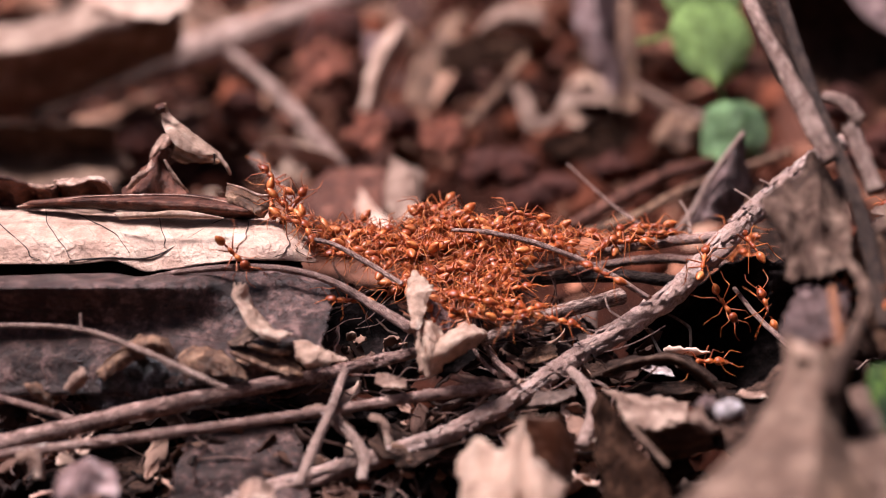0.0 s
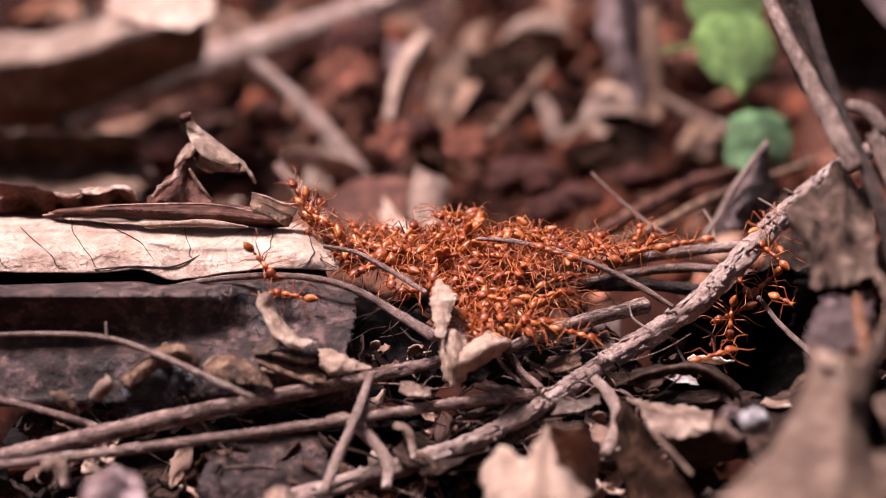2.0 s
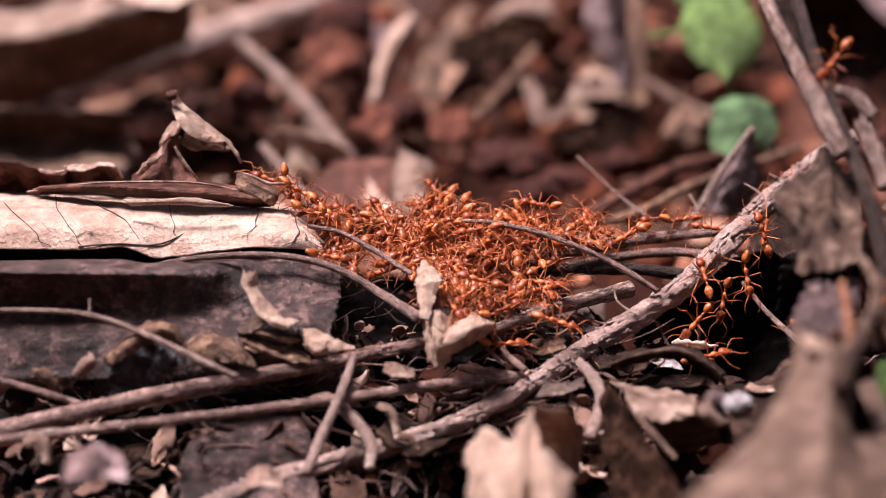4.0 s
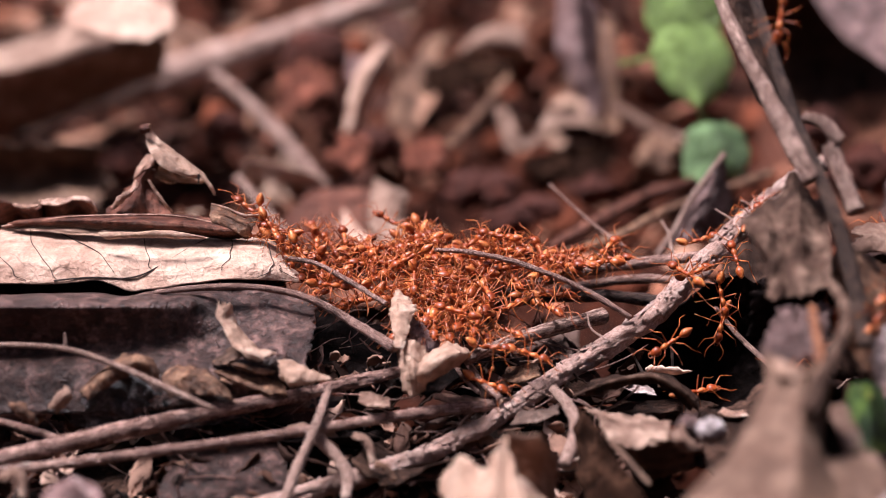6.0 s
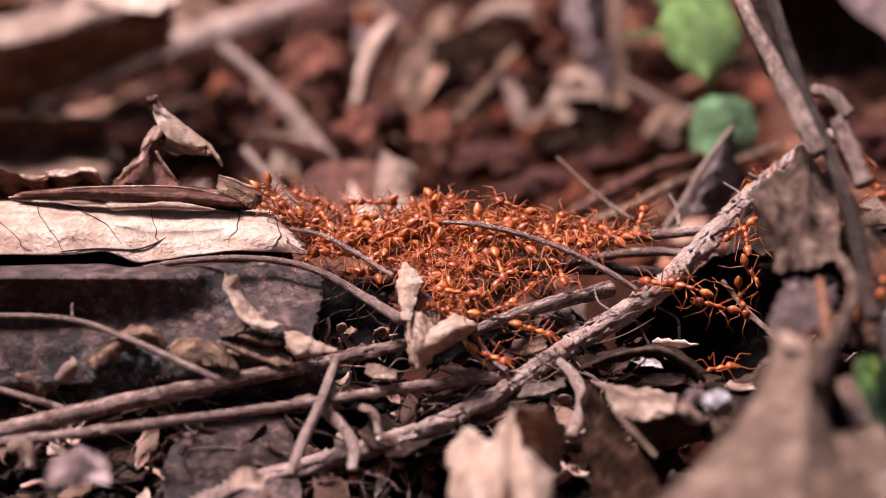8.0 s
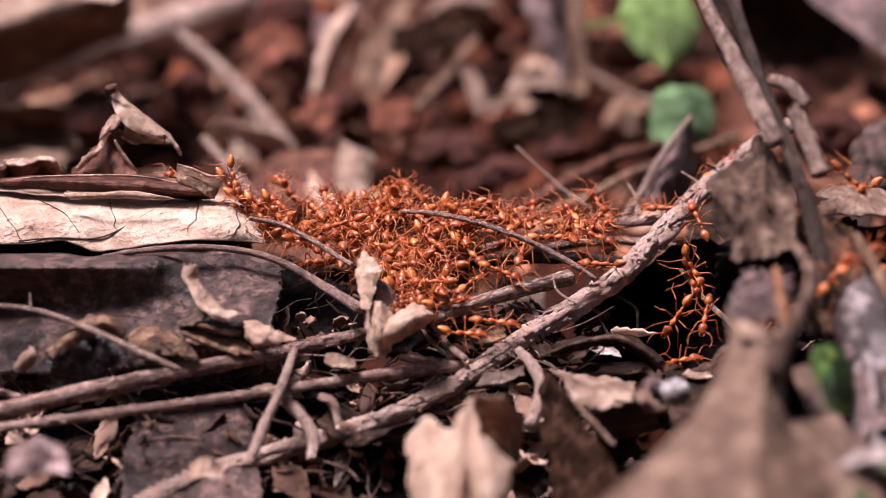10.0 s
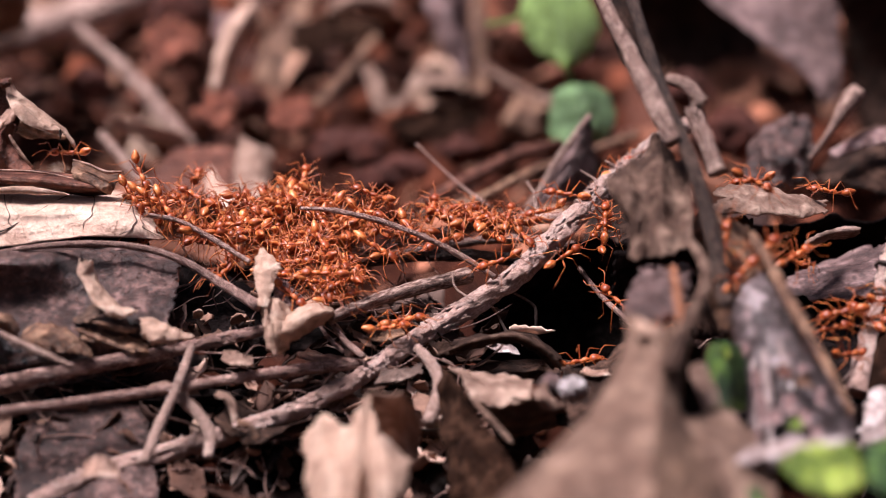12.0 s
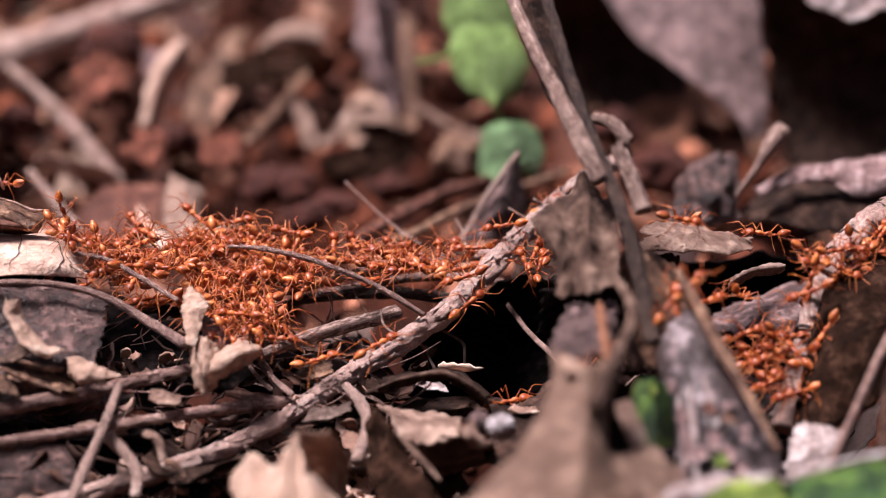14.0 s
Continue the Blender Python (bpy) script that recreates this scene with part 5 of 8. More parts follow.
# Inner side in fawn, darker than the cream outside: shade as colour
leaf("crumpled_leaf", [
    [(11.1, 256.0, 2.2), (12.5, 266.0, -4.6), (13.5, 272.0, -11.1)],
    [(13.5, 254.0, 2.2), (14.7, 267.0, -5.8), (15.4, 272.0, -12.4)],
    [(16.1, 254.0, 2.2), (17.1, 266.0, -5.5), (17.3, 270.0, -12.6)],
    [(18.8, 257.0, -2.7), (18.9, 262.0, -6.7), (18.2, 264.0, -11.4)]],
    M_FAWN, "shaded inner side of the crumpled leaf", nu=34, nv=24, wrinkle=0.5, ragged=0.02, seed=127, size=5, rib=0.12)
leaf("crumpled_leaf", [
    [(24.5, 285.0, -2.5), (25.7, 277.0, -1.9), (26.9, 270.0, -3.2)],
    [(29.4, 286.0, -4.0), (28.8, 275.0, -2.7), (29.6, 269.0, -3.9)],
    [(34.7, 286.0, -4.4), (33.2, 275.0, -3.1), (33.4, 269.0, -3.8)],
    [(38.6, 285.0, -4.7), (37.2, 277.0, -3.6), (36.1, 272.0, -3.4)]],
    M_FAWN, "folded tan leaf with a shaded underside", nu=46, nv=34, wrinkle=0.55, ragged=0.05, seed=28, size=5, rib=0.0, veins=[(0.16, (.2, .1), (.35, .5), (.4, .95)), (0.12, (.6, .1), (.66, .5), (.7, .9))])
# Shade on the underside is put into the umber colour
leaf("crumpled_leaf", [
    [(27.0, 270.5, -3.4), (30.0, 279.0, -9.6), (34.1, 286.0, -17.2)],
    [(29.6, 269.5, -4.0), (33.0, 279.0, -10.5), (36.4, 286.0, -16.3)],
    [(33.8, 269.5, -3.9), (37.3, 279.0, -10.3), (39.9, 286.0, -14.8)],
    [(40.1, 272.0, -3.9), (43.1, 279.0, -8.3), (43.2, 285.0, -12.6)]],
    M_UMBER, "underside of the folded tan leaf, its shade painted brown", nu=36, nv=30, wrinkle=0.5, ragged=0.04, seed=128, size=6, rib=0.0)
leaf("crumpled_leaf", [
    [(35.4, 268.0, -1.4), (35.9, 267.4, -0.9), (36.4, 267.1, -0.5), (37.0, 267.4, -0.3), (37.6, 268.0, -0.2)],
    [(36.3, 267.0, -2.6), (36.8, 266.4, -2.4), (37.5, 266.1, -2.2), (38.2, 266.4, -2.3), (38.9, 267.0, -2.4)],
    [(37.4, 268.0, -4.6), (38.3, 267.1, -4.2), (39.2, 266.7, -3.9), (40.2, 267.1, -4.0), (41.2, 268.0, -4.1)]],
    M_FAWN, "small tan lobe beside the folded leaf", nu=24, nv=16, wrinkle=0.4, ragged=0.08, seed=129, size=4, rib=0.0)
stem("leaf_stalk", [(27.2, 269.0, -3.3), (29.6, 264.5, -5.0), (32.5, 262.8, -7.9)], [0.35, 0.5, 0.4], M_SOFT, "pale leaf stalk across the folded leaf", "stalk", n=24, seg=7, seed=93)
# Purplish side, its colour darkened to merge with the shade below
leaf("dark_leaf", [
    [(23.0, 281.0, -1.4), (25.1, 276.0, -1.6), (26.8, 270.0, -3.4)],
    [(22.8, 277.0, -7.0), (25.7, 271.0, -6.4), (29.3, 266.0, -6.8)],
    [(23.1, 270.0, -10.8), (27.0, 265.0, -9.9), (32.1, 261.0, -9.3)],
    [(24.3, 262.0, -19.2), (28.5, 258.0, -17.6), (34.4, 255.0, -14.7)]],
    M_BARKSHADE, "purplish leaf side below the fold, darkened for the shade", nu=50, nv=34, wrinkle=0.9, ragged=0.05, seed=94, size=5, rib=0.2)
# The bright reflection on this leaf is in its white colour
leaf("wet_leaf", [
    [(39.8, 270.0, -0.8), (40.3, 269.2, -0.3), (41.0, 268.8, 0.1), (41.7, 269.2, 0.3), (42.5, 270.0, 0.3)],
    [(39.9, 268.5, -1.5), (40.7, 267.4, -0.9), (41.6, 267.0, -0.5), (42.6, 267.4, -0.4), (43.7, 268.5, -0.5)],
    [(40.6, 268.5, -2.7), (41.3, 267.5, -2.3), (42.1, 267.1, -2.0), (43.0, 267.5, -1.9), (44.1, 268.5, -2.0)],
    [(42.0, 270.0, -3.9), (42.4, 269.5, -3.7), (42.7, 269.4, -3.6), (43.2, 269.5, -3.7), (43.7, 270.0, -3.8)]],
    M_GLINT, "small glossy wet leaf, its glint painted white", nu=30, nv=22, wrinkle=0.12, ragged=0.01, seed=29, size=5, rib=0.0, taper=(0.3, 0.3))
leaf("wet_leaf", [
    [(37.0, 272.0, -1.4), (37.3, 271.3, -0.9), (37.7, 271.1, -0.4), (38.2, 271.3, -0.2), (38.7, 272.0, -0.0)],
    [(38.1, 271.0, -2.5), (38.6, 270.1, -1.8), (39.1, 269.7, -1.2), (39.8, 270.1, -0.9), (40.6, 271.0, -0.8)],
    [(39.5, 271.0, -3.9), (39.9, 270.3, -3.5), (40.4, 270.0, -3.2), (41.0, 270.3, -3.2), (41.6, 271.0, -3.2)]],
    M_PURPLE, "dark purplish wet scrap beside the glossy leaf", nu=24, nv=16, wrinkle=0.4, ragged=0.06, seed=130, size=4, rib=0.0)
front = leaf("big_front_leaf", [
    [(23.7, 212.4, 0.5), (30.1, 219.5, 4.4), (38.0, 228.5, 8.0), (42.2, 234.9, 11.2), (44.4, 239.8, 14.6), (44.7, 244.1, 17.4)],
    [(33.1, 204.9, 3.5), (36.8, 212.9, 6.8), (41.9, 223.1, 9.1), (44.7, 231.1, 12.4), (46.1, 236.3, 14.9), (46.6, 240.4, 17.2)],
    [(41.3, 201.2, 5.0), (43.2, 209.6, 8.0), (45.3, 219.8, 10.2), (47.1, 228.1, 12.6), (47.8, 232.6, 14.7), (48.2, 236.1, 16.5)]],
    M_SOFT, "big soft tan leaf standing in front of the pile", nu=50, nv=56, wrinkle=0.8, ragged=0.03, seed=30, size=12, rib=0.0, curl=(0.4, 0.3))
# Same leaf as the blade, its shaded side painted in darker umber
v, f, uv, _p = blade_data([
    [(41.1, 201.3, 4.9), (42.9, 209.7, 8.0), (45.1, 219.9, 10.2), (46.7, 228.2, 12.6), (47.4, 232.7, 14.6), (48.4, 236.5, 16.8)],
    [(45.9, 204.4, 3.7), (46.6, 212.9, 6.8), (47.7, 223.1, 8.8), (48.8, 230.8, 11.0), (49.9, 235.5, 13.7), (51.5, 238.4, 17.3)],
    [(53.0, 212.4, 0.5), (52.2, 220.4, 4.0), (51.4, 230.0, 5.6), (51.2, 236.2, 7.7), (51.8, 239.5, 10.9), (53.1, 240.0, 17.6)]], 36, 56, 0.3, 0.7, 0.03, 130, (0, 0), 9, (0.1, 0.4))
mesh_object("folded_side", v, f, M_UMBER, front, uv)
leaf("leaf_fold", [
    [(44.5, 238.0, 17.5), (44.6, 236.0, 17.4)],
    [(45.9, 238.0, 18.1), (46.1, 235.0, 16.5)],
    [(48.1, 238.0, 17.2), (48.2, 236.0, 15.6)],
    [(50.0, 239.0, 16.0), (50.1, 238.0, 15.0)]],
    M_CREAM, "pale folded lip at the tip of the front leaf", nu=26, nv=12, wrinkle=0.2, ragged=0.04, seed=181, size=3, rib=0.0)
leaf("big_front_leaf", [
    [(49.3, 229.3, 6.7), (50.2, 226.2, 7.0), (50.7, 221.8, 5.6), (49.7, 212.6, 1.2)],
    [(53.3, 234.2, 5.9), (54.2, 230.2, 6.2), (55.0, 223.7, 4.9), (54.8, 214.5, 0.4)],
    [(57.6, 240.1, 4.9), (58.9, 236.2, 5.5), (61.0, 229.4, 2.9), (61.7, 220.1, -1.8)]],
    M_SOFT, "tan leaf lobe beside the big leaf", nu=36, nv=30, wrinkle=0.7, ragged=0.04, seed=31, size=8)
leaf("leaf_bit", [
    [(54.0, 245.2, 9.1), (56.1, 247.2, 9.0)], [(53.7, 240.8, 7.8), (56.9, 242.8, 7.5)], [(54.8, 236.2, 5.8), (57.3, 238.2, 5.5)]],
    M_FAWN, "pale twisted scrap beside the big leaf", nu=20, nv=12, wrinkle=0.5, ragged=0.06, seed=99, size=5)
# Black sheet fills the gap, colour standing in for its shade
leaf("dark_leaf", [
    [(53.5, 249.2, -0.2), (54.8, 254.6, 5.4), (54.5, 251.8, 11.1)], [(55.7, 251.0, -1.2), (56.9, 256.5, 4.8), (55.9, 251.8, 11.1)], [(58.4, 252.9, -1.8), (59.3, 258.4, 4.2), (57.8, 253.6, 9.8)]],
    M_SHADE, "black sheet for the shade in the gap behind the tan leaf", nu=20, nv=14, wrinkle=0.5, ragged=0.04, seed=100)

# Dark sheet covers the soil where the gap is in shade
leaf("dark_leaf", [
    [(40.5, 275.7, -10.1), (43.0, 289.3, -4.5)], [(46.6, 275.7, -10.1), (49.8, 291.4, -4.2)], [(53.1, 279.1, -4.1), (55.5, 292.4, 0.1)]],
    M_ROTSHADE, "dark sheet for the shade behind the front leaves", nu=24, nv=18, wrinkle=0.7, ragged=0.05, seed=107)
# Added dark sheet: shade behind the stems as a brown colour
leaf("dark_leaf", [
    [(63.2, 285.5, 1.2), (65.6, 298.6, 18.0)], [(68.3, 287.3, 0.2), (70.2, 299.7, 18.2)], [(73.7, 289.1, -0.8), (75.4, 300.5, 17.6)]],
    M_ROTSHADE, "dark sheet for the shade behind the stems", nu=24, nv=24, wrinkle=0.9, ragged=0.05, seed=108)

# Small dark sheet for the shaded space behind the hanging leaf
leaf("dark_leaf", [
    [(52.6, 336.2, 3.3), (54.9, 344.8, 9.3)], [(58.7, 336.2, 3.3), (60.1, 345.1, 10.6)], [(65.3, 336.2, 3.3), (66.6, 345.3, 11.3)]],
    M_ROTSHADE, "dark sheet for the shade deep behind the hanging leaf", nu=18, nv=14, wrinkle=0.7, ragged=0.05, seed=109)

scroll("leaf_bit", [(-63.4, 272.6, -10.1), (-61.1, 271.7, -9.6), (-59.9, 269.9, -12.7)], [1.0, 1.3, 0.9], M_FAWN, "small curled tan scrap of leaf", 0.6, 1.5, 201, 20)
scroll("leaf_bit", [(-11.2, 282.6, -6.8), (-9.4, 281.4, -7.7), (-8.1, 279.7, -10.6)], [0.7, 1.1, 0.6], M_FAWN, "small curled tan scrap of leaf", 0.6, 1.5, 202, 20)
scroll("leaf_bit", [(-8.1, 278.7, -10.2), (-6.2, 278.5, -11.1), (-4.8, 278.2, -12.6)], [0.8, 0.9, 0.5], M_TAN, "small curled brown scrap of leaf", 0.6, 1.5, 203, 20)
for n, (grid, mat, label) in enumerate((
    ([[(-53.3, 246.0, -6.3), (-53.2, 250.0, -5.3), (-52.8, 256.0, -5.8)], [(-49.7, 244.0, -6.0), (-49.2, 246.0, -3.2), (-50.1, 255.0, -4.0)], [(-46.9, 247.0, -6.7), (-47.1, 251.0, -5.7), (-47.8, 257.0, -5.5)], [(-43.6, 246.0, -6.7), (-44.3, 249.0, -5.4), (-46.0, 256.0, -6.2)]], M_PINK, "crumpled pinkish scrap of leaf in front"),
    ([[(-30.4, 264.5, -14.0), (-29.8, 266.9, -12.5)], [(-27.4, 263.6, -13.3), (-27.5, 266.2, -11.0)], [(-24.2, 264.5, -14.0), (-25.2, 267.0, -12.2)]], M_CURL, "torn pale scrap of leaf"),
    ([[(-23.2, 285.5, -7.5), (-22.1, 287.6, -7.1)], [(-19.7, 284.5, -7.4), (-19.3, 286.8, -6.1)], [(-17.1, 285.5, -7.5), (-17.2, 287.7, -7.0)]], M_FAWN, "torn pale scrap of leaf"),
    ([[(-10.9, 287.6, -3.0), (-10.6, 289.9, -1.9)], [(-8.3, 286.4, -3.6), (-7.9, 288.8, -2.0)], [(-5.6, 287.4, -3.9), (-6.1, 289.6, -3.2)]], M_FAWN, "torn tan scrap of leaf"),
    ([[(12.9, 285.8, -6.4), (14.3, 288.1, -5.2)], [(16.8, 284.9, -5.5), (17.3, 287.3, -4.3)], [(21.2, 286.2, -4.5), (20.9, 288.4, -3.8)]], M_DUST, "greyish mottled scrap of leaf"),
    ([[(12.0, 299.9, -3.0), (13.1, 303.3, -1.6)], [(15.2, 298.8, -3.2), (15.8, 302.4, -0.9)], [(18.9, 300.0, -2.5), (18.6, 303.4, -1.1)]], M_TAN, "small round tan scrap of leaf"),
    ([[(31.0, 300.6, -4.2), (32.5, 301.8, -3.6)], [(34.6, 299.4, -5.0), (35.2, 301.7, -4.0)], [(37.8, 299.3, -5.7), (37.4, 300.5, -4.9)]], M_WHITE, "whitish scrap under the arched leaf"),
    ([[(45.6, 287.2, -4.8), (46.8, 289.2, -4.7)], [(49.0, 286.1, -5.2), (49.7, 288.2, -4.6)], [(53.1, 287.2, -4.8), (53.0, 289.2, -4.7)]], M_CURL, "thin pale strip of dry leaf"))):
    leaf("leaf_bit", grid, mat, label, nu=18, nv=12, wrinkle=0.5, ragged=0.06, seed=210 + n, size=4, rib=0.12, curl=(0.15, 0.15))


def scatter_fibres():
    """Hair-thin rootlets and leaf fibres lying over the pile."""
    rng = random.Random(31)
    verts, faces, uvs = [], [], []
    for _ in range(260):
        x, y = rng.uniform(-72, 30), rng.uniform(258, 325)
        p = Vector((x, y, pile_height(y) + rng.uniform(-5, 0.5)))
        d = Vector((rng.uniform(-1, 1), rng.uniform(-0.5, 0.5), rng.uniform(-0.3, 0.5))).normalized()
        path, l = [p], rng.uniform(1.5, 5)
        for _k in range(3):
            d = (d + Vector((rng.uniform(-0.5, 0.5), rng.uniform(-0.5, 0.5), rng.uniform(-0.5, 0.4)))).normalized()
            path.append(path[-1] + d * l)
        r = rng.uniform(0.07, 0.22)
        v, f, uv = tube_data(path, [r, r, r, r * 0.5], 14, 5, 0.2, rng.random() * 9)
        k = len(verts)
        verts += [tuple(q) for q in v]
        faces += [tuple(k + i for i in t) for t in f]
        uvs += uv
    tagged(mesh_object("fibres", verts, faces, M_TWIG, uv=uvs, origin=(0, 0, 0)), "hair-thin rootlets and leaf fibres on the pile", "rootlets", kind="stuff")


scatter_fibres()

# ---------------------------------------------------------------- upright stems and dead leaf
flaky_stem("dry_stick", [(44.7, 302.7, 62.4), (48.1, 294.5, 53.5), (51.7, 287.5, 45.8), (54.2, 282.2, 40.2), (57.0, 277.7, 34.2)], [0.9, 1.0, 1.2, 1.5, 1.3], M_STICK, "pale weathered dead stem, leaning", "stem", n=60, seg=12, seed=40)
flaky_stem("dry_stick", [(50.6, 300.6, 62.5), (52.5, 293.5, 53.7), (54.8, 286.4, 45.1), (57.0, 280.7, 38.3), (59.9, 274.7, 30.1), (62.1, 269.6, 21.2), (63.4, 264.5, 12.4)], [0.9, 0.9, 0.9, 0.95, 1.05, 1.2, 1.2], M_STEM, "brown dead stem, leaning against another", "stem", n=90, seg=12, seed=41)
flaky_stem("dry_stick", [(57.7, 287.8, 42.3), (60.3, 285.5, 41.4), (62.2, 283.9, 39.1)], [1.0, 1.1, 1.2], M_STICK, "short bent grey stem", "stem", n=30, seg=10, seed=42)
flaky_stem("dry_stick", [(61.2, 284.7, 38.1), (62.4, 281.9, 34.7), (64.1, 278.6, 29.4)], [1.4, 1.3, 1.4], M_STICK, "short grey stem stump", "stem", n=30, seg=10, seed=43)
leaf("bark_strip", [
    [(46.4, 308.0, 62.0), (48.8, 306.0, 62.2), (52.1, 308.0, 62.1)],
    [(47.8, 302.0, 53.5), (50.1, 300.0, 53.8), (53.5, 302.0, 53.6)],
    [(51.3, 295.0, 45.4), (52.9, 293.0, 45.9), (55.6, 295.0, 46.0)],
    [(55.2, 288.0, 38.5), (56.3, 288.0, 38.7), (57.7, 288.0, 39.0)]],
    M_ROTSHADE, "dark strip of bark between the leaning stems", "bark", nu=40, nv=12, wrinkle=0.25, ragged=0.05, seed=141, rib=0.0, thick=0.6)
leaf("dead_hanging_leaf", [
    [(46.7, 280.4, 28.1), (47.5, 279.0, 26.5), (49.2, 276.3, 23.9), (49.7, 273.6, 21.1), (49.1, 270.9, 17.9)],
    [(49.7, 281.9, 30.0), (49.8, 276.1, 27.3), (50.3, 272.4, 24.7), (50.6, 270.7, 21.8), (50.3, 267.8, 18.3)],
    [(52.9, 284.3, 31.5), (52.7, 279.4, 28.3), (52.8, 275.5, 24.9), (52.7, 271.7, 21.5), (52.5, 269.0, 18.6)],
    [(56.0, 287.0, 34.5), (55.3, 278.8, 30.2), (54.7, 272.8, 26.3), (54.9, 270.9, 22.6), (54.3, 267.0, 19.0)],
    [(58.4, 284.3, 31.9), (57.9, 279.5, 28.7), (57.4, 274.7, 25.5), (57.4, 272.0, 22.7), (56.6, 268.1, 19.5)],
    [(60.8, 284.1, 31.0), (60.1, 278.5, 28.9), (59.5, 273.7, 25.7), (59.3, 271.1, 23.4), (58.4, 268.4, 20.6)]],
    M_HUSK, "crumpled light brown dead leaf hanging on the stems", nu=60, nv=56, wrinkle=1.0, ragged=0.04, seed=33, size=6, curl=(0.2, 0.2), rib=0.0, veins=[(0.16, (.2, .1), (.35, .5), (.3, .9)), (0.14, (.65, .1), (.6, .5), (.7, .9))])
stem("curved_stalk", [(56.7, 264.8, 23.0), (57.1, 254.3, 22.0), (56.2, 246.8, 20.4), (52.7, 239.0, 17.9), (50.0, 233.4, 15.8), (47.9, 227.8, 13.8)], [0.6, 0.75, 0.85, 0.95, 1.1, 1.1], M_HUSK, "thin curved dusty stalk", "stem", n=40, seg=9, rough=0.08, seed=44)
leaf("purplish_leaf", [
    [(45.6, 256.6, 13.8), (47.7, 260.8, 14.6), (50.1, 268.1, 15.0), (53.7, 287.0, 12.4)],
    [(47.3, 246.4, 14.4), (49.9, 254.0, 16.1), (52.4, 263.4, 16.9), (57.0, 285.1, 13.1)],
    [(50.8, 247.5, 14.7), (52.7, 255.0, 16.0), (54.8, 263.5, 17.0), (59.4, 285.2, 13.2)],
    [(54.3, 251.6, 14.4), (56.5, 259.0, 15.6), (58.8, 267.3, 15.9), (63.1, 286.1, 12.6)]],
    M_PURPLE, "pinkish-grey crumbling leaf on the pile", nu=44, nv=40, wrinkle=1.1, ragged=0.16, seed=34, size=2.2, rib=0.0)
# Shadow of the hanging leaf, added as a black sheet
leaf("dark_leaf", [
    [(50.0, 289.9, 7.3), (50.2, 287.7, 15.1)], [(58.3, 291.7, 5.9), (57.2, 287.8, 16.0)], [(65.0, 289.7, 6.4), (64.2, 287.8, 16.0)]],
    M_SHADE, "black sheet for the shadow of the hanging leaf", nu=20, nv=16, wrinkle=0.8, ragged=0.06, seed=105)
stem("wood_splinter", [(53.1, 254.1, 20.7), (52.5, 247.4, 18.7), (51.8, 240.8, 16.5)], [0.62, 0.68, 0.5], M_ORANGEWOOD, "upright orange-brown splinter of wood", "splinter", n=24, seg=8, seed=45)
tip_leaf = leaf("dry_leaf_tip", [
    [(46.2, 366.0, 4.7), (50.0, 362.0, 6.5), (56.0, 366.0, 5.8)],
    [(49.8, 368.0, 9.0), (52.5, 364.0, 11.0), (59.5, 369.0, 8.6)],
    [(53.0, 370.0, 13.8), (55.2, 367.0, 15.5), (61.3, 372.0, 12.1)],
    [(56.2, 372.0, 18.4), (57.2, 370.0, 19.4), (60.4, 374.0, 16.5)],
    [(58.9, 374.0, 21.8), (59.3, 374.0, 22.0), (59.8, 374.0, 21.7)]],
    M_PURPLE, "pointed greyish-purple dry leaf standing up", nu=40, nv=24, wrinkle=0.6, ragged=0.04, seed=35, size=5, rib=0.0)
stem("edge", [(45.0, 362.0, 4.2), (48.3, 363.0, 8.9), (51.6, 365.0, 14.6), (55.3, 367.0, 19.5), (58.5, 369.0, 23.0)], [0.7, 0.7, 0.6, 0.5, 0.6], M_STRAW, "pale stalk along one side", parent=tip_leaf, n=40, seg=8, rough=0.15, seed=151)

# ---------------------------------------------------------------- right of the stems
leaf("white_scrap", [
    [(55.1, 226.0, 3.5), (54.2, 222.0, 3.8)],
    [(60.1, 227.0, 4.4), (59.1, 222.0, 4.6)],
    [(65.9, 228.0, 5.0), (64.8, 223.0, 5.4)],
    [(72.1, 229.0, 4.8), (71.1, 225.0, 5.3)]],
    M_WHITE, "pale strip of leaf margin near the ground", nu=40, nv=10, wrinkle=0.4, ragged=0.06, seed=171, size=5)
leaf("mottled_leaf", [
    [(63.7, 263.9, 11.1), (64.9, 262.6, 14.9), (66.9, 262.9, 17.4), (70.1, 266.6, 17.1)],
    [(64.1, 257.9, 7.3), (64.7, 253.7, 11.9), (67.9, 253.8, 14.0), (73.5, 260.7, 10.8)],
    [(64.0, 251.7, 2.6), (65.1, 247.5, 7.2), (69.7, 248.2, 8.2), (76.5, 255.0, 5.2)],
    [(63.2, 245.6, -2.0), (66.1, 242.1, 2.0), (71.4, 242.8, 3.4), (79.4, 249.5, 0.7)],
    [(63.5, 240.5, -6.7), (67.1, 236.9, -2.2), (72.1, 238.6, -1.3), (78.2, 245.9, -2.3)]],
    M_MOTTLED, "wet mottled grey-purple leaf, half rotten", nu=60, nv=36, wrinkle=0.8, ragged=0.04, seed=36, size=9, curl=(0.1, 0.1))
stem("leaf_edge", [(66.7, 266.0, 23.0), (68.0, 262.0, 20.6), (69.4, 257.0, 17.2), (71.4, 251.0, 13.1), (74.0, 246.0, 8.3), (76.5, 242.0, 3.2)], [0.6, 0.8, 0.9, 0.85, 0.7, 0.5], M_TAN, "light brown rolled edge of the mottled leaf", "leaf edge", n=60, seg=9, rough=0.2, seed=91)
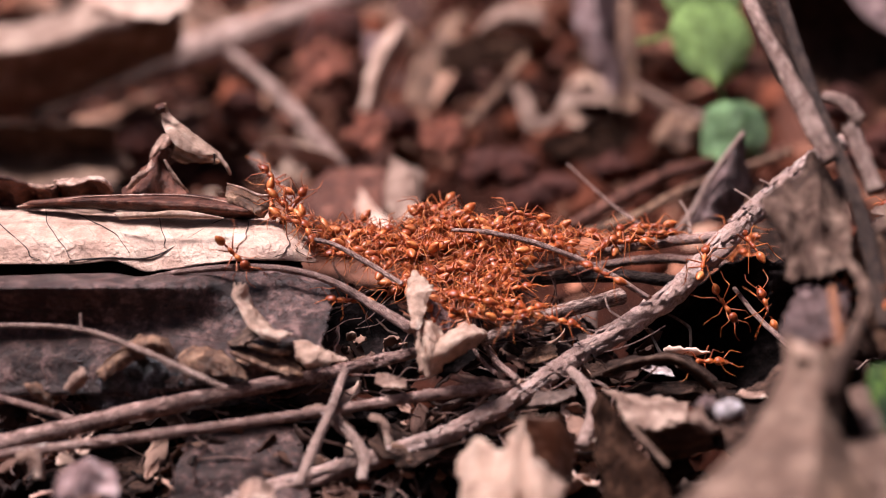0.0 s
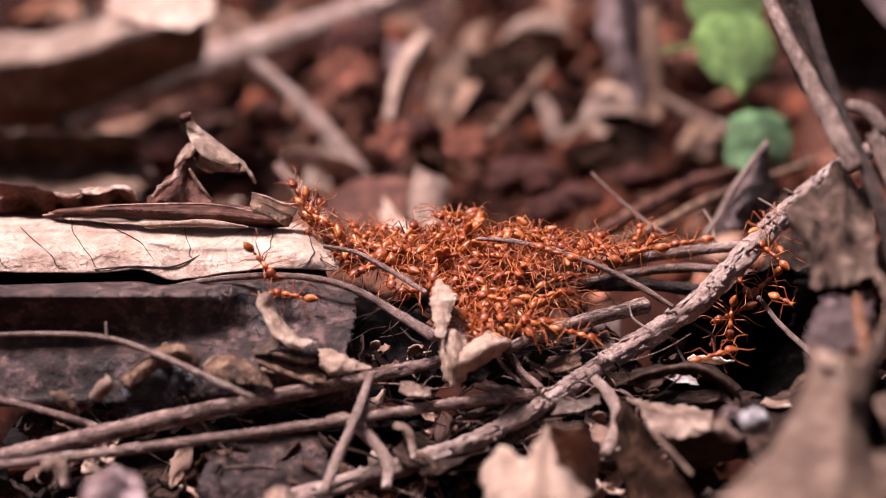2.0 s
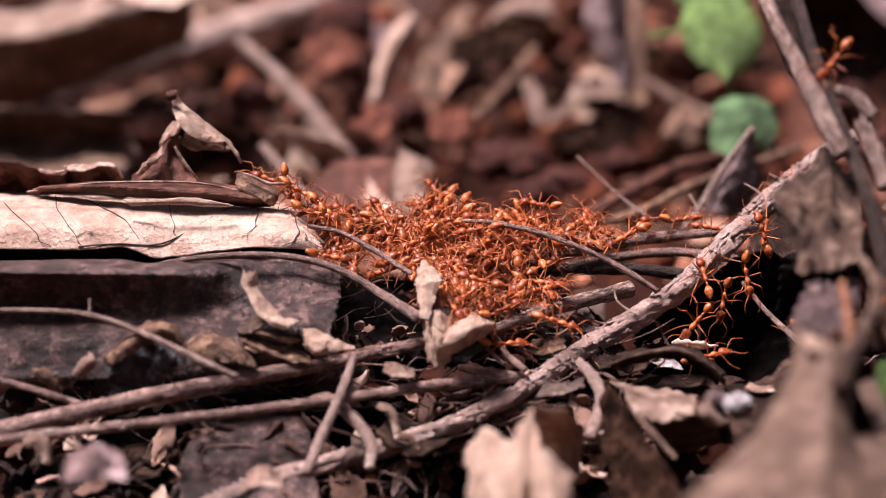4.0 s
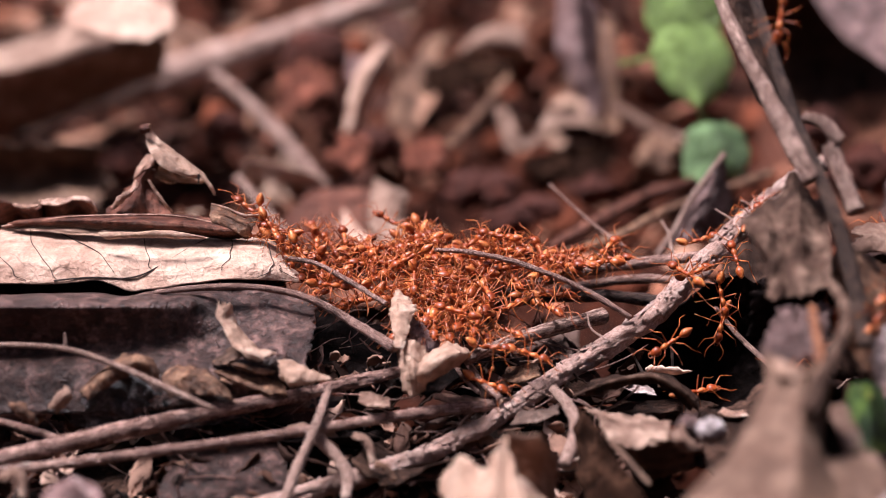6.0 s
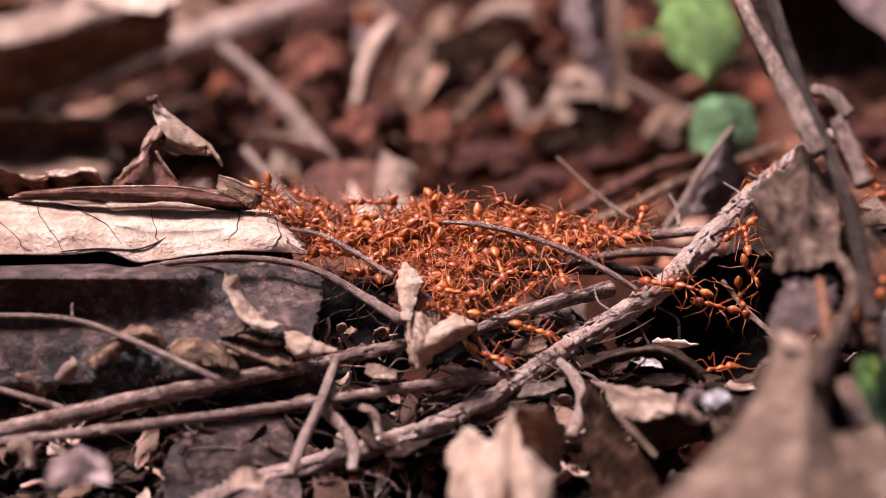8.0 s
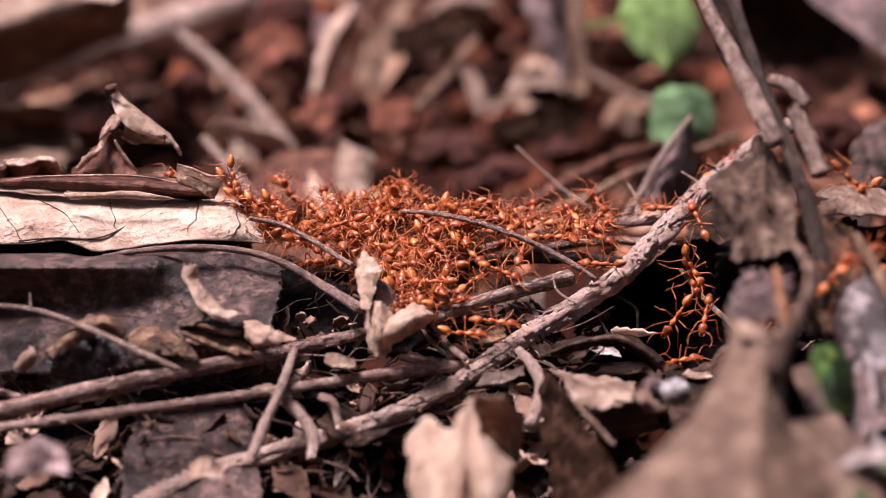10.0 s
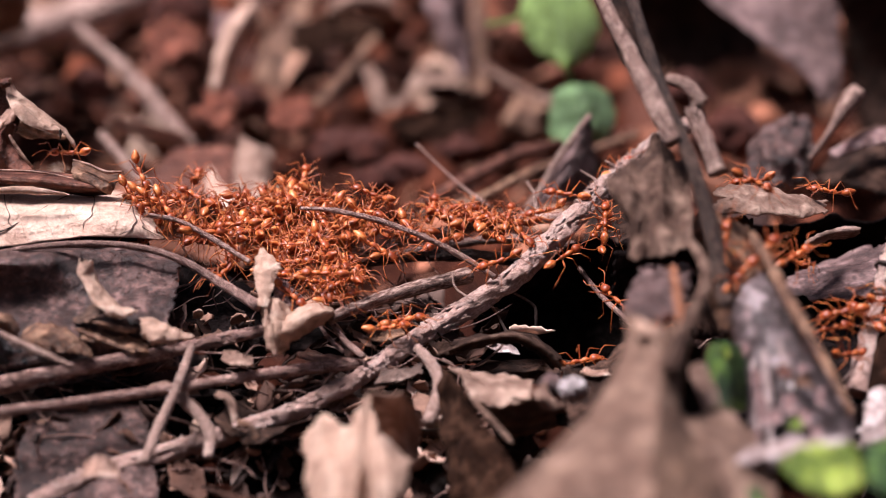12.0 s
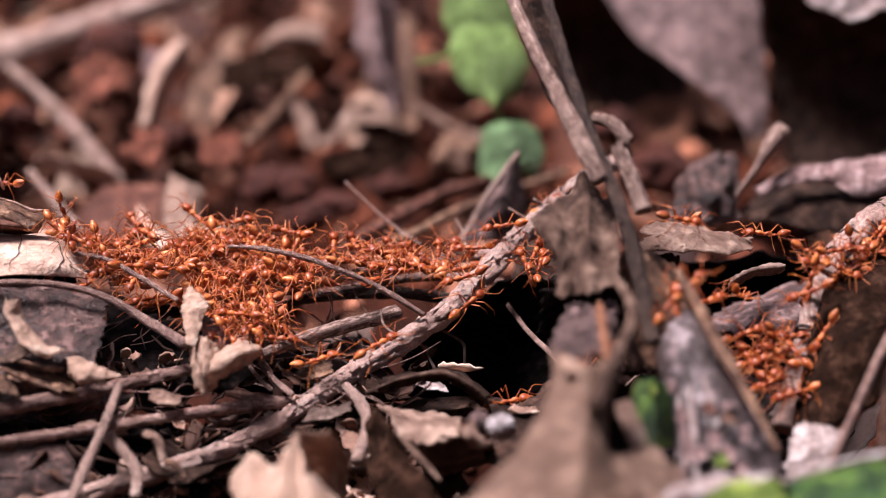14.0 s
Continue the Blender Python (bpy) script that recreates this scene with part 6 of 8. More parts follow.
for k, (a, b, c) in enumerate((((64.0, 249.6, 8.6), (63.9, 244.4, 3.7), (62.6, 239.2, -1.0)), ((65.3, 248.9, 10.4), (65.0, 243.7, 5.6), (64.4, 238.3, 0.2)), ((67.6, 250.1, 11.7), (67.9, 246.3, 8.8), (68.1, 243.6, 6.4)))):
    stem("pale_fibre", [a, b, c], [0.35, 0.5, 0.3], M_WHITE, "whitish fibre of rotted leaf", "fibre", n=24, seg=7, rough=0.3, seed=92 + k)
for n, (grid, mat, label) in enumerate((
    ([[(64.7, 258.1, 14.4), (66.6, 257.8, 14.0)], [(64.1, 256.2, 13.2), (66.0, 256.0, 13.0)], [(64.5, 254.3, 12.1), (65.4, 254.3, 12.6)]], M_PINK, "pale rotted flake on the mottled leaf"),
    ([[(65.5, 254.4, 12.3), (67.5, 254.2, 11.9)], [(64.9, 252.5, 11.0), (67.0, 252.3, 10.7)], [(65.3, 250.5, 9.8), (66.4, 250.6, 10.2)]], M_PINK, "pale rotted flake on the mottled leaf"),
    ([[(66.9, 252.5, 11.2), (68.6, 252.3, 10.8)], [(66.3, 250.6, 10.1), (68.0, 250.4, 9.8)], [(66.6, 248.7, 9.0), (67.5, 248.7, 9.4)]], M_PINK, "pale rotted flake on the mottled leaf"),
    ([[(67.7, 249.6, 10.2), (69.6, 249.4, 9.8)], [(67.2, 247.8, 9.1), (69.0, 247.6, 8.9)], [(67.5, 245.8, 8.1), (68.4, 245.9, 8.5)]], M_PINK, "pale rotted flake on the mottled leaf"),
    ([[(63.6, 247.9, 8.3), (65.0, 247.7, 7.9)], [(63.1, 245.9, 6.5), (64.5, 245.7, 6.2)], [(63.3, 243.8, 4.7), (63.9, 243.9, 5.1)]], M_PINK, "pale rotted flake on the mottled leaf"),
    ([[(63.6, 244.3, 5.9), (65.1, 244.1, 5.5)], [(63.0, 242.2, 3.8), (64.6, 242.0, 3.5)], [(63.3, 240.0, 1.7), (64.0, 240.0, 2.1)]], M_PINK, "pale rotted flake on the mottled leaf"),
    ([[(64.6, 242.7, 4.0), (66.9, 242.4, 3.6)], [(64.0, 240.9, 3.3), (66.3, 240.7, 3.0)], [(64.5, 239.1, 2.5), (65.7, 239.1, 2.9)]], M_PINK, "pale rotted flake on the mottled leaf"),
    ([[(66.9, 243.5, 5.9), (68.9, 243.3, 5.5)], [(66.3, 241.7, 4.9), (68.3, 241.5, 4.7)], [(66.7, 239.8, 4.0), (67.7, 239.8, 4.4)]], M_PINK, "pale rotted flake on the mottled leaf"),
    ([[(68.5, 241.9, 4.2), (70.8, 241.7, 3.8)], [(67.8, 240.1, 3.4), (70.1, 239.9, 3.1)], [(68.3, 238.3, 2.6), (69.5, 238.3, 3.0)]], M_PINK, "pale rotted flake on the mottled leaf"),
    ([[(69.8, 240.4, 2.5), (72.1, 240.1, 2.1)], [(69.2, 238.7, 2.0), (71.5, 238.4, 1.8)], [(69.7, 236.9, 1.6), (70.8, 236.9, 2.0)]], M_PINK, "pale rotted flake on the mottled leaf"),
    ([[(71.6, 244.3, 6.5), (73.0, 244.1, 6.1)], [(71.0, 242.5, 5.5), (72.4, 242.3, 5.2)], [(71.2, 240.6, 4.5), (71.8, 240.6, 4.9)]], M_PINK, "pale rotted flake on the mottled leaf"),
    ([[(61.8, 239.9, 2.0), (63.4, 239.7, 1.6)], [(61.2, 238.1, 1.1), (62.9, 237.9, 0.8)], [(61.5, 236.2, 0.1), (62.3, 236.2, 0.5)]], M_PINK, "pale rotted flake on the mottled leaf"),
    ([[(69.9, 249.0, 8.5), (71.8, 248.8, 8.1)], [(69.3, 247.3, 8.1), (71.2, 247.1, 7.8)], [(69.7, 245.6, 7.6), (70.6, 245.6, 8.0)]], M_PINK, "pale rotted flake on the mottled leaf"),
    ([[(63.2, 253.7, 10.5), (64.5, 253.5, 10.1)], [(62.7, 251.8, 9.6), (64.0, 251.7, 9.3)], [(62.9, 249.9, 8.6), (63.5, 250.0, 9.0)]], M_PINK, "pale rotted flake on the mottled leaf"),
    ([[(66.2, 245.7, 9.0), (67.6, 245.7, 9.3)], [(66.4, 244.4, 7.6), (68.3, 244.3, 8.0)]], M_BROWN, "small reddish scrap of leaf"),
    ([[(66.5, 239.2, 3.2), (68.3, 239.2, 3.7)], [(66.5, 237.9, 2.2), (68.8, 237.8, 2.6)]], M_LIME, "small yellowish scrap of leaf"),
    ([[(68.5, 244.3, 8.0), (70.6, 244.1, 7.7)], [(68.6, 243.0, 7.1), (70.8, 242.8, 6.7)]], M_TAN, "small yellowish scrap of leaf"))):
    leaf("leaf_bit", grid, mat, label, nu=14, nv=10, wrinkle=0.5, ragged=0.1, seed=240 + n, size=3, rib=0.0, curl=(0.12, 0.12))
leaf("brown_leaf", [
    [(61.2, 288.0, 21.0), (64.2, 281.0, 23.1), (71.4, 286.0, 19.5)],
    [(62.6, 281.0, 15.9), (64.7, 274.0, 17.8), (71.8, 279.0, 14.2)],
    [(63.5, 275.0, 11.2), (64.8, 269.0, 12.8), (69.6, 273.0, 10.0)],
    [(64.4, 270.0, 6.8), (64.8, 266.0, 8.0), (67.5, 269.0, 6.7)]],
    M_TAN, "warm brown leaf standing between the stems", nu=44, nv=28, wrinkle=0.6, ragged=0.04, seed=95, size=5, rib=0.25)
leaf("green_leaf", [
    [(59.0, 254.8, 9.5), (60.9, 252.8, 10.5), (63.7, 255.2, 9.0)],
    [(58.2, 252.1, 5.8), (60.3, 248.9, 6.8), (63.9, 252.3, 5.3)],
    [(59.0, 249.0, 1.8), (60.7, 247.8, 1.8), (63.7, 250.4, 1.3)]],
    M_DEEP, "small dark green leaf behind the tan leaf", nu=20, nv=16, wrinkle=0.2, ragged=0.0, seed=37)
# Added lime-coloured scrap gives the dark green leaf its bright spot
leaf("leaf_bit", [
    [(59.3, 250.8, 9.7), (60.1, 252.4, 10.0)], [(60.5, 249.0, 9.1), (61.6, 251.2, 9.9)]],
    M_LIME, "yellow-green scrap for the lime spot on the green leaf", nu=12, nv=10, wrinkle=0.2, ragged=0.08, seed=104)
leaf("green_leaf", [
    [(61.2, 222.0, 5.2), (60.1, 216.0, 4.7)],
    [(64.2, 222.0, 6.2), (62.1, 212.0, 4.4)],
    [(68.1, 223.0, 6.3), (65.1, 210.0, 4.0)],
    [(71.8, 224.0, 5.5), (69.0, 212.0, 3.9)]],
    M_LIME, "yellow-green leaf lying near the ground", nu=44, nv=24, wrinkle=0.5, ragged=0.02, seed=38, size=7, taper=(0.4, 0.1))
big_green = leaf("green_leaf", [
    [(71.7, 222.0, 6.0), (69.5, 212.0, 3.9)],
    [(76.2, 223.0, 7.1), (73.0, 210.0, 3.9)],
    [(81.6, 224.0, 8.1), (77.5, 208.0, 3.9)],
    [(89.7, 226.0, 8.8), (85.1, 208.0, 3.8)]],
    M_DEEP, "mottled green leaf with a pale margin near the ground", nu=44, nv=24, wrinkle=0.8, ragged=0.02, seed=96, size=6)
stem("margin", [(71.1, 221.5, 6.2), (76.0, 222.5, 7.4), (81.4, 223.5, 8.4), (88.6, 225.0, 9.0)], [0.3, 0.4, 0.4, 0.4], M_WHITE, "pale margin", parent=big_green, n=40, seg=7, rough=0.3, seed=142)
leaf("leaf_bit", [
    [(54.8, 217.3, -0.5), (55.9, 219.7, 1.4)], [(58.0, 215.9, -0.7), (58.7, 219.4, 1.1)]],
    M_DEEP, "small dim green scrap of leaf", nu=14, nv=10, wrinkle=0.3, ragged=0.05, seed=97)
leaf("white_scrap", [
    [(64.1, 242.9, -2.4), (65.0, 245.0, -1.8)], [(69.4, 240.6, -1.5), (70.6, 243.7, -0.9)], [(76.1, 242.2, -1.2), (76.9, 245.4, -0.7)]],
    M_WHITE, "long whitish strip of bleached leaf", nu=26, nv=10, wrinkle=0.4, ragged=0.12, seed=98, size=4)
leaf("white_scrap", [
    [(81.2, 256.9, -7.0), (83.0, 259.7, -2.7), (85.0, 264.3, 0.6)],
    [(85.4, 255.7, -5.7), (86.8, 258.3, -2.3), (88.9, 262.8, 0.2)],
    [(89.8, 256.5, -4.3), (91.3, 259.0, -1.7), (93.4, 263.1, -0.4)]],
    M_WHITE, "whitish flaking scrap of bleached leaf", nu=24, nv=20, wrinkle=0.5, ragged=0.12, seed=39, size=6)
stem("leaning_stalk", [(82.9, 244.9, -4.4), (87.0, 248.7, 0.9), (92.2, 253.9, 8.5), (98.7, 260.3, 17.7)], [0.6, 0.6, 0.65, 0.65], M_TWIG, "thin leaning brown stalk", "stalk", n=40, seg=8, seed=46)
leaf("bark_slab", [
    [(94.9, 287.8, 9.7), (91.8, 280.8, 4.1), (87.6, 272.4, -3.4)],
    [(96.9, 289.0, 15.9), (93.9, 275.3, 8.4), (91.6, 268.1, -2.0)],
    [(100.3, 289.2, 18.7), (97.9, 274.5, 11.3), (95.5, 267.1, 0.1)],
    [(106.3, 291.1, 21.1), (102.3, 277.5, 13.3), (99.1, 269.0, 1.2)],
    [(118.3, 298.9, 25.2), (113.8, 287.2, 16.4), (108.3, 276.9, 4.3)]],
    M_BARKSHADE, "dark upright slab of rotten bark", "bark", nu=44, nv=30, wrinkle=0.5, ragged=0.03, seed=40, thick=1.2)
leaf("dusty_leaf", [
    [(91.2, 243.7, -5.7), (95.0, 254.4, 7.5), (99.3, 264.5, 18.3)],
    [(95.5, 243.2, -5.6), (98.3, 252.1, 8.1), (101.9, 262.3, 18.9)],
    [(102.5, 244.4, -6.1), (104.7, 253.3, 7.8), (107.6, 263.6, 18.6)]],
    M_ROTSHADE, "upright grey leaf beside the slab", nu=26, nv=16, wrinkle=0.6, ragged=0.03, seed=49)
# Black backing sheet: the shade behind the ants as colour
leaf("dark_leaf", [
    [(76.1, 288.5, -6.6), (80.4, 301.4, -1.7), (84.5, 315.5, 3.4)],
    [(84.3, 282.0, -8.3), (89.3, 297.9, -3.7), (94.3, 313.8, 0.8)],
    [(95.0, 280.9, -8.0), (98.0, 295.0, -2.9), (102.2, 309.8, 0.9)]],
    M_SHADE, "black sheet for the shade under the ants", nu=26, nv=20, wrinkle=1.2, ragged=0.06, seed=88, size=8)
RIM = [(87.5, 276.3, -4.6), (90.5, 280.4, 1.5), (93.9, 286.4, 7.2), (96.1, 289.7, 13.9), (100.6, 293.5, 19.6), (107.3, 298.8, 23.7), (118.6, 305.5, 27.3)]
RIM_R = [2.0, 2.1, 2.0, 2.0, 2.2, 2.5, 2.5]
rim = stem("bark_branch", RIM, RIM_R, M_BRANCH, "pale bark rim along the slab, crowded with ants", "bark", n=90, seg=14, rough=0.4, seed=47)
bark_flakes(rim, RIM, RIM_R, 60, M_FLAKE, 48, 1.6, 0.7)
rim_line = spline(RIM, 60)
for k in (14, 21, 27, 33, 38, 43, 47, 51, 55):
    q, along = Vector(rim_line[k]), (Vector(rim_line[k + 1]) - Vector(rim_line[k - 1])).normalized()
    side = along.orthogonal().normalized()
    ring = [q + 2.45 * (side * math.cos(a) + along.cross(side) * math.sin(a)) + along * 0.25 * math.sin(2 * a + k) for a in (0.0, 0.9, 1.8, 2.7, 3.6, 4.5, 5.4, 6.28)]
    v, f, uv = tube_data([tuple(p) for p in ring], [0.26, 0.3, 0.24], 26, 5, 0.2, k)
    mesh_object("bark_ring", v, f, M_DARKTWIG, rim, uv)
leaf("torn_leaf", [
    [(68.8, 304.0, 22.6), (67.8, 298.0, 21.2), (67.7, 296.0, 19.2)],
    [(74.0, 305.0, 22.8), (73.1, 299.0, 21.2), (73.4, 297.0, 18.8)],
    [(80.3, 307.0, 21.7), (79.3, 301.0, 20.3), (79.5, 299.0, 18.3)],
    [(87.1, 310.0, 19.6), (86.1, 305.0, 18.9), (85.7, 302.0, 17.8)],
    [(91.3, 312.0, 18.0), (90.2, 308.0, 17.7), (89.6, 305.0, 17.3)]],
    M_FAWN, "pale torn leaf lying behind the stems", nu=40, nv=18, wrinkle=0.5, ragged=0.1, seed=182, size=4, rib=0.0)
leaf("grey_leaf", [
    [(81.8, 310.3, 1.8), (86.2, 318.2, 2.7), (92.0, 324.9, 3.1)],
    [(88.8, 301.5, 3.1), (93.4, 311.9, 5.9), (100.2, 321.7, 7.1)],
    [(96.1, 296.9, 4.4), (100.0, 307.4, 7.6), (105.6, 319.6, 9.7)]],
    M_PURPLE, "pale grey leaf lying in the hollow", nu=30, nv=20, wrinkle=0.8, ragged=0.08, seed=41, size=6)
# Overhanging black sheet, put in for the shade of this hollow
leaf("dark_leaf", [
    [(72.0, 327.6, -3.4), (74.4, 335.9, 1.9), (73.9, 330.8, 10.7)],
    [(84.6, 326.7, -3.1), (87.8, 334.9, 2.3), (86.8, 326.9, 11.7)],
    [(95.8, 325.9, -2.8), (98.8, 338.0, 1.6), (95.3, 326.5, 12.5)],
    [(112.9, 327.7, -2.2), (116.1, 338.9, 2.5), (111.9, 328.5, 13.4)]],
    M_SHADE, "black sheet arching over the hollow, in place of shade", nu=30, nv=22, wrinkle=1.0, ragged=0.06, seed=101, size=7)
leaf("bark_curl", [
    [(83.5, 299.9, 11.8), (83.4, 298.3, 13.6), (84.9, 302.1, 13.1)],
    [(87.7, 300.0, 14.2), (87.0, 297.4, 16.0), (88.8, 302.1, 15.1)],
    [(93.8, 301.5, 15.0), (93.4, 299.8, 16.2), (94.8, 303.6, 15.5)]],
    M_STRAW, "thin pale curl of bark", "bark", nu=24, nv=10, wrinkle=0.1, ragged=0.05, seed=42)
# Light on the ridge is painted as a paler pinkish piece
leaf("fallen_leaf", [
    [(102.8, 357.0, 18.4), (103.0, 356.1, 18.1), (103.2, 355.4, 17.7), (103.6, 355.0, 17.3), (104.0, 355.0, 16.9)],
    [(109.9, 355.3, 22.9), (109.8, 354.1, 22.3), (109.8, 353.2, 21.7), (110.0, 352.8, 21.0), (110.2, 352.7, 20.3)],
    [(117.6, 354.9, 24.6), (117.0, 353.1, 23.7), (116.6, 351.9, 22.8), (116.5, 351.2, 21.7), (116.4, 351.1, 20.6)],
    [(124.2, 356.5, 25.3), (123.2, 353.3, 23.7), (122.4, 350.9, 22.0), (122.0, 349.8, 20.1), (122.0, 349.5, 18.1)],
    [(131.5, 356.5, 26.9), (130.5, 353.3, 25.3), (129.8, 350.9, 23.5), (129.6, 349.7, 21.6), (129.7, 349.5, 19.5)]],
    M_PINK, "ridge of a curled leaf behind the bark, lit side painted pink", nu=46, nv=20, wrinkle=0.8, ragged=0.04, seed=146, size=6, rib=0.0)
leaf("dark_leaf", [
    [(89.2, 366.0, 17.1), (86.9, 360.0, 13.7), (87.3, 358.0, 8.5)],
    [(93.9, 368.0, 23.1), (91.7, 360.0, 18.3), (91.8, 356.0, 10.1)],
    [(99.2, 369.0, 25.3), (96.7, 360.0, 20.6), (96.8, 356.0, 11.2)],
    [(103.4, 369.0, 23.6), (102.5, 362.0, 18.0), (102.3, 358.0, 12.0)]],
    M_GREY, "dark crumpled leaf behind the stems", nu=46, nv=34, wrinkle=2.2, ragged=0.07, seed=43, size=6, rib=0.25)
stem("twig", [(98.4, 352.0, 17.8), (102.5, 353.0, 23.5), (105.0, 354.0, 27.5), (107.1, 355.0, 29.9), (108.1, 355.0, 31.3)], [0.5, 0.8, 1.5, 1.9, 1.2], M_STICK, "short pale twig across the dark leaf", n=40, seg=10, seed=49)
leaf("purplish_leaf", [
    [(84.4, 466.5, 57.4), (105.8, 475.2, 61.5), (133.8, 482.4, 61.8)],
    [(95.2, 445.9, 39.7), (108.8, 453.1, 46.7), (131.2, 464.7, 50.3)],
    [(106.2, 432.2, 30.2), (113.9, 437.8, 36.3), (129.1, 449.1, 39.3)],
    [(116.7, 424.1, 22.3), (121.0, 428.2, 24.4), (126.5, 433.9, 25.0)],
    [(119.4, 420.8, 17.7), (121.2, 422.6, 17.6), (123.1, 424.5, 17.8)]],
    M_PURPLE, "large pinkish-grey leaf hanging behind", nu=44, nv=30, wrinkle=1.4, ragged=0.02, seed=44, size=14, rib=0.4)
# Leaf colour kept dark so that it carries the deep shade here
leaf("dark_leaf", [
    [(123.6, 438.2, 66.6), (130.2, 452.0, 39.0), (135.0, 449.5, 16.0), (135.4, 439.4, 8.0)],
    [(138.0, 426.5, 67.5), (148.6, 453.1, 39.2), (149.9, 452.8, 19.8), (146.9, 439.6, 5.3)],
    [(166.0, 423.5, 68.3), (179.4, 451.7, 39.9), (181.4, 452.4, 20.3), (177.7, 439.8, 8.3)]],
    M_ROTSHADE, "big leaf curving up, darkened for the shade it stands in", nu=30, nv=30, wrinkle=2.0, ragged=0.02, seed=45, size=16)
# Shade beneath the ridge is put into this dark colour
leaf("fallen_leaf", [
    [(100.0, 362.0, 12.3), (110.5, 372.0, 16.2), (118.0, 382.0, 18.6)],
    [(111.5, 350.2, 11.4), (117.3, 356.2, 18.1), (128.5, 381.1, 20.1)],
    [(131.0, 347.9, 10.9), (132.7, 354.8, 19.6), (141.4, 380.3, 23.3)]],
    M_ROTSHADE, "curled leaf behind the bark, shaded part painted dark brown", nu=30, nv=24, wrinkle=1.2, ragged=0.04, seed=46, size=10)
leaf("white_scrap", [
    [(125.7, 412.0, 54.4), (126.4, 408.0, 49.8)],
    [(131.9, 412.0, 54.5), (132.4, 408.0, 48.2)],
    [(137.6, 412.0, 54.6), (138.9, 408.0, 46.3)],
    [(142.8, 412.0, 54.7), (142.3, 408.0, 48.6)],
    [(149.9, 412.0, 54.9), (147.7, 408.0, 49.2)]],
    M_WHITE, "whitish lichen-covered flake behind the leaf", nu=30, nv=18, wrinkle=1.0, ragged=0.12, seed=47, size=4)

# ---------------------------------------------------------------- seedling
def seedling():
    base = (64.5, 432.0, 0.0)
    thing = empty_thing("seedling", base, "small green seedling with round soft leaves", "plant")
    d, e, g = tube_data([(64.9, 432.0, -1.9), (64.4, 431.0, 4.2), (64.0, 431.0, 12.0), (63.4, 430.0, 19.3), (62.5, 432.0, 23.5), (61.7, 438.0, 34.3)], [0.8, 0.8, 0.8, 0.7, 0.7, 0.6], 40, 8)
    mesh_object("stalk", d, e, M_GREEN, thing, g)
    for grid, seed, mat in (
        ([
    [(61.7, 430.0, 23.4), (61.6, 427.0, 23.8), (62.5, 430.0, 23.4)],
    [(57.8, 431.5, 25.1), (61.4, 428.5, 25.5), (65.7, 431.5, 25.1)],
    [(54.3, 433.0, 27.9), (60.9, 430.0, 28.3), (68.4, 433.0, 27.9)],
    [(52.1, 434.5, 31.9), (60.3, 431.5, 32.3), (70.1, 434.5, 31.9)],
    [(51.4, 436.0, 35.9), (59.7, 433.0, 36.2), (69.7, 436.0, 35.9)],
    [(52.7, 437.5, 38.9), (59.3, 434.5, 39.2), (67.9, 437.5, 38.9)],
    [(56.4, 439.0, 41.3), (59.0, 436.0, 41.6), (64.6, 439.0, 41.3)]], 50, M_GREEN),
        ([
    [(63.5, 424.0, 20.7), (64.5, 421.0, 21.2), (67.0, 424.0, 20.7)],
    [(59.1, 423.0, 19.2), (64.4, 420.0, 19.7), (70.3, 423.0, 19.2)],
    [(57.9, 422.0, 15.8), (64.4, 419.0, 16.3), (72.1, 422.0, 15.8)],
    [(57.5, 421.0, 12.2), (63.9, 418.0, 12.7), (72.0, 421.0, 12.2)],
    [(57.6, 420.0, 9.6), (62.4, 417.0, 10.1), (68.8, 420.0, 9.6)],
    [(58.9, 419.0, 7.8), (59.5, 416.0, 8.4), (61.2, 419.0, 7.8)]], 51, M_SAGE),
        ([
    [(54.6, 441.0, 36.6), (58.8, 438.0, 36.9), (64.4, 441.0, 36.6)],
    [(51.2, 442.5, 40.1), (58.9, 439.5, 40.4), (68.4, 442.5, 40.1)],
    [(50.5, 444.0, 45.4), (58.9, 441.0, 45.6), (69.2, 444.0, 45.4)],
    [(52.3, 445.5, 50.4), (58.9, 442.5, 50.6), (67.1, 445.5, 50.4)],
    [(57.8, 447.0, 54.8), (59.0, 444.0, 55.0), (61.4, 447.0, 54.8)]], 52, M_GREEN)):
        v, f, uv, p = blade_data(grid, 36, 26, 0.3, 0.45, 0.0, seed, (0.0, 0.0), 8)
        blade = mesh_object("leaf", v, f, mat, thing, uv)
        d, e, g = tube_data(p[2:-2:3, 13], [0.4, 0.3, 0.15], 30, 6)
        mesh_object("midrib", d, e, mat, blade, g)
    d, e, g = tube_data([(44.4, 438.0, 32.5), (48.4, 437.0, 33.2), (52.9, 436.0, 34.8)], [0.6, 0.6, 0.5], 16, 7)
    mesh_object("leaf_stalk", d, e, M_GREEN, thing, g)


seedling()

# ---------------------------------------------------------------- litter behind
# Dark brown sheet added where there is only deep shade
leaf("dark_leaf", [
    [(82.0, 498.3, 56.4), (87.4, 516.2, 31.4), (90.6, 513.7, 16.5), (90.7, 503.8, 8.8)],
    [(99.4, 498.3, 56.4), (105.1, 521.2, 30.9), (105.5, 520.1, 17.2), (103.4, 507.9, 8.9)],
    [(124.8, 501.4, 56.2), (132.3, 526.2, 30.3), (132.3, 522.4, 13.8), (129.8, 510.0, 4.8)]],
    M_ROTSHADE, "dark brown sheet for the deep shade at the back", nu=30, nv=26, wrinkle=2.0, ragged=0.05, seed=85, size=14)
